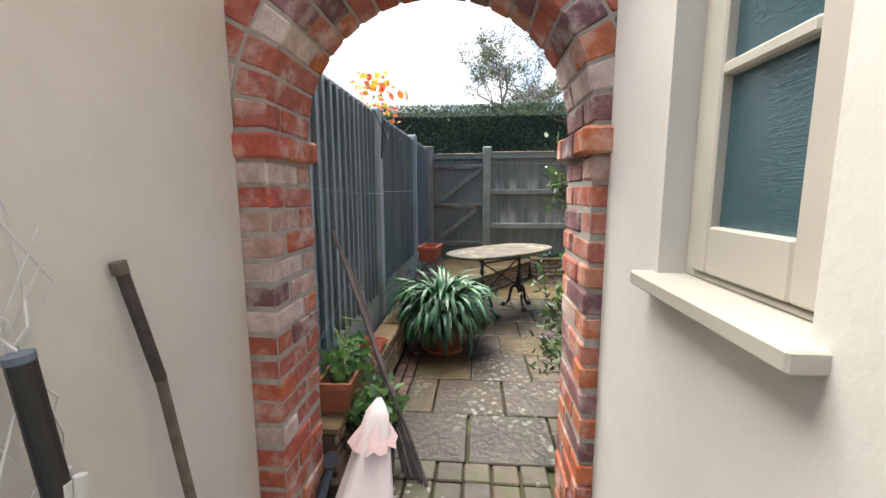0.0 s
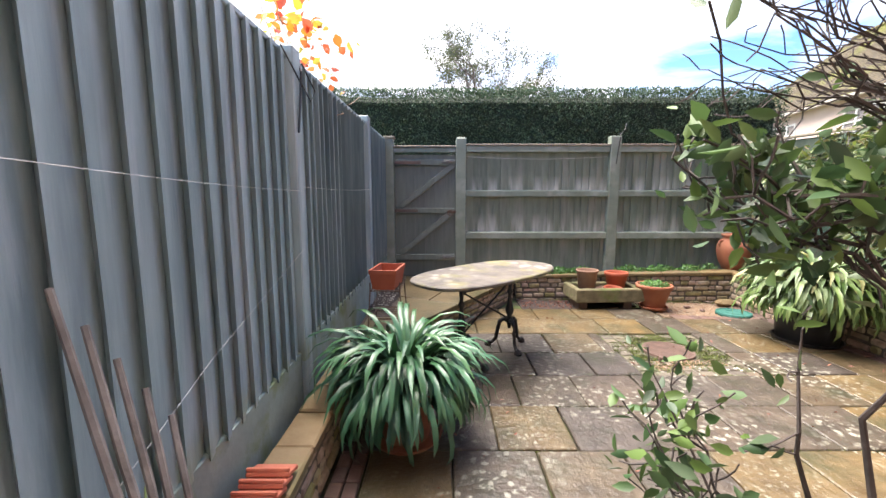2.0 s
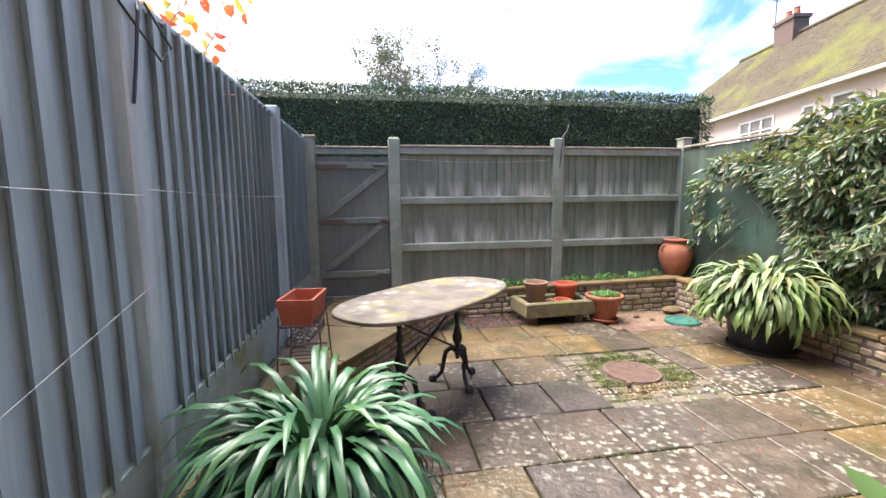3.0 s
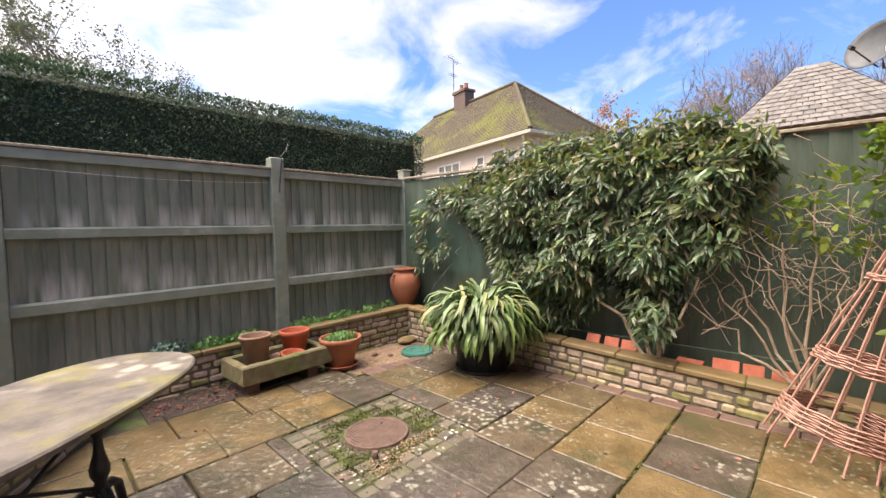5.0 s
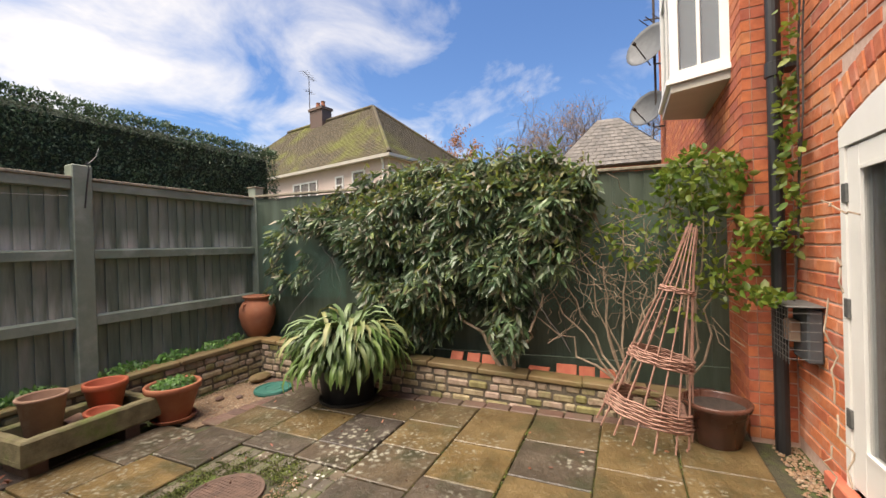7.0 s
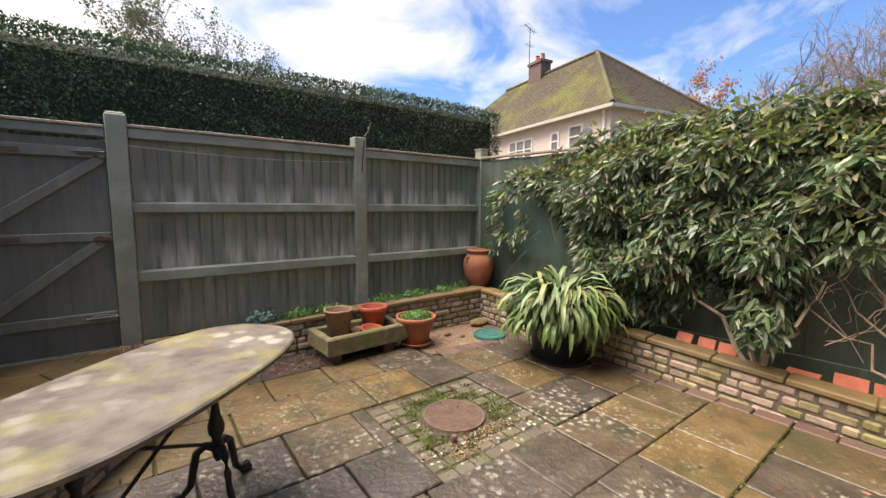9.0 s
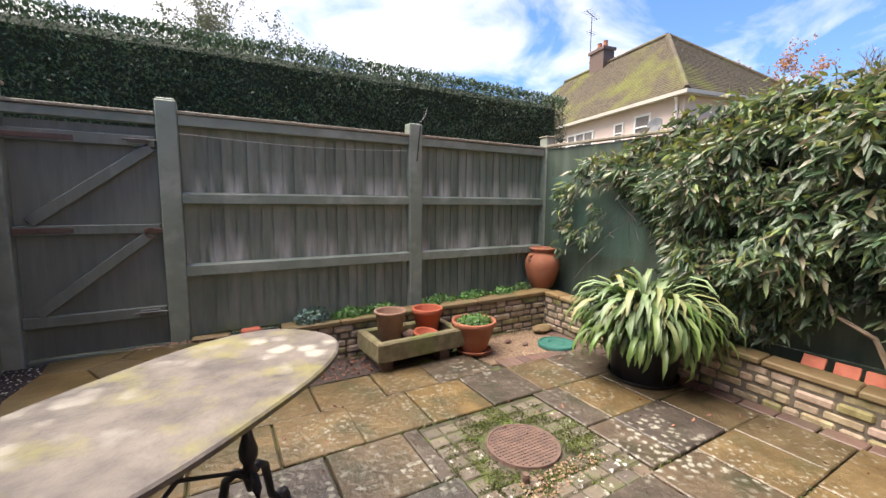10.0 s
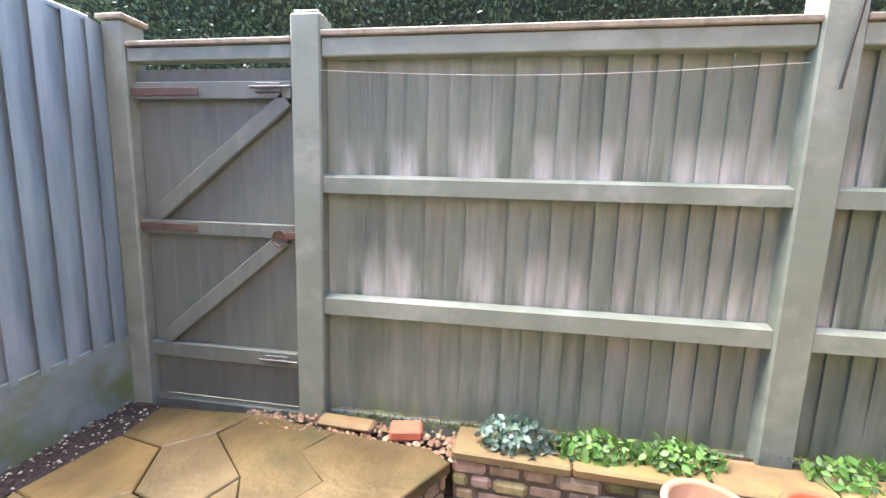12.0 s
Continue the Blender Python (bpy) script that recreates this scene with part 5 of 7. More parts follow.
for xa, xb in ((2.81, 3.545), (2.055, 2.79)):
    lf = part("door", boxes(((xa, yd + 0.01, 0.1), (xa + 0.11, yd + 0.055, 1.71)), ((xb - 0.11, yd + 0.01, 0.1), (xb, yd + 0.055, 1.71)), ((xa + 0.11, yd + 0.01, 0.1), (xb - 0.11, yd + 0.055, 0.3)), ((xa + 0.11, yd + 0.01, 1.61), (xb - 0.11, yd + 0.055, 1.71)), bevel=0.004), "white", gd, "white painted glazed door leaf")
    part("pane", boxes(((xa + 0.1, yd + 0.025, 0.29), (xb - 0.1, yd + 0.031, 1.62))), "darkglass", lf)
    part("bead", boxes(((xa + 0.11, yd + 0.045, 0.3), (xa + 0.125, yd + 0.06, 1.61)), ((xb - 0.125, yd + 0.045, 0.3), (xb - 0.11, yd + 0.06, 1.61)), ((xa + 0.125, yd + 0.045, 0.3), (xb - 0.125, yd + 0.06, 0.315)), ((xa + 0.125, yd + 0.045, 1.595), (xb - 0.125, yd + 0.06, 1.61))), "white", lf)
    for z in (0.42, 0.95, 1.5):
        if xa > 2.5:
            part("hinge", boxes(((xb - 0.012, yd + 0.055, z - 0.045), (xb + 0.03, yd + 0.068, z + 0.045)), bevel=0.002), "steel", lf, "steel butt hinge")
    if xa > 2.5:
        part("handle", tube([(xa + 0.05, yd + 0.055, 1.0), (xa + 0.05, yd + 0.1, 1.0), (xa + 0.17, yd + 0.105, 1.0)], 0.009, 8), "steel", lf, "polished lever handle")
part("threshold", boxes(((DX0, yd, DZ0 - 0.075), (DX1 + 0.12, HY + 0.05, DZ0)), bevel=0.006), "tile", gd, "red painted door threshold")
part("curtain", boxes(((DX0, yd - 0.12, 0.1), (DX1, yd - 0.1, 1.75))), "curtain", gd, "pale grey net curtain behind the glass")

# drainpipe
dp = tagged(thing("drainpipe", (4.1, 0.74, GZ)), label="black plastic drainpipe in the corner of the brick walls", category="drainpipe")
part("pipe", tube([(0, 0, 0), (0, 0, 5.2)], 0.038, 14), "black", dp, smooth=False)
for z in (1.35, 2.35, 3.6):
    part("collar", lathe([(0.038, -0.05), (0.047, -0.045), (0.047, 0.04), (0.038, 0.045)], 14, at=(0, 0, z)), "black", dp)
    part("bracket", boxes(((-0.06, -0.1, z - 0.015), (0.06, -0.04, z + 0.015)), bevel=0.003), "black", dp)

# bay window on the adjoining house
bay = structure(thing("bay_window", (4.48, NY, 2.47)), "white painted bay window projecting from the brick wall")
BW, BP, BH = 1.05, 0.36, 1.75
part("bay_base", prism([(0, 0), (0.14, BP), (BW - 0.14, BP), (BW, 0)], -0.03, 0.03), "cream", bay, "sloping cream base of the bay")
part("sill", prism([(-0.03, 0), (0.12, BP + 0.03), (BW - 0.12, BP + 0.03), (BW + 0.03, 0)], 0.031, 0.07), "white", bay)


def facet(a, b, bars):
    dx, dy = b[0] - a[0], b[1] - a[1]
    L_ = math.hypot(dx, dy)
    m = Matrix.Translation((a[0], a[1], 0.07)) @ Matrix.Rotation(math.atan2(dy, dx), 4, "Z")
    s = [((0, 0, 0), (0.06, 0.05, BH)), ((L_ - 0.06, 0, 0), (L_, 0.05, BH)), ((0.06, 0, 0), (L_ - 0.06, 0.05, 0.06)), ((0.06, 0, BH - 0.06), (L_ - 0.06, 0.05, BH))]
    s += [((0.06, 0.004, 0.06 + (BH - 0.12) * 0.5), (L_ - 0.06, 0.045, 0.09 + (BH - 0.12) * 0.5))]
    s += [((L_ * k - 0.012, 0.008, 0.06), (L_ * k + 0.012, 0.04, BH - 0.06)) for k in bars]
    w = part("window", boxes(*s, m=m), "white", bay)
    part("pane", boxes(((0.05, 0.02, 0.05), (L_ - 0.05, 0.026, BH - 0.05)), m=m), "bayglass", w)


facet((0.14, BP), (0, 0), [0.5])
facet((BW - 0.14, BP), (0.14, BP), [0.5])
facet((BW, 0), (BW - 0.14, BP), [])
part("bay_roof", prism([(-0.06, 0), (0.1, BP + 0.07), (BW - 0.1, BP + 0.07), (BW + 0.06, 0)], BH + 0.07, BH + 0.16), "slate", bay)
part("curtain", prism([(0.05, 0.01), (0.17, BP - 0.08), (BW - 0.17, BP - 0.08), (BW - 0.05, 0.01)], 0.08, BH), "curtain", bay, "pale net curtain inside the bay")


def dish(loc, r, rz):
    d = tagged(thing("satellite_dish", loc, rz), label="grey satellite dish on a wall bracket", category="satellite dish", group="satellite dishes on the house wall")
    b = part("reflector", lathe([(0.0, 0.0), (r * 0.5, 0.02), (r * 0.85, 0.06), (r, 0.09), (r * 1.01, 0.085), (r * 0.86, 0.05), (r * 0.5, 0.01), (0, -0.01)], 26), "dishgrey", d, smooth=True)
    b.rotation_euler = (radians(-72), 0, 0)
    b.scale = (1, 0.92, 1)
    part("bracket_arm", tube([(-0.16, -0.24, -0.3), (0, -0.1, -0.3), (0, -0.05, -0.02), (0, -0.01, 0)], 0.02), "dishgrey", d)
    part("feed_arm", tube([(0, 0.0, -r * 0.8), (0, 0.42, -0.05)], 0.012), "dishgrey", d)
    part("receiver", tube([(0, 0.40, -0.05), (0, 0.47, -0.03)], 0.03), "black", d)
    return d


dish((9.2, 1.1, 4.78), 0.42, 0.9)
dish((9.4, 1.12, 3.70), 0.36, 0.9)
aerial("aerial", (9.35, 1.02, 3.6), 2.7, rz=1.1, w=0.35)

# fixed cage on the wall beside the pipe
cg = tagged(thing("wall_cage", (3.81, HY, 0.6)), label="clear plastic and wire cage fixed to the brick wall", category="cage")
part("back_box", boxes(((0.0, 0.0, 0.0), (0.22, 0.07, 0.3)), bevel=0.01), "dishgrey", cg, "grey box inside the cage")
part("top_cover", boxes(((-0.03, 0.0, 0.31), (0.27, 0.17, 0.32)), bevel=0.004), "steel", cg)
for k in range(9):
    part("cage_wire", tube([(-0.02, 0.16, 0.03 + 0.033 * k), (0.26, 0.16, 0.03 + 0.033 * k)], 0.002, 4), "steel", cg)
for k in range(7):
    part("cage_wire", tube([(-0.02 + 0.046 * k, 0.16, 0.0), (-0.02 + 0.046 * k, 0.16, 0.31)], 0.002, 4), "steel", cg)
for k in range(6):
    part("cage_wire", tube([(-0.02, 0.02, 0.03 + 0.05 * k), (-0.02, 0.16, 0.03 + 0.05 * k)], 0.002, 4), "steel", cg)
part("inner_box", boxes(((0.09, 0.07, 0.1), (0.2, 0.12, 0.22)), bevel=0.006), "terra_old", cg)


# pots
def pot(name, loc, r, h, mat, label, rim=0.03, wall=0.012, base=0.68, soil=0.0, saucer=0.0, category="plant pot", tilt=0.0, group=""):
    p = tagged(thing(name, loc, 0.3, rx=tilt), label=label, category=category, group=group)
    zo = 0.0
    if saucer:
        part("saucer", lathe([(0, 0.0), (saucer, 0.0), (saucer + 0.02, 0.028), (saucer + 0.008, 0.03), (saucer - 0.01, 0.01), (0, 0.008)], 28), mat, p, smooth=False)
        zo = 0.009
    rb = r * base
    prof = [(0, zo), (rb - 0.006, zo), (rb, zo + 0.006), (rb + (r - rb) * 0.85, zo + h - rim - 0.004), (r + 0.004, zo + h - rim), (r + 0.008, zo + h - 0.005), (r + 0.003, zo + h), (r - wall + 0.002, zo + h), (r - wall - 0.003, zo + h - 0.01), (rb - wall * 0.3, zo + 0.02), (0, zo + 0.02)]
    part("body", lathe(prof, 32), mat, p, smooth=True)
    if soil:
        part("compost", lathe([(0, zo + h - soil), (r - wall - 0.008, zo + h - soil - 0.004), (r * base * 0.9, zo + h - soil - 0.06), (0, zo + h - soil - 0.06)], 20), "soil", p)
    return p


def strap_mesh(name, L_, lift, width, mat, rng, segs=7, bend=(2.2, 3.2)):
    """An arching strap leaf with a folded middle, growing from the origin along +x."""
    bm = bmesh.new()
    a = radians(rng.uniform(*lift))
    x, z = 0.0, 0.0
    rows = []
    sidew = rng.uniform(-0.12, 0.12)
    bend = rng.uniform(*bend)
    for i in range(segs + 1):
        t = i / segs
        w = width * (0.55 + 0.9 * t) * (1 - t) ** 0.35 if t < 1 else 0.002
        w = max(w, 0.002)
        yy = sidew * L_ * t * t
        rows.append([bm.verts.new((x, yy - w / 2, z + w * 0.22)), bm.verts.new((x, yy, z)), bm.verts.new((x, yy + w / 2, z + w * 0.22))])
        ang = a - bend * t ** 1.5
        x += math.cos(ang) * L_ / segs
        z += math.sin(ang) * L_ / segs
    for p, q in zip(rows, rows[1:]):
        bm.faces.new((p[0], p[1], q[1], q[0]))
        bm.faces.new((p[1], p[2], q[2], q[1]))
    me = bpy.data.meshes.new(name)
    bm.to_mesh(me)
    bm.free()
    me.shade_smooth()
    me.materials.append(M[mat])
    return me


def agapanthus(name, loc, n, L_, rb, mat, label, seed, width=0.026, inner=1.1, bend=(2.2, 3.2), up=0):
    root = tagged(thing(name, loc), label=label, category="plant")
    rng = random.Random(seed)
    kinds = []
    for k in range(14):
        kinds.append(strap_mesh("leaf", L_ * (0.75 + 0.45 * (k / 13)), (42 + up + 36 * (k % 7) / 6, 56 + up + 34 * (k % 7) / 6), width, mat, rng, bend=bend))
    for i in range(n):
        ob = new("leaf", kinds[rng.randrange(14)])
        ang = rng.uniform(0, 2 * math.pi)
        r = rb * math.sqrt(rng.random())
        ob.location = (r * math.cos(ang + rng.uniform(-0.5, 0.5)), r * math.sin(ang + rng.uniform(-0.5, 0.5)), rng.uniform(-0.02, 0.03))
        ob.rotation_euler = (rng.uniform(-0.15, 0.15), rng.uniform(-0.25, 0.12), ang + rng.uniform(-0.3, 0.3))
        s = rng.uniform(0.75, 1.08)
        ob.scale = (s, s, s)
        ob.parent = root
    v, f = [], []
    for i in range(int(n * inner)):
        me = kinds[rng.randrange(14)]
        ang = rng.uniform(0, 2 * math.pi)
        r = rb * math.sqrt(rng.random())
        s = rng.uniform(0.6, 0.98)
        m = pose(r * math.cos(ang), r * math.sin(ang), rng.uniform(-0.03, 0.02), math.degrees(rng.uniform(-0.2, 0.2)), math.degrees(rng.uniform(-0.1, 0.75)), math.degrees(ang + rng.uniform(-0.4, 0.4))) @ Matrix.Scale(s, 4)
        b = len(v)
        v += [tuple(m @ q.co) for q in me.vertices]
        f += [tuple(b + i_ for i_ in p.vertices) for p in me.polygons]
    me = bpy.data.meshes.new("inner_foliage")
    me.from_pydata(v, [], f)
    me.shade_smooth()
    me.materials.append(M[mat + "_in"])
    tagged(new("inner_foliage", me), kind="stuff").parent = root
    bm = lathe([(0, 0.06), (rb * 0.9, 0.03), (rb, -0.03), (0, -0.04)], 14)
    part("crown_base", bm, "soil", root)
    return root


pot("large_pot", (0.37, 2.38, 0), 0.165, 0.27, "terracotta", "round terracotta pot standing in a wide terracotta saucer", saucer=0.18, soil=0.03, base=0.78)
agapanthus("agapanthus", (0.37, 2.38, 0.265), 290, 0.54, 0.12, "aga", "dense clump of arching dark green strap leaves in a terracotta pot", 3, 0.038, 1.3, (2.3, 3.4))
bp = pot("black_tub", (3.86, 3.84, 0), 0.26, 0.30, "black", "large black plastic tub with a heavy rim", rim=0.02, base=0.85, soil=0.03, saucer=0.24)
agapanthus("variegated_agapanthus", (3.86, 3.84, 0.34), 298, 0.6, 0.2, "aga2", "huge mound of drooping yellow green strap leaves in a black tub", 9, 0.05, 2.5, (2.8, 3.7), up=12)

# stone trough and its pots
tr = tagged(thing("stone_trough", (2.09, 4.8, 0.085), 0.05), label="shallow rectangular stone trough green with moss on brick feet", category="trough")
TW, TD, TH = 0.80, 0.44, 0.155
part("base", boxes(((0, 0, 0), (TW, TD, 0.05)), bevel=0.01), "sinkstone", tr)
bm = bmesh.new()
loops = []
for inset, z in ((0.006, 0.0), (0.0, 0.012), (0.002, TH - 0.014), (0.014, TH), (0.055, TH), (0.068, TH - 0.012), (0.074, 0.052)):
    loops.append([bm.verts.new((x + 0.004 * noise.noise(Vector((x * 9, y_ * 9, z * 20))), y_ + 0.004 * noise.noise(Vector((y_ * 9, x * 9, z * 20 + 5))), z + 0.004 * noise.noise(Vector((x * 12, y_ * 12, z + 9))))) for x, y_ in
                  [(inset + (TW - 2 * inset) * q / 12, inset) for q in range(12)] + [(TW - inset, inset + (TD - 2 * inset) * q / 8) for q in range(8)] +
                  [(TW - inset - (TW - 2 * inset) * q / 12, TD - inset) for q in range(12)] + [(inset, TD - inset - (TD - 2 * inset) * q / 8) for q in range(8)]])
for la, lb_ in zip(loops, loops[1:]):
    for q in range(40):
        bm.faces.new((la[q], la[(q + 1) % 40], lb_[(q + 1) % 40], lb_[q]))
part("side", bm, "sinkstone", tr)
for xx in (2.2, 2.72):
    f_b = tagged(thing("brick_support", (xx, 5.05, GZ), 0.05), label="old brick carrying the stone trough", category="brick", group="bricks under the trough")
    part("brick_body", boxes(((-0.05, -0.15, 0), (0.05, 0.15, 0.114)), bevel=0.006), "paver", f_b)
pot("plant_pot", (2.29, 5.05, 0.137), 0.125, 0.29, "terra_old", "tall weathered terracotta pot standing empty in the stone trough", base=0.68, rim=0.02)
pot("plant_pot", (2.67, 5.12, 0.137), 0.13, 0.25, "terra_red", "orange terracotta pot with a deep rim in the stone trough", base=0.66, rim=0.045)
pot("shallow_pot", (2.56, 4.95, 0.145), 0.1, 0.09, "terra_red", "small shallow orange terracotta pan tilted in the trough", base=0.6, rim=0.02, tilt=0.12)
pot("plant_pot", (3.02, 4.9, 0), 0.19, 0.275, "terracotta", "wide terracotta bowl with low green plants in its saucer", saucer=0.14, soil=0.035, base=0.6, rim=0.045)
clay = tagged(thing("clay_pipe", (2.45, 5.08, 0.17), 0.4, ry=1.5), label="short clay pipe lying in the stone trough", category="pipe")
part("pipe_body", lathe([(0.04, -0.06), (0.045, -0.06), (0.045, 0.06), (0.04, 0.06), (0.036, 0.04), (0.036, -0.06)], 18), "terra_old", clay)

urn = tagged(thing("urn", (4.24, 5.36, 0.374)), label="tall terracotta urn with small ear handles beside the fence corner", category="urn")
part("body", lathe([(0, 0), (0.1, 0), (0.115, 0.01), (0.165, 0.12), (0.19, 0.23), (0.185, 0.31), (0.15, 0.375), (0.125, 0.395), (0.125, 0.41), (0.15, 0.43), (0.15, 0.445), (0.125, 0.45), (0.105, 0.42), (0.105, 0.39), (0.14, 0.3), (0.1, 0.03), (0, 0.03)], 36), "terracotta", urn, smooth=True)
for s in (-1, 1):
    part("handle", tube([(s * 0.15, 0, 0.365), (s * 0.18, 0, 0.365), (s * 0.192, 0, 0.33), (s * 0.18, 0, 0.29)], 0.014, 8), "terracotta", urn)

lid = tagged(thing("plastic_lid", (3.80, 4.67, 0.0)), label="round green plastic lid lying on the gravel", category="lid")
part("lid_top", lathe([(0, 0.012), (0.07, 0.012), (0.074, 0.018), (0.08, 0.012), (0.15, 0.012), (0.154, 0.02), (0.168, 0.018), (0.174, 0.0), (0.17, -0.02), (0, -0.015)], 36), "green_plastic", lid)
for i, (x, y_, s) in enumerate(((3.96, 5.03, 0.1), (3.45, 4.95, 0.04), (3.55, 4.82, 0.035))):
    st = tagged(thing("stone", (x, y_, -0.02), 0.4 * i), label="rough brown stone lying on the gravel", category="stone", group="stones on the gravel")
    bm = bmesh.new()
    bmesh.ops.create_icosphere(bm, subdivisions=2, radius=s)
    for v1 in bm.verts:
        v1.co = Vector((v1.co.x * 1.2, v1.co.y * 0.8, (v1.co.z + s) * 0.45)) * (1 + 0.15 * noise.noise(v1.co * 30))
    part("stone_body", bm, "paver" if i else "cap", st)

gp = pot("glazed_pot", (4.06, 1.09, 0), 0.19, 0.27, "glazed", "brown glazed pot with bare compost beside the drainpipe", soil=0.04, base=0.7, rim=0.03)

# garden table
tb = tagged(thing("garden_table", (0.925, 3.469, 0), 0.7676), label="oval stone-topped garden table stained with lichen on black cast-iron legs", category="table")
bm = bmesh.new()
outl = []
HLn, HWd = 0.695, 0.348
for i in range(56):
    a = 2 * math.pi * i / 56
    c_, s_ = math.cos(a), math.sin(a)
    outl.append((math.copysign(abs(c_) ** 0.72, c_) * HLn, math.copysign(abs(s_) ** 0.78, s_) * HWd))
prof = [(-0.012, 0.674), (0.0, 0.682), (0.0, 0.697), (-0.008, 0.703)]
rings = []
for off, z in prof:
    rings.append([bm.verts.new((x * (1 + off / HLn), y_ * (1 + off / HWd), z)) for x, y_ in outl])
for a, b in zip(rings, rings[1:]):
    for i in range(56):
        bm.faces.new((a[i], a[(i + 1) % 56], b[(i + 1) % 56], b[i]))
bm.faces.new(rings[-1])
bm.faces.new(rings[0][::-1])
part("tabletop", bm, "tabletop", tb, "pale stone top mottled with yellow lichen")
for sx_ in (0.3, -0.3):
    ped = part("pedestal", lathe([(0, 0.17), (0.012, 0.17), (0.022, 0.21), (0.03, 0.25), (0.02, 0.28), (0.034, 0.31), (0.036, 0.34), (0.02, 0.4), (0.014, 0.46), (0.026, 0.49), (0.014, 0.52), (0.02, 0.6), (0.014, 0.645), (0.05, 0.657), (0.05, 0.672), (0, 0.673)], 14, at=(sx_, 0, 0)), "iron", tb, "ornate cast-iron pedestal", smooth=True)
    for k in range(3):
        a = k * 2 * math.pi / 3 + (0.0 if sx_ > 0 else math.pi)
        c_, s_ = math.cos(a), math.sin(a)
        pts = [(sx_ + c_ * r, s_ * r, z) for r, z in ((0.012, 0.235), (0.05, 0.25), (0.085, 0.22), (0.1, 0.15), (0.115, 0.07), (0.15, 0.03), (0.185, 0.035))]
        lg = part("leg", tube(pts, 0.02, 8, taper=0.014), "iron", tb, smooth=True)
        part("foot", lathe([(0, 0), (0.03, 0), (0.032, 0.012), (0.02, 0.04), (0, 0.05)], 12, at=(sx_ + c_ * 0.185, s_ * 0.185, 0)), "iron", lg)
part("stretcher", tube([(-0.29, 0, 0.58), (0.29, 0, 0.58)], 0.01), "iron", tb)
part("cross_rod", tube([(-0.3, 0, 0.25), (0.45, 0, 0.67)], 0.008), "iron", tb)
part("cross_rod", tube([(0.3, 0, 0.25), (-0.45, 0, 0.67)], 0.008), "iron", tb)


# troughs and things by the west wall
def window_box(name, loc, rz, L_, W_, H_, mat, label, soil=True):
    w = tagged(thing(name, loc, rz), label=label, category="planter")
    bm = bmesh.new()

    def rect(l, ww, z):
        return [bm.verts.new((x, y_, z)) for x, y_ in ((-l / 2, -ww / 2), (l / 2, -ww / 2), (l / 2, ww / 2), (-l / 2, ww / 2))]

    seq = [rect(L_ * 0.88, W_ * 0.78, 0), rect(L_ * 0.97, W_ * 0.95, H_ - 0.03), rect(L_, W_, H_ - 0.03), rect(L_, W_, H_), rect(L_ - 0.03, W_ - 0.03, H_), rect(L_ * 0.86, W_ * 0.72, 0.02)]
    for a, b in zip(seq, seq[1:]):
        for i in range(4):
            bm.faces.new((a[i], a[(i + 1) % 4], b[(i + 1) % 4], b[i]))
    bm.faces.new(seq[0][::-1])
    bm.faces.new(seq[-1])
    part("box_body", bm, mat, w)
    if soil:
        part("compost", boxes(((-L_ / 2 + 0.02, -W_ / 2 + 0.022, H_ - 0.07), (L_ / 2 - 0.02, W_ / 2 - 0.022, H_ - 0.035))), "soil", w)
    return w


wb = window_box("window_box", (-0.015, 1.02, 0.302), math.pi / 2 + 0.04, 0.56, 0.17, 0.16, "terracotta", "long terracotta window box on the low wall beside the fence")
window_box("window_box", (0.14, 3.42, 0.60), math.pi / 2 - 0.1, 0.34, 0.21, 0.15, "terra_red", "empty orange window box on a wire plant stand", soil=False)
ws = tagged(thing("plant_stand", (0.14, 3.42, LZ)), label="thin rusty wire plant stand carrying a window box", category="plant stand")
for x, y_ in ((-0.11, -0.17), (0.11, -0.17), (0.11, 0.17), (-0.11, 0.17)):
    part("leg", tube([(x * 1.2, y_ * 1.1, 0), (x, y_, 0.34), (x, y_, 0.4)], 0.005, 5), "rusty", ws)
for z in (0.12, 0.335):
    part("ring", tube([(-0.11, -0.17, z), (0.11, -0.17, z), (0.11, 0.17, z), (-0.11, 0.17, z), (-0.11, -0.17, z)], 0.004, 5), "rusty", ws)
for k in range(7):
    part("shelf_wire", tube([(-0.11, -0.15 + 0.05 * k, 0.334), (0.11, -0.15 + 0.05 * k, 0.334)], 0.003, 4), "rusty", ws)
for k in range(6):
    part("shelf_wire", tube([(-0.11, -0.15 + 0.06 * k, 0.12), (0.11, -0.15 + 0.06 * k, 0.12)], 0.003, 4), "rusty", ws)

rp = pot("dark_pot", (0.16, 0.82, 0), 0.12, 0.25, "black", "round dark plastic pot with a leafy plant beside the archway", soil=0.03, base=0.8, rim=0.02)
for i in range(7):
    t_ = tagged(thing("clay_tile", (-0.03, 1.32 + i * 0.052, 0.31 + 0.003 * i), 0.0, rx=-0.32), label="red clay ridged tile leaning in a stack on the wall", category="tile", group="stack of clay tiles on the low wall")
    part("tile_body", boxes(((-0.075, -0.045, 0), (0.075, 0.045, 0.016)), ((-0.075, -0.045, 0.0165), (0.075, -0.033, 0.03)), bevel=0.003), "tile", t_)
for i in range(3):
    t_ = tagged(thing("brick_fragment", (0.0 + 0.02 * i, 1.25 - 0.035 * i, 0.302), 0.3 * i), label="small broken red brick piece on the low wall", category="brick", group="broken brick pieces")
    part("fragment_body", boxes(((-0.035, -0.02, 0), (0.035, 0.02, 0.035)), bevel=0.006), "tile", t_)

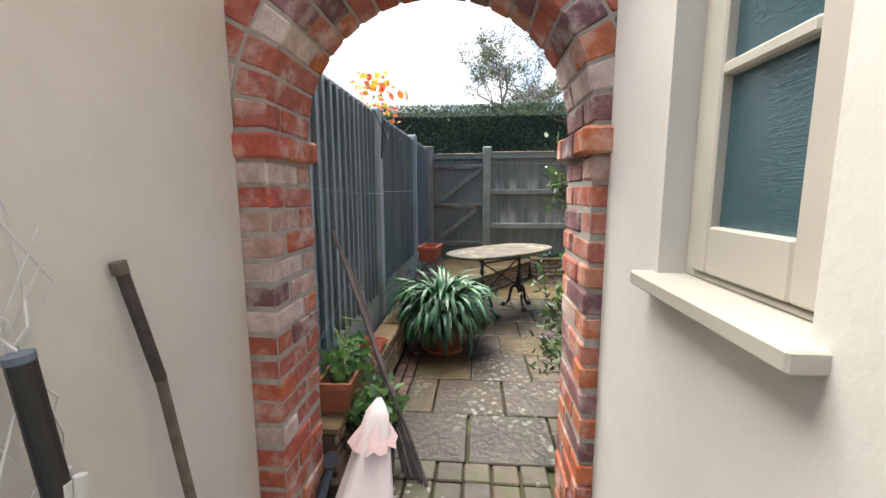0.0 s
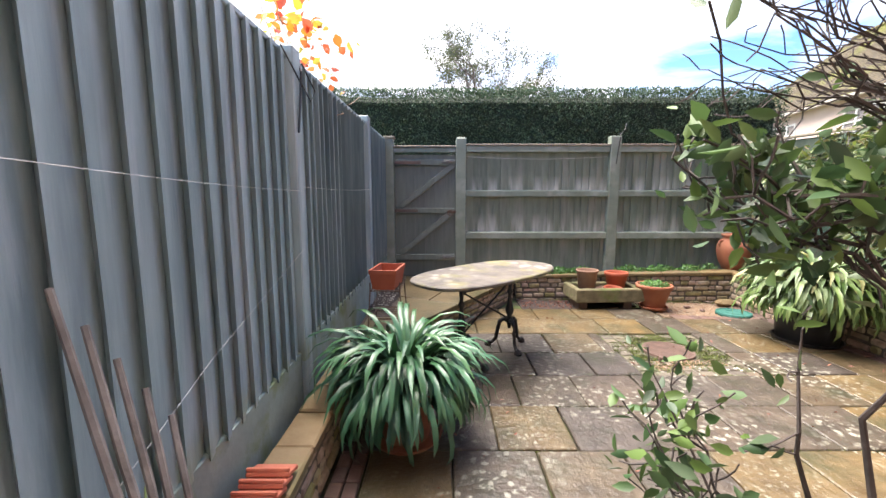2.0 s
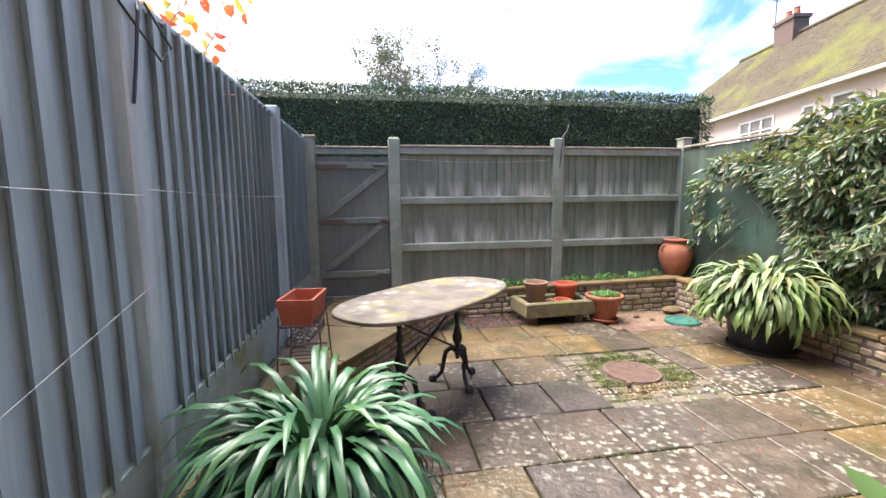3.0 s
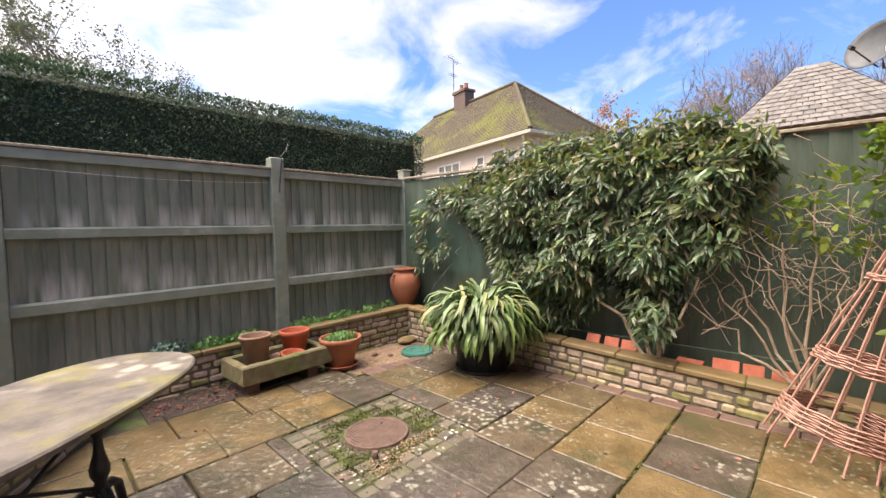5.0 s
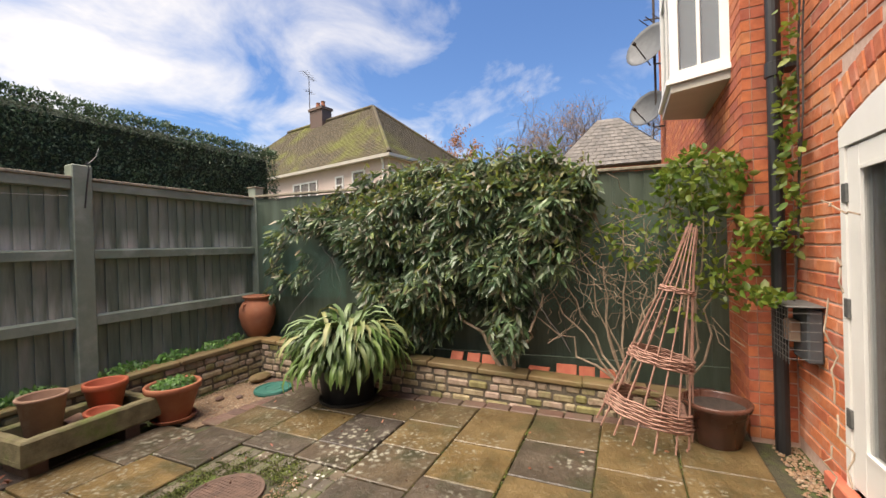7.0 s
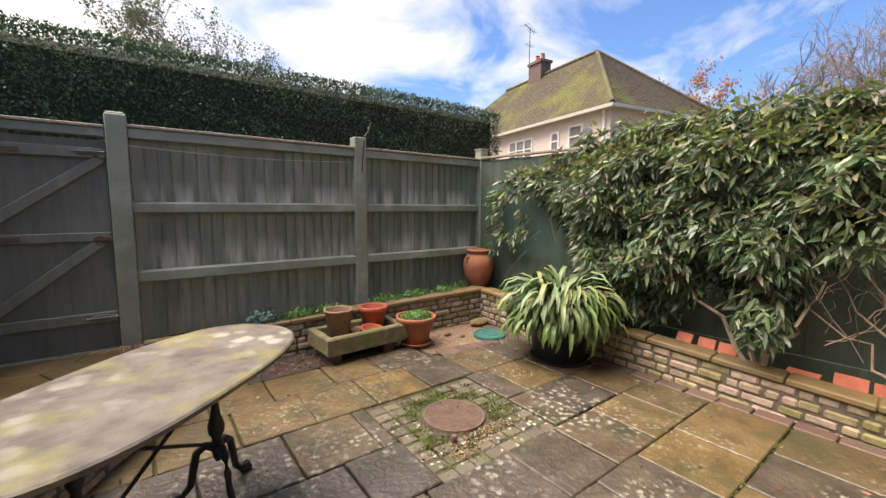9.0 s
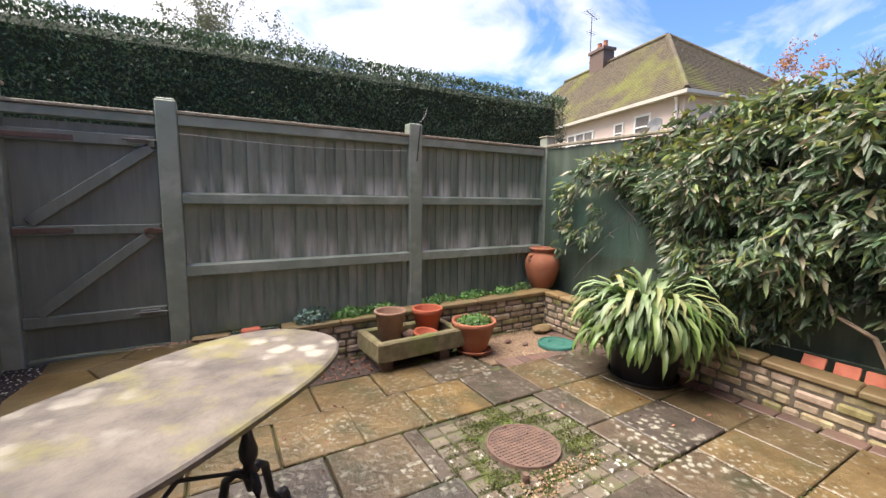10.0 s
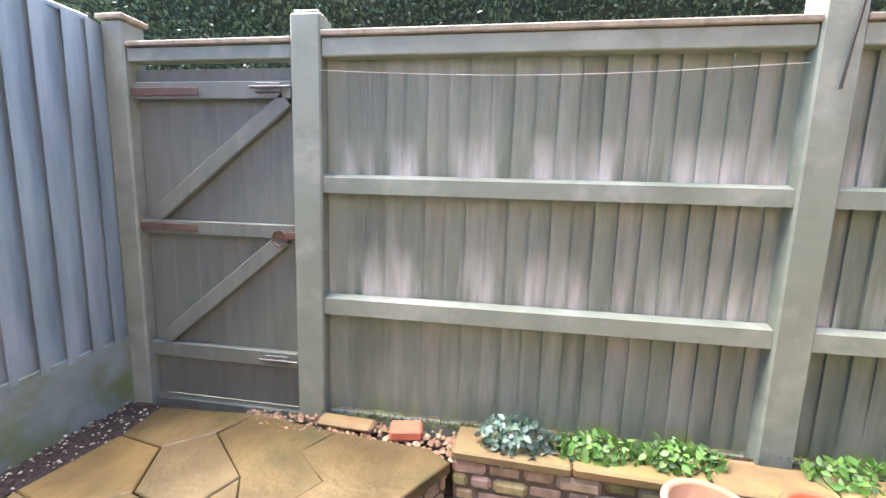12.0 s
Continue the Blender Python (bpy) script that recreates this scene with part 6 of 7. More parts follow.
# red tiles along the east bed
for i, (yy, tilt, ww) in enumerate(((3.02, 0.55, 0.12), (2.86, 0.5, 0.12), (2.72, 0.5, 0.12), (2.3, 0.1, 0.18), (2.06, 0.35, 0.16), (1.9, 0.3, 0.12), (1.74, 0.4, 0.13))):
    xw = wall_x(yy) + 0.19
    t_ = tagged(thing("edging_tile", (xw, yy, 0.142 + 0.0475 * (yy - 1.02)), 0.06 * (i % 3 - 1), ry=-(math.pi / 2 - tilt) if tilt > 0.2 else -0.2), label="square red clay tile set on edge behind the coping", category="tile", group="red tiles along the bed")
    part("tile_body", boxes(((0, -ww / 2, 0), (0.11, ww / 2, 0.018)), bevel=0.003), "tile", t_)
for i, (x, y_) in enumerate(((2.55, 5.42), (3.75, 5.32), (3.62, 5.36))):
    t_ = tagged(thing("broken_tile", (x, y_, 0.302), 0.5 * i, rx=0.25), label="broken orange tile lying in the raised bed", category="tile", group="broken tiles in the north bed")
    part("tile_body", boxes(((-0.09, -0.05, 0), (0.09, 0.05, 0.014)), bevel=0.003), "tile", t_)

# umbrella wrapped in cloth, cane, sticks by the archway
um = tagged(thing("folded_parasol", (0.20, 0.35, 0.0)), label="folded parasol wrapped in pale cloth with a pink frill", category="parasol")
bm = bmesh.new()
ringsu = []
for i in range(9):
    t = i / 8
    z = 0.08 + 0.40 * t
    cx, cy = 0.02 + 0.03 * t, 0.05 + 0.2 * t
    r = 0.13 * (1 - t) + 0.036 * t if t < 0.95 else 0.012
    ringsu.append([bm.verts.new((cx + r * (1 + 0.16 * math.sin(k * 5)) * math.cos(2 * math.pi * k / 20), cy + r * (1 + 0.16 * math.sin(k * 5)) * math.sin(2 * math.pi * k / 20), z)) for k in range(20)])
for a, b in zip(ringsu, ringsu[1:]):
    for i in range(20):
        bm.faces.new((a[i], a[(i + 1) % 20], b[(i + 1) % 20], b[i]))
bm.faces.new(ringsu[-1])
bm.faces.new(ringsu[0][::-1])
part("cloth", bm, "cloth", um, smooth=True)
bm = bmesh.new()
fr_ = []
for zz, rr in ((0.40, 0.042), (0.365, 0.07), (0.335, 0.092)):
    t = (zz - 0.08) / 0.4
    fr_.append([bm.verts.new((0.02 + 0.03 * t + rr * (1 + 0.14 * math.sin(k * 2.5)) * math.cos(2 * math.pi * k / 24), 0.05 + 0.2 * t + rr * (1 + 0.14 * math.sin(k * 2.5)) * math.sin(2 * math.pi * k / 24), zz + 0.012 * math.sin(k * 2.1))) for k in range(24)])
for a, b in zip(fr_, fr_[1:]):
    for i in range(24):
        bm.faces.new((a[i], a[(i + 1) % 24], b[(i + 1) % 24], b[i]))
part("frill", bm, "pinktrim", um, "dusky pink frilled edge", smooth=True)
part("pole", tube([(0.02, 0.0, 0.0), (0.045, 0.22, 0.42)], 0.012, 8), "white", um)

cane = tagged(thing("hose_lance", (0.01, 0.52, 0.0)), label="grey blue watering lance with a round rose head", category="watering lance")
part("shaft", tube([(0.0, -0.1, 0.0), (0.02, 0.0, 0.12), (0.035, 0.05, 0.2)], 0.016, 10), "blue_plastic", cane)
part("rose", tube([(0.035, 0.05, 0.2), (0.045, 0.02, 0.235)], 0.03, 16, taper=0.034), "black", cane)

stk = tagged(thing("brown_pole", (-0.02, -0.03, GZ)), label="brown wooden pole leaning against the cream wall", category="pole")
part("upper", tube([(-0.035, -0.12, 0.95), (-0.06, -0.165, 1.22)], 0.0125, 10), "darkstem", stk)
part("lower", tube([(0.0, -0.01, 0.0), (-0.035, -0.12, 0.95)], 0.0115, 10), "bark", stk)
part("knob", tube([(-0.059, -0.163, 1.2), (-0.061, -0.167, 1.226)], 0.0155, 10), "bark", stk)
tubeb = tagged(thing("black_tube", (0.06, -0.425, GZ)), label="thick black foam tube standing against the wall", category="tube")
part("tube_body", tube([(-0.02, 0.05, 0.0), (-0.085, -0.01, 1.125)], 0.019, 16), "black", tubeb)
part("tube_end", tube([(-0.085, -0.01, 1.118), (-0.0858, -0.0107, 1.13)], 0.0205, 16), "blue_plastic", tubeb, "cut end of the tube")
cbl = tagged(thing("wire_bundle", (-0.02, -0.43, GZ)), label="tangled bundle of pale wire hanging against the wall", category="wire")
rw = random.Random(31)
for k in range(12):
    z0 = 1.3 + rw.uniform(-0.1, 0.16)
    pts = [(rw.uniform(-0.06, 0.0), 0.02 + 0.12 * math.sin(q * 0.6 + k) * rw.uniform(0.4, 1) - 0.05, z0 - 0.09 * q + 0.02 * math.sin(q * 2 + k)) for q in range(9)]
    part("strand", tube(pts, 0.0026, 4), "wire", cbl)
for k in range(7):
    part("coil", tube([(-0.02 + 0.008 * k, 0.02 + 0.02 * math.sin(k + q), 0.0 + 0.13 * q) for q in range(8)], 0.01, 6), "wire", cbl)

# stakes leaning against the fence
stn = tagged(thing("garden_stakes", (0.05, 0.98, 0.0)), label="bundle of old wooden stakes leaning against the fence", category="stakes")
for k in range(5):
    part("stake", tube(wavy((0.38 - 0.03 * k, -0.26 + 0.02 * k, 0.0), (-0.1 + 0.022 * k, -0.03 + 0.03 * k, 1.15 - 0.07 * k), 5, 0.01, rw), 0.011, 6, taper=0.006), "stakewood", stn)

# line wires on the fence
for y0, y1, z0, z1 in ((0.7, 2.36, 1.37, 1.32), (2.38, 4.3, 1.34, 1.36)):
    wl_ = tagged(thing("line_wire", (FX + 0.037, 0, 0)), label="pale wire stretched along the fence", category="wire", group="wires along the west fence")
    part("wire_strand", tube([(0, y0 + (y1 - y0) * q / 8, z0 + (z1 - z0) * q / 8 - 0.012 * math.sin(math.pi * q / 8)) for q in range(9)], 0.0011, 4), "wire", wl_)
wl_ = tagged(thing("line_wire", (FX + 0.037, 0, 0)), label="pale wire stretched along the fence", category="wire", group="wires along the west fence")
part("wire_strand", tube([(0, 0.8, 0.55), (0, 1.5, 0.8), (0, 2.36, 1.03)], 0.0011, 4), "wire", wl_)
wl_ = tagged(thing("line_wire", (0, BY - 0.01, 0)), label="thin wire sagging along the north fence", category="wire")
part("wire_strand", tube([(0.87 + 1.8 * q / 8, 0, 1.79 - 0.03 * math.sin(math.pi * q / 8)) for q in range(9)], 0.0014, 4), "wire", wl_)
# loose cables over the posts
cb = tagged(thing("post_cable", (2.775, BY - 0.012, 0)), label="dark cable looped over a fence post", category="cable")
part("cable_run", tube([(0.03, 0.1, 2.05), (0.035, 0.02, 2.08), (0.03, -0.004, 2.02), (0.01, -0.004, 1.85), (-0.005, -0.004, 1.7)], 0.006, 6), "black", cb)
part("cable_tail", tube([(0.03, 0.0, 2.06), (0.09, 0.02, 2.13), (0.13, 0.05, 2.22)], 0.003, 5), "black", cb)
cb = tagged(thing("post_cable", (FX + 0.045, 2.3, 0)), label="dark cable hanging from the top of the fence", category="cable")
part("cable_run", tube([(-0.03, 0.15, 1.99), (0, 0.1, 1.9), (0.0, 0.06, 1.72), (0, 0.03, 1.6)], 0.006, 6), "black", cb)
part("cable_run", tube([(-0.03, 0.2, 1.97), (0.01, 0.28, 1.85), (0.01, 0.2, 1.78), (-0.02, -0.1, 1.96)], 0.004, 6), "black", cb)

# wicker obelisk
ob_ = tagged(thing("wicker_obelisk", (4.02, 1.52, 0.0), 0, rx=0.24, ry=0.08), label="tall woven wicker plant support leaning beside the bed", category="plant support")
OH = 1.34
rwk = random.Random(77)
for k in range(15):
    a = 2 * math.pi * k / 15
    pts = []
    for q in range(8):
        t = q / 7
        r = 0.265 * (1 - t) + 0.03
        pts.append((r * math.cos(a) + rwk.uniform(-0.004, 0.004), r * math.sin(a) + rwk.uniform(-0.004, 0.004), OH * t + (rwk.uniform(0, 0.12) if q == 7 else 0)))
    part("rod", tube(pts, 0.0065, 5, taper=0.004), "wicker", ob_)
for z0, nb in ((0.14, 9), (0.5, 6), (0.98, 3)):
    for j in range(nb):
        z = z0 + j * 0.0125
        r = 0.265 * (1 - z / OH) + 0.032
        pts = [((r + 0.007 * math.cos(7.5 * 2 * math.pi * q / 60 + j * math.pi)) * math.cos(2 * math.pi * q / 60), (r + 0.007 * math.cos(7.5 * 2 * math.pi * q / 60 + j * math.pi)) * math.sin(2 * math.pi * q / 60), z + 0.003 * math.sin(q)) for q in range(61)]
        part("weaver", tube(pts, 0.0062, 4), "wicker", ob_)


# plants
def blob(r, c, s, n):
    p = r.normal(0, 1, (n, 3))
    p /= np.linalg.norm(p, axis=1, keepdims=True)
    return p * (r.uniform(0.55, 1, (n, 1)) ** 0.5) * np.array(s) + np.array(c)


def stems(bm, base, ends, rng, r0=0.012, amp=0.06, seg=5):
    for e_ in ends:
        tube(wavy(base, e_, 7, amp, rng), r0, seg, bm, taper=r0 * 0.35)
    return bm


def sprays(name, nodes, size, aspect, mat, parent, r, per=4, label=""):
    """Leaves in drooping bunches of a few round each node."""
    P, D = [], []
    for q in nodes:
        ax = r.uniform(-0.9, 0.9)
        out = np.array([-0.75, ax * 1.2, r.uniform(-0.5, 0.6)])
        for j in range(per):
            t = (j + 0.5) / per - 0.5
            P.append(q + out * 0.035 * j / per + r.normal(0, 0.006, 3))
            D.append(out + np.array([t * ax * -1.4, t * 2.2, -0.6 + r.normal(0, 0.4)]))
    return leaves(name, P, D, size, aspect, mat, parent, 12, label, kind="stuff", droop=0.22)


rc = np.random.RandomState(11)
cm = tagged(thing("evergreen_climber", (0, 0, 0)), label="dense evergreen climber with long drooping glossy leaves on the fence", category="climber")
SHAPE = [(4.68, 1.7), (4.2, 1.88), (3.7, 1.93), (2.9, 2.02), (2.2, 2.0), (1.88, 1.9), (1.78, 1.65), (1.95, 1.35), (2.2, 1.05), (2.35, 0.62), (2.6, 0.45), (2.78, 0.78), (3.1, 0.5), (3.4, 0.32), (3.85, 0.42), (4.0, 0.9), (4.2, 1.25), (4.5, 1.45)]


def in_shape(y, z):
    inside = False
    for (y1, z1), (y2, z2) in zip(SHAPE, SHAPE[1:] + SHAPE[:1]):
        if (z1 > z) != (z2 > z) and y < (y2 - y1) * (z - z1) / (z2 - z1) + y1:
            inside = not inside
    return inside


def edge_far(y, z):
    best = 9.0
    for (y1, z1), (y2, z2) in zip(SHAPE, SHAPE[1:] + SHAPE[:1]):
        d = np.array([y2 - y1, z2 - z1])
        t = max(0.0, min(1.0, ((y - y1) * d[0] + (z - z1) * d[1]) / (d @ d)))
        best = min(best, math.hypot(y - y1 - t * d[0], z - z1 - t * d[1]))
    return best


outer, inner = [], []
while len(outer) < 2900:
    y_, z = rc.uniform(1.75, 4.75), rc.uniform(0.3, 2.03)
    if not in_shape(y_, z):
        continue
    lump = 0.5 + 0.5 * noise.noise(Vector((y_ * 2.3, z * 3.1, 4.0)))
    if lump < 0.3 and rc.uniform() < 0.75:
        inner.append(np.array([4.36, y_, z]))
        continue
    thick = (0.12 + 0.42 * lump) * min(1.0, edge_far(y_, z) / 0.22) * (0.75 + 0.25 * (z > 0.8))
    outer.append(np.array([4.42 - 0.015 * (4.5 - y_) * -1 - thick * rc.uniform(0.6, 1.0), y_, z]))
# back layer in the darkened leaf colour, so gaps read as shade
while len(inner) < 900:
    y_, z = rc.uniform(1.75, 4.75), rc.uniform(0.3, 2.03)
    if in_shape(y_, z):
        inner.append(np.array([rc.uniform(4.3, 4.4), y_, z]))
for c, sz, n in (((4.3, 4.7, 1.6), (0.08, 0.3, 0.16), 60), ((4.34, 5.12, 1.3), (0.06, 0.16, 0.28), 46), ((4.34, 4.9, 1.02), (0.06, 0.22, 0.1), 22), ((4.34, 4.75, 1.2), (0.06, 0.15, 0.15), 12), ((4.34, 5.2, 0.8), (0.05, 0.1, 0.15), 8),
                 ((4.2, 2.5, 0.62), (0.12, 0.15, 0.2), 45), ((4.2, 2.1, 1.25), (0.12, 0.15, 0.22), 45), ((4.36, 3.0, 1.99), (0.12, 1.05, 0.07), 190), ((4.3, 1.86, 1.8), (0.1, 0.12, 0.12), 24)):
    outer += list(blob(rc, c, sz, n))
young = [q + np.array([-0.03, 0, 0.04]) for q in outer if q[2] > 1.62 and rc.uniform() < 0.5 or rc.uniform() < 0.06]
sprays("foliage", outer, 0.098, 0.29, "clematis", cm, rc)
sprays("inner_foliage", inner, 0.1, 0.32, "clematis_shaded", cm, rc, 4)
young = np.array(young)
leaves("young_foliage", np.repeat(young, 3, axis=0) + rc.normal(0, 0.03, (len(young) * 3, 3)), rc.normal(0, 1, (len(young) * 3, 3)) + np.array([-0.6, 0, 0.0]), 0.072, 0.36, "clematis_top", cm, 21, kind="stuff")
bm = bmesh.new()
rs_ = random.Random(5)
stems(bm, (4.36, 2.52, 0.14), [(4.3, 2.75, 1.2), (4.25, 2.35, 1.3), (4.3, 3.3, 1.5), (4.28, 2.2, 0.9)], rs_, 0.018, 0.07)
part("stem", bm, "stem", cm)
bm = bmesh.new()
for k in range(70):
    y0, z0 = rs_.uniform(2.0, 5.1), rs_.uniform(0.9, 1.9)
    tube(wavy((4.3, y0, z0), (4.25 + rs_.uniform(-0.25, 0.1), y0 + rs_.uniform(-0.35, 0.35), z0 - rs_.uniform(-0.1, 0.5)), 4, 0.03, rs_), 0.003, 3, bm)
tagged(part("twig", bm, "darkstem", cm), kind="stuff")

cl2 = tagged(thing("golden_climber", (0, 0, 0)), label="tangle of bare stems with yellow green leaves against the dark fence", category="climber")
pts = [blob(rc, c, s, n) for c, s, n in (
    ((4.3, 1.1, 1.72), (0.25, 0.3, 0.2), 620), ((4.35, 1.45, 1.35), (0.2, 0.3, 0.3), 190), ((4.25, 1.0, 1.3), (0.22, 0.28, 0.35), 260), ((4.45, 1.85, 1.4), (0.1, 0.2, 0.35), 80),
    ((4.1, 0.95, 1.0), (0.25, 0.15, 0.16), 70), ((4.2, 1.25, 0.85), (0.15, 0.15, 0.2), 30))]
P = np.concatenate(pts)
leaves("foliage", P, rc.normal(0, 1, (len(P), 3)) + np.array([-0.5, 0, -0.3]), 0.062, 0.62, "vine", cl2, 13, kind="stuff")
for base, ends in (((4.4, 1.62, 0.14), [(4.45, 2.2, 0.95), (4.42, 1.95, 1.3), (4.4, 1.6, 1.45), (4.35, 1.35, 1.2), (4.4, 1.75, 0.9), (4.3, 1.75, 1.15), (4.38, 2.1, 1.1), (4.3, 1.45, 0.95), (4.36, 2.35, 0.75)]),
((4.42, 1.2, 0.14), [(4.25, 1.1, 1.5), (4.3, 1.3, 1.7), (4.2, 0.95, 1.3)])):
    for tip_ in ends:
        part("stem", tube(wavy(base, tip_, 7, 0.055, rs_), 0.011, 5, taper=0.004), "stem", cl2)
bm = bmesh.new()
for k in range(150):
    y0, z0 = rs_.uniform(1.0, 2.25), rs_.uniform(0.6, 1.6)
    tube(wavy((4.42, y0, z0), (4.4 + rs_.uniform(-0.2, 0.05), y0 + rs_.uniform(-0.3, 0.3), z0 + rs_.uniform(-0.3, 0.3)), 4, 0.04, rs_), 0.0028, 3, bm)
tagged(part("twig", bm, "stem", cl2), kind="stuff")

# netting on the east fence
def net(loc, width, height, lean, step=0.05):
    root = tagged(thing("plant_netting", loc, lean), label="thin green diamond netting hung on the fence", category="netting", group="netting on the east fence")
    bm = bmesh.new()
    for k in range(-int(height / step), int(width / step) + 1):
        a0, b0 = max(0, k * step), min(width, k * step + height)
        if b0 > a0:
            tube([(0, a0, a0 - k * step), (0.0, b0, b0 - k * step)], 0.0014, 3, bm)
            tube([(0.003, a0, height - (a0 - k * step)), (0.003, b0, height - (b0 - k * step))], 0.0014, 3, bm)
    part("mesh", bm, "netting", root)


net((4.5, 1.3, 0.75), 1.0, 0.75, 0.067)
net((4.395, 4.25, 0.8), 1.1, 0.8, 0.067, 0.035)

# climber beside the door and pipe
cl3 = tagged(thing("wall_climber", (0, 0, 0)), label="sparse leafy climber growing up the brick wall beside the pipe", category="climber")
pts = [blob(rc, (3.93 - 0.03 * math.sin(k), 0.72, 1.3 + 0.16 * k), (0.09, 0.06, 0.12), 34 if k < 6 else 16) for k in range(9)]
pts.append(blob(rc, (4.03, 0.86, 1.32), (0.14, 0.1, 0.1), 90))
pts.append(blob(rc, (3.86, 0.86, 0.97), (0.2, 0.08, 0.05), 90))
P = np.concatenate(pts)
leaves("foliage", P, rc.normal(0, 1, (len(P), 3)) + np.array([-0.3, 0.5, -0.3]), 0.055, 0.6, "vine", cl3, 14, kind="stuff")
bm = bmesh.new()
tube([(4.0, 0.7, 0.9), (3.97, 0.68, 1.3), (3.93, 0.68, 1.8), (3.95, 0.67, 2.3), (3.9, 0.66, 2.9)], 0.006, 5, bm)
tube([(3.96, 0.68, 1.5), (3.86, 0.68, 2.0), (3.88, 0.67, 2.4), (3.8, 0.66, 3.1)], 0.005, 5, bm)
part("stem", bm, "darkstem", cl3)
tw = tagged(thing("door_twigs", (0, 0, 0)), label="bare pale twigs hanging in front of the glazed door", category="climber")
bm = bmesh.new()
for a, b in (((3.55, 0.72, 1.47), (3.15, 0.74, 1.38)), ((3.5, 0.72, 1.0), (3.35, 0.76, 0.55)), ((3.35, 0.75, 0.5), (3.1, 0.8, 0.3)), ((3.5, 0.72, 0.3), (3.3, 0.8, 0.05)), ((3.4, 0.72, 1.2), (3.3, 0.74, 1.05))):
    tube(wavy(a, b, 6, 0.03, rs_), 0.004, 5, bm)
part("twig", bm, "stem", tw)

# shrub in a dark pot beside the archway
sp = pot("shrub_pot", (1.30, 1.04, 0), 0.15, 0.30, "black", "round dark pot of a leafy shrub beside the archway", soil=0.03, base=0.8, rim=0.02)
shb = tagged(thing("potted_shrub", (1.30, 1.04, 0.27)), label="open branching shrub with glossy green leaves in a dark pot", category="shrub")
bm = bmesh.new()
rsh = random.Random(15)
tips = []


def arm(start, end, r0, twigs, spread, leafy=True):
    """A crooked branch that carries short side twigs with leaves near their ends."""
    pth = wavy(start, end, 8, 0.03, rsh)
    tube(pth, r0, 5, bm, taper=0.0022)
    for q in pth[3:]:
        for _ in range(twigs):
            e2 = q + Vector((rsh.gauss(-0.02, spread), rsh.gauss(0, spread * 0.7), rsh.gauss(0.02, spread)))
            if e2.x < -0.36 or math.hypot(e2.x + 0.52, e2.y - 0.05) < 0.2:
                continue
            tube(wavy(q, e2, 3, 0.012, rsh), 0.002, 4, bm)
            if leafy:
                tips.extend((e2, q.lerp(e2, 0.7)))


arm((0.0, 0.0, 0.0), (0.1, -0.05, 0.95), 0.012, 0, 0.05)
arm((0.02, 0.01, 0.0), (0.02, 0.1, 0.75), 0.01, 1, 0.05)
for k in range(7):
    z1 = rsh.uniform(0.98, 1.16)
    arm((0.1 + rsh.uniform(-0.02, 0.05), -0.05, 0.8 + 0.03 * k), (-0.3 + 0.04 * (k % 3), rsh.uniform(-0.14, 0.1), z1), 0.006, 2, 0.05)
for k in range(4):
    arm((0.1, -0.04, 0.85), (0.02 + 0.08 * k, rsh.uniform(-0.1, 0.12), rsh.uniform(1.0, 1.25)), 0.005, 2, 0.05)
for k in range(9):
    a = rsh.uniform(1.9, 4.4)
    arm((0, 0, 0.02), (0.3 * math.cos(a), 0.24 * math.sin(a), rsh.uniform(0.22, 0.6)), 0.005, 2, 0.045)
part("branch", bm, "darkstem", shb)
idx = rc.randint(0, len(tips), 900)
P = np.array([tips[i] for i in idx]) + rc.normal(0, 0.02, (900, 3))
leaves("foliage", P, rc.normal(0, 1, (len(P), 3)) + np.array([-0.3, 0, 0.3]), 0.05, 0.46, "shrub", shb, 16, kind="stuff")
bs = tagged(thing("bare_shrub", (1.42, 1.03, 1.35)), label="bare dark winter twigs above the potted shrub", category="shrub")
bm = bmesh.new()
for k in range(24):
    e_ = Vector((rsh.uniform(-0.42, -0.1), rsh.uniform(-0.12, 0.12), rsh.uniform(0.12, 0.34)))
    pth = wavy((0.05, 0, 0.1 * rsh.random()), e_, 6, 0.03, rsh)
    tube(pth, 0.0035, 4, bm, taper=0.0014)
    for q in pth[2:]:
        tube(wavy(q, q + Vector((rsh.gauss(-0.03, 0.05), rsh.gauss(0, 0.04), rsh.gauss(0.02, 0.04))), 3, 0.01, rsh), 0.0014, 3, bm)
part("twig", bm, "darkstem", bs)
part("main_stem", tube([(0.05, 0, 0.05), (0.0, -0.03, -0.5), (-0.1, -0.02, -1.08)], 0.009, 5), "darkstem", bs)


def herb(name, loc, s, n, size, mat, label, seed, aspect=0.7, flat=0.25):
    h = tagged(thing(name, loc), label=label, category="plant")
    n = int(n * 1.5)
    r = np.random.RandomState(seed)
    P = blob(r, (0, 0, s[2] * 0.4), s, n)
    P[:, 2] = np.abs(P[:, 2])
    D = r.normal(0, 1, (n, 3)) + np.array([0, 0, 0.5])
    leaves("foliage", P, D, size, aspect, mat, h, seed, kind="stuff")
    bm = bmesh.new()
    for k in range(10):
        q = P[k * (n // 10)]
        tube([(q[0] * 0.2, q[1] * 0.2, -0.01), tuple(q)], 0.0025, 4, bm)
    part("stalks", bm, "darkstem", h)
    return h


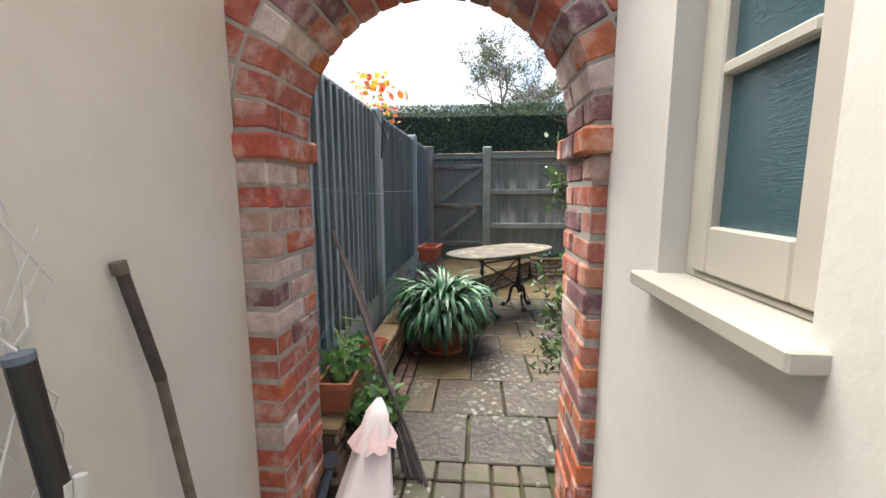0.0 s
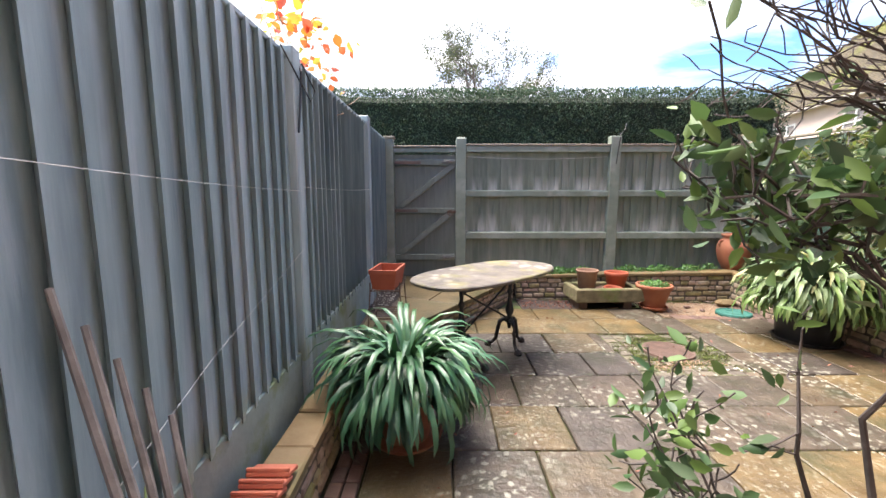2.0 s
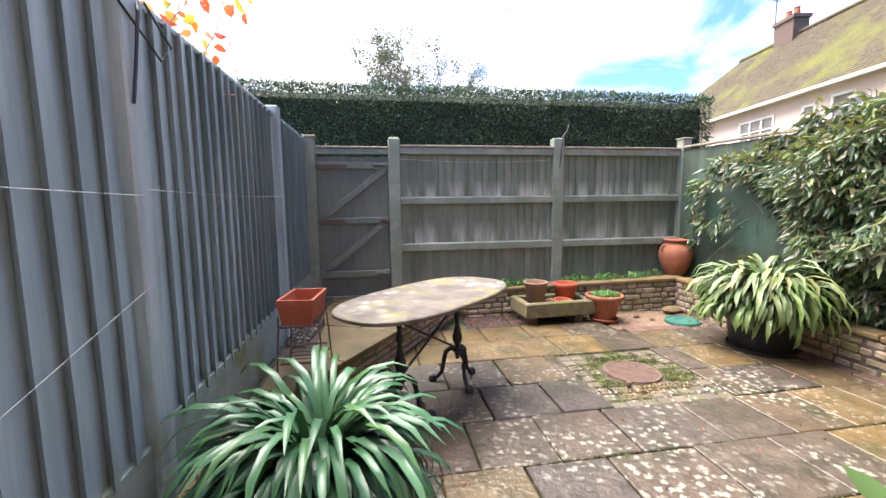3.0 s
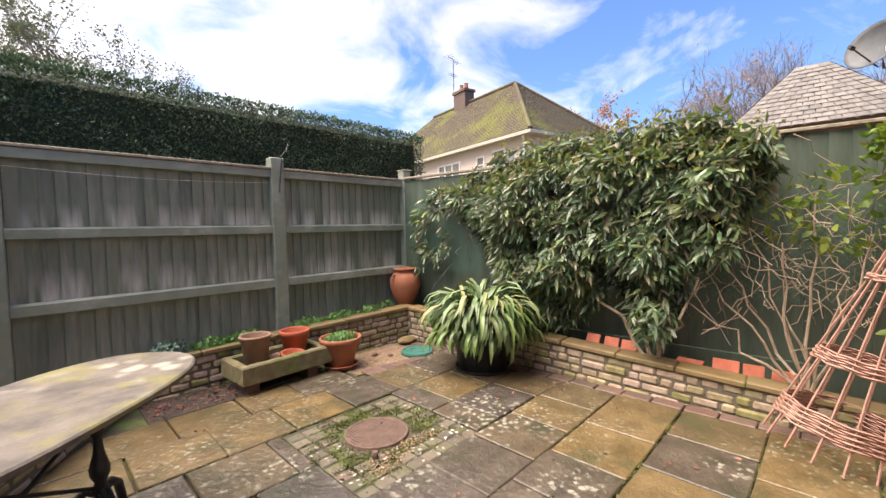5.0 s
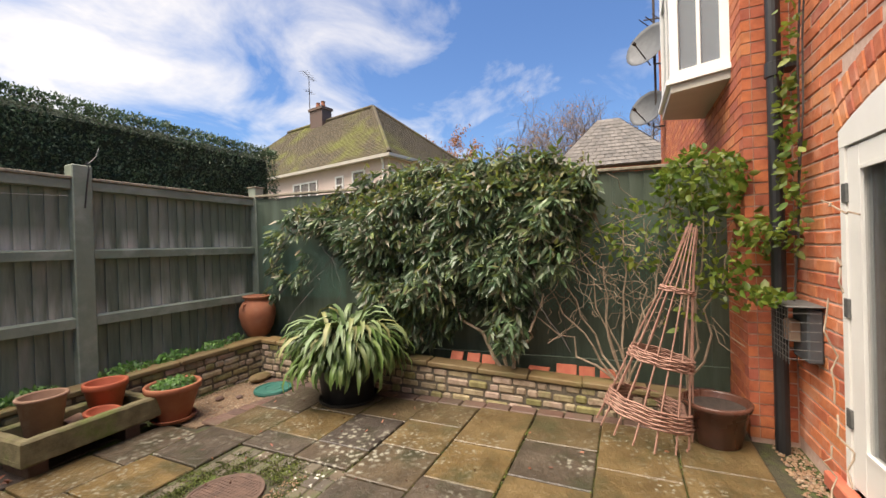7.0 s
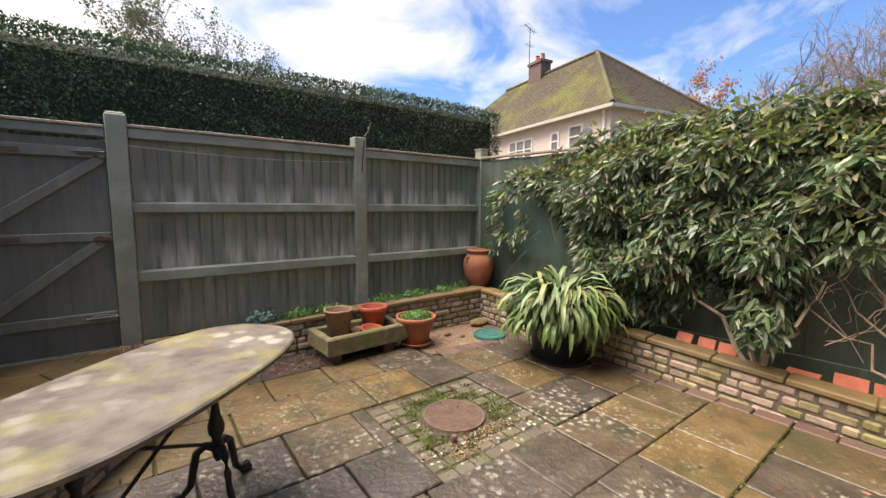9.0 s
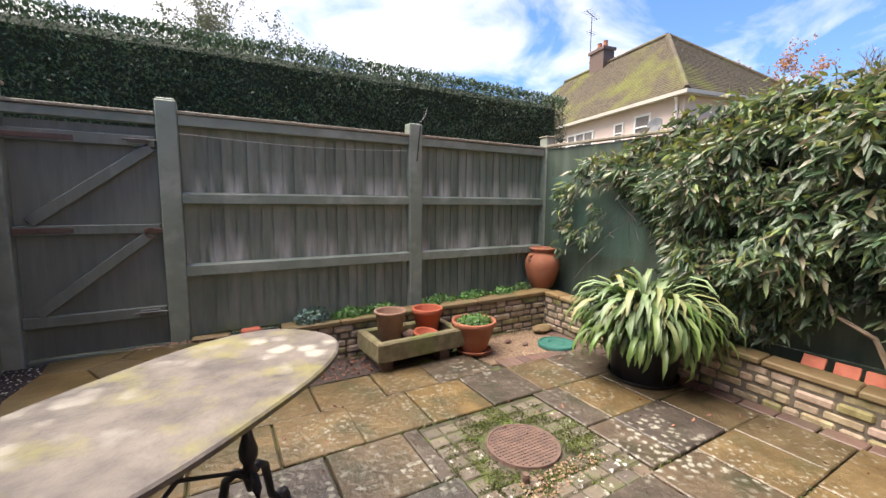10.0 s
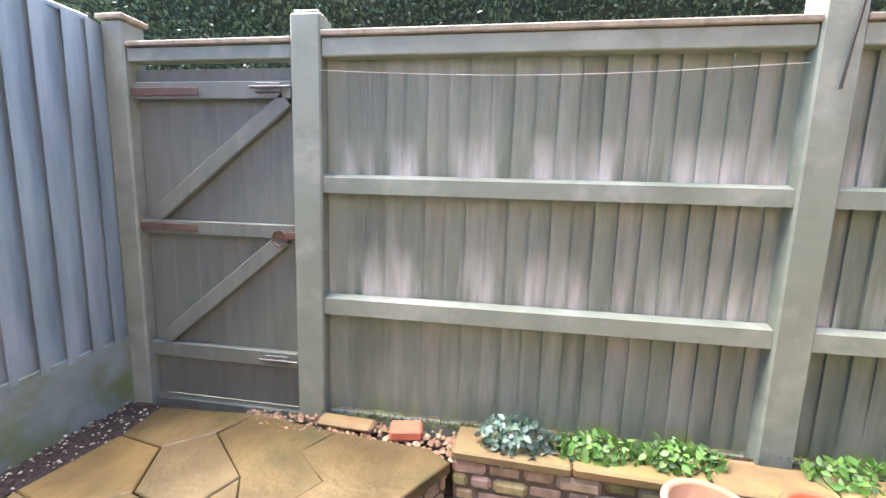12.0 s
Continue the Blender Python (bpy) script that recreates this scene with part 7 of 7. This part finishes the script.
herb("window_box_plant", (0.0, 0.98, 0.42), (0.09, 0.2, 0.12), 130, 0.055, "herb", "green leafy strawberry plant in the window box", 41)
herb("pot_plant", (0.17, 0.84, 0.24), (0.13, 0.13, 0.14), 150, 0.05, "herb", "leafy green plant spilling over a dark pot", 42)
herb("bowl_plant", (3.02, 4.89, 0.26), (0.15, 0.12, 0.04), 380, 0.028, "herb", "low bright green rosettes in a terracotta bowl", 43)
for i, (x, y_, w, n, mat) in enumerate(((1.75, 5.42, 0.16, 380, "greyherb"), (2.05, 5.42, 0.18, 420, "herb"), (2.35, 5.41, 0.16, 360, "herb"), (2.95, 5.38, 0.2, 260, "herb"), (3.35, 5.37, 0.2, 380, "herb"), (3.7, 5.34, 0.16, 280, "herb"), (3.95, 5.36, 0.1, 120, "herb"))):
    herb("bed_plant", (x, y_, 0.268 + 0.03 * (x - 1.5)), (w, 0.075, 0.07 if i else 0.1), n, 0.032, mat, "low spreading green plants in the raised bed" if i else "grey green low foliage at the end of the bed", 50 + i)
tdl = tagged(thing("tendrils", (-0.02, 0.92, 0.45)), label="pale green curling tendrils rising from the window box", category="plant")
bm = bmesh.new()
for k in range(6):
    tube(wavy((rsh.uniform(-0.04, 0.04), rsh.uniform(-0.15, 0.15), 0), (rsh.uniform(-0.06, 0.1), rsh.uniform(-0.1, 0.25), rsh.uniform(0.15, 0.3)), 6, 0.03, rsh), 0.004, 5, bm, taper=0.002)
tube([(-0.03, 0.0, 0.22), (0.02, -0.08, 0.2), (0.06, -0.14, 0.19)], 0.004, 5, bm)
tube([(-0.03, 0.1, 0.24), (0.06, 0.12, 0.22), (0.11, 0.18, 0.18)], 0.004, 5, bm)
part("tendril", bm, "vinestem", tdl)

# autumn vine over the west fence
av = tagged(thing("autumn_vine", (FX - 0.12, 2.6, 1.89)), label="autumn vine with orange and red leaves above the fence", category="climber")
pts = [blob(rc, c, s, n) for c, s, n in (((-0.05, 0.35, 0.38), (0.16, 0.36, 0.15), 55), ((0.05, 0.0, 0.36), (0.14, 0.25, 0.12), 24), ((0.0, 0.9, 0.26), (0.12, 0.25, 0.1), 14), ((0.2, 0.55, 0.4), (0.1, 0.3, 0.06), 8))]
P = np.concatenate(pts)
leaves("foliage", P, rc.normal(0, 1, (len(P), 3)), 0.068, 0.8, "grape", av, 17, kind="stuff")
bm = bmesh.new()
stems(bm, (-0.05, 0.2, -0.3), [(0.15, 0.6, 0.35), (-0.1, 0.0, 0.4), (0.1, -0.3, 0.25), (0.2, 1.1, 0.2), (0.0, 0.5, 0.5)], rsh, 0.006, 0.06)
part("stem", bm, "stem", av)

# moss and fallen leaves
ms = tagged(thing("moss_cushions"), kind="stuff", label="green moss between the setts round the cover")
P, D = [], []
for k in range(300):
    a = rc.uniform(0, 6.28)
    r = 0.25 + abs(rc.normal(0, 0.11))
    c = np.array([MHX + r * math.cos(a), MHY + r * math.sin(a) * 0.95, -0.008])
    if math.hypot(c[0] - MHX, c[1] - MHY) < 0.25:
        continue
    m_ = 45
    P.append(c + rc.normal(0, 1, (m_, 3)) * np.array([0.02, 0.02, 0.002]))
for k in range(230):
    y_ = rows_y[rc.randint(1, 9)]
    x = rc.uniform(0.3, 3.9)
    m_ = 30
    P.append(np.array([x, y_, -0.01]) + rc.normal(0, 1, (m_, 3)) * np.array([0.06, 0.006, 0.002]))
for k in range(130):
    t = rc.uniform(0, 1)
    ln = ((0.1, 0.67, 0.03, 5.4, 0.5), (0.92, 5.56, 2.68, 5.56, 0.27), (2.85, 5.56, 4.38, 5.56, 0.3), (1.5, 5.3, 4.1, 5.1, 0.0))[rc.randint(1, 4)]
    P.append(np.array([ln[0] + (ln[2] - ln[0]) * t, ln[1] + (ln[3] - ln[1]) * t - 0.01, ln[4] + 0.004]) + rc.normal(0, 1, (40, 3)) * np.array([0.06, 0.008, 0.006]))
P = np.concatenate(P)
leaves("moss", P, rc.normal(0, 1, (len(P), 3)) * np.array([1, 1, 0.3]) + np.array([0, 0, 0.7]), 0.011, 0.6, "moss", ms, 18, kind="stuff")
dl = tagged(thing("fallen_leaves"), kind="stuff", label="brown fallen leaves beside the trough and on the joints")
n1, n2 = 260, 170
P = np.concatenate([np.stack([rc.uniform(1.52, 2.1, n1), rc.uniform(4.9, 5.3, n1), rc.uniform(-0.02, 0.015, n1)], 1),
                    np.stack([rc.uniform(0.4, 4.0, n2), rc.uniform(1.0, 4.6, n2), np.full(n2, 0.003)], 1)])
leaves("litter", P, rc.normal(0, 1, (len(P), 3)) * np.array([1, 1, 0.5]), 0.03, 0.45, "deadleaf", dl, 19, kind="stuff")

# bricks of the archway
arch = thing("arch_brickwork")
arch.parent = archw
bl = []
rb = random.Random(2)
J = 0.005
for side in (0, 1):
    xa, xb = (AX0 - 0.118, AX0) if side == 0 else (AX1, AX1 + 0.118)
    z = 1.44 - 17 * COURSE - COURSE
    c = 0
    while z < 1.43:
        za, zb = max(z, -0.01) + J, z + COURSE - J
        if zb - za > 0.02:
            split = AY0 + (0.216 if (c + side) % 2 else 0.106)
            bl.append(((xa, AY0, round(za, 4)), (xb, split - J, round(zb, 4))))
            bl.append(((xa, split + J, round(za, 4)), (xb, AY1, round(zb, 4))))
        z += COURSE
        c += 1
    xi = (xa, xb + 0.03) if side == 0 else (xa - 0.03, xb)
    for ya, yb in ((AY0 - 0.02, AY0 + 0.1), (AY0 + 0.11, AY0 + 0.27), (AY0 + 0.28, AY1 + 0.012)):
        bl.append(((xi[0], ya, 1.445), (xi[1], yb, 1.521)))
pieces("brick", bl, "reclaimed", arch, bevel=0.008, jitter=0.005, seed=5)
NV = 19
vm = {}
for k in range(NV):
    a0, a1 = math.pi * k / NV + 0.009, math.pi * (k + 1) / NV - 0.009
    am = (a0 + a1) / 2
    rows_ = ((AR, AR + 0.105), (AR + 0.113, AR + 0.218))
    sp_ = 0.216 if k % 2 else 0.106
    for (ra, rbb) in rows_:
        for ya, yb in ((0.0, sp_ - J), (sp_ + J, AY1 - AY0)):
            key = (ra, ya, yb)
            if key not in vm:
                h = math.pi / NV / 2 - 0.009
                bm = bmesh.new()
                q = [bm.verts.new((r * math.sin(t), y_, r * math.cos(t))) for y_ in (ya, yb) for r, t in ((ra, -h), (rbb, -h), (rbb, h), (ra, h))]
                for f in ((0, 1, 2, 3), (7, 6, 5, 4), (0, 4, 5, 1), (1, 5, 6, 2), (2, 6, 7, 3), (3, 7, 4, 0)):
                    bm.faces.new([q[i] for i in f])
                bmesh.ops.recalc_face_normals(bm, faces=bm.faces)
                bmesh.ops.bevel(bm, geom=bm.edges[:], offset=0.006, segments=1, affect="EDGES")
                me = bpy.data.meshes.new("brick")
                bm.to_mesh(me)
                bm.free()
                me.materials.append(M["reclaimed"])
                vm[key] = me
            ob = new("brick", vm[key])
            ob.location = (ACX, AY0 + rb.uniform(-0.003, 0.003), AZ)
            ob.rotation_euler = (0, math.pi / 2 - am, 0)
            ob.parent = arch

# bricks of the house wall beside the door
hb, far_b = [], []
c = 0
z = 0.05
HC = 0.075
while z < 4.9:
    x = 3.0 - (0.1125 if c % 2 else 0)
    while x < 4.2:
        x2 = min(x + 0.225, 4.2)
        xa = x
        ztop = DZ1 + 0.15 * (1 - ((min(max((xa + x2) / 2, DX0), DX1) - 2.8) / 0.8) ** 2) + 0.24
        if (xa + x2) / 2 < DX1 + 0.02 and z < ztop - 0.01:
            xa = DX1 + 0.006
        if x2 - xa > 0.04 and xa < 4.19:
            q = ((round(xa + J, 3), HY - 0.05, round(z + J, 4)), (round(x2 - J, 3), HY, round(z + HC - J, 4)))
            (hb if z < 2.5 and len(hb) < 290 else far_b).append(q)
        x += 0.225
    z += HC
    c += 1
hbr = thing("house_brickwork")
hbr.parent = house
pieces("brick", hb, "redbrick", hbr, bevel=0.005, jitter=0.002, seed=7)
joined("upper_bricks", far_b, "redbrick_far", hbr)
# segmental brick arch over the door
R_, cz = 2.28, DZ1 + 0.15 - 2.28
for k in range(26):
    a = -0.37 + 0.74 * (k + 0.5) / 26
    for r0 in (R_ + 0.004, R_ + 0.114):
        kk = ("d", r0)
        if kk not in vm:
            bm = boxes(((-0.029, -0.05, r0), (0.029, 0.004, r0 + 0.104)), bevel=0.005)
            me = bpy.data.meshes.new("brick")
            bm.to_mesh(me)
            bm.free()
            me.materials.append(M["redbrick"])
            vm[kk] = me
        ob = new("brick", vm[kk])
        ob.location = (2.8, HY, cz)
        ob.rotation_euler = (0, a, 0)
        ob.parent = hbr
nb = []
c = 0
z = 0.0
while z < 5.15:
    x = 4.2 - (0.1125 if c % 2 else 0)
    while x < 10.4:
        xa, x2 = max(x, 4.2), min(x + 0.225, 10.4)
        if x2 - xa > 0.03 and (z > 1.2 or x < 4.8):
            nb.append(((xa + (J if xa > 4.2 else 0), NY - 0.05, z + J), (x2 - J, NY, z + HC - J)))
        x += 0.225
    if c % 2:
        nb.append(((4.2, HY + 0.004, z + J), (4.25, NY - 0.055, z + HC - J)))
    else:
        nb.append(((4.2, HY + 0.004, z + J), (4.25, HY + 0.1, z + HC - J)))
        nb.append(((4.2, HY + 0.11, z + J), (4.25, NY - 0.055, z + HC - J)))
    z += HC
    c += 1
nbr = thing("neighbour_brickwork")
nbr.parent = nwall
joined("bricks", nb, "redbrick_far", nbr)

# paving pieces last
jj = 0.005
pieces("slab", [((round(a + jj, 3), round(c_ + jj, 3), -0.028), (round(b - jj, 3), round(d - jj, 3), 0.0)) for a, b, c_, d in slabs], "slab", paving, bevel=0.006, jitter=0.003, seed=21)
pieces("slab", [((round(a + jj, 3), round(c_ + jj, 3), -0.028), (round(b - jj, 3), round(d - jj, 3), 0.0)) for a, b, c_, d in slabs_y], "slab_warm", paving, bevel=0.006, jitter=0.003, seed=24)
pieces("sett", setts, "sett", paving, bevel=0.008, jitter=0.003, seed=22)
pieces("paver", pavers, "paver", paving, bevel=0.006, jitter=0.002, seed=23)
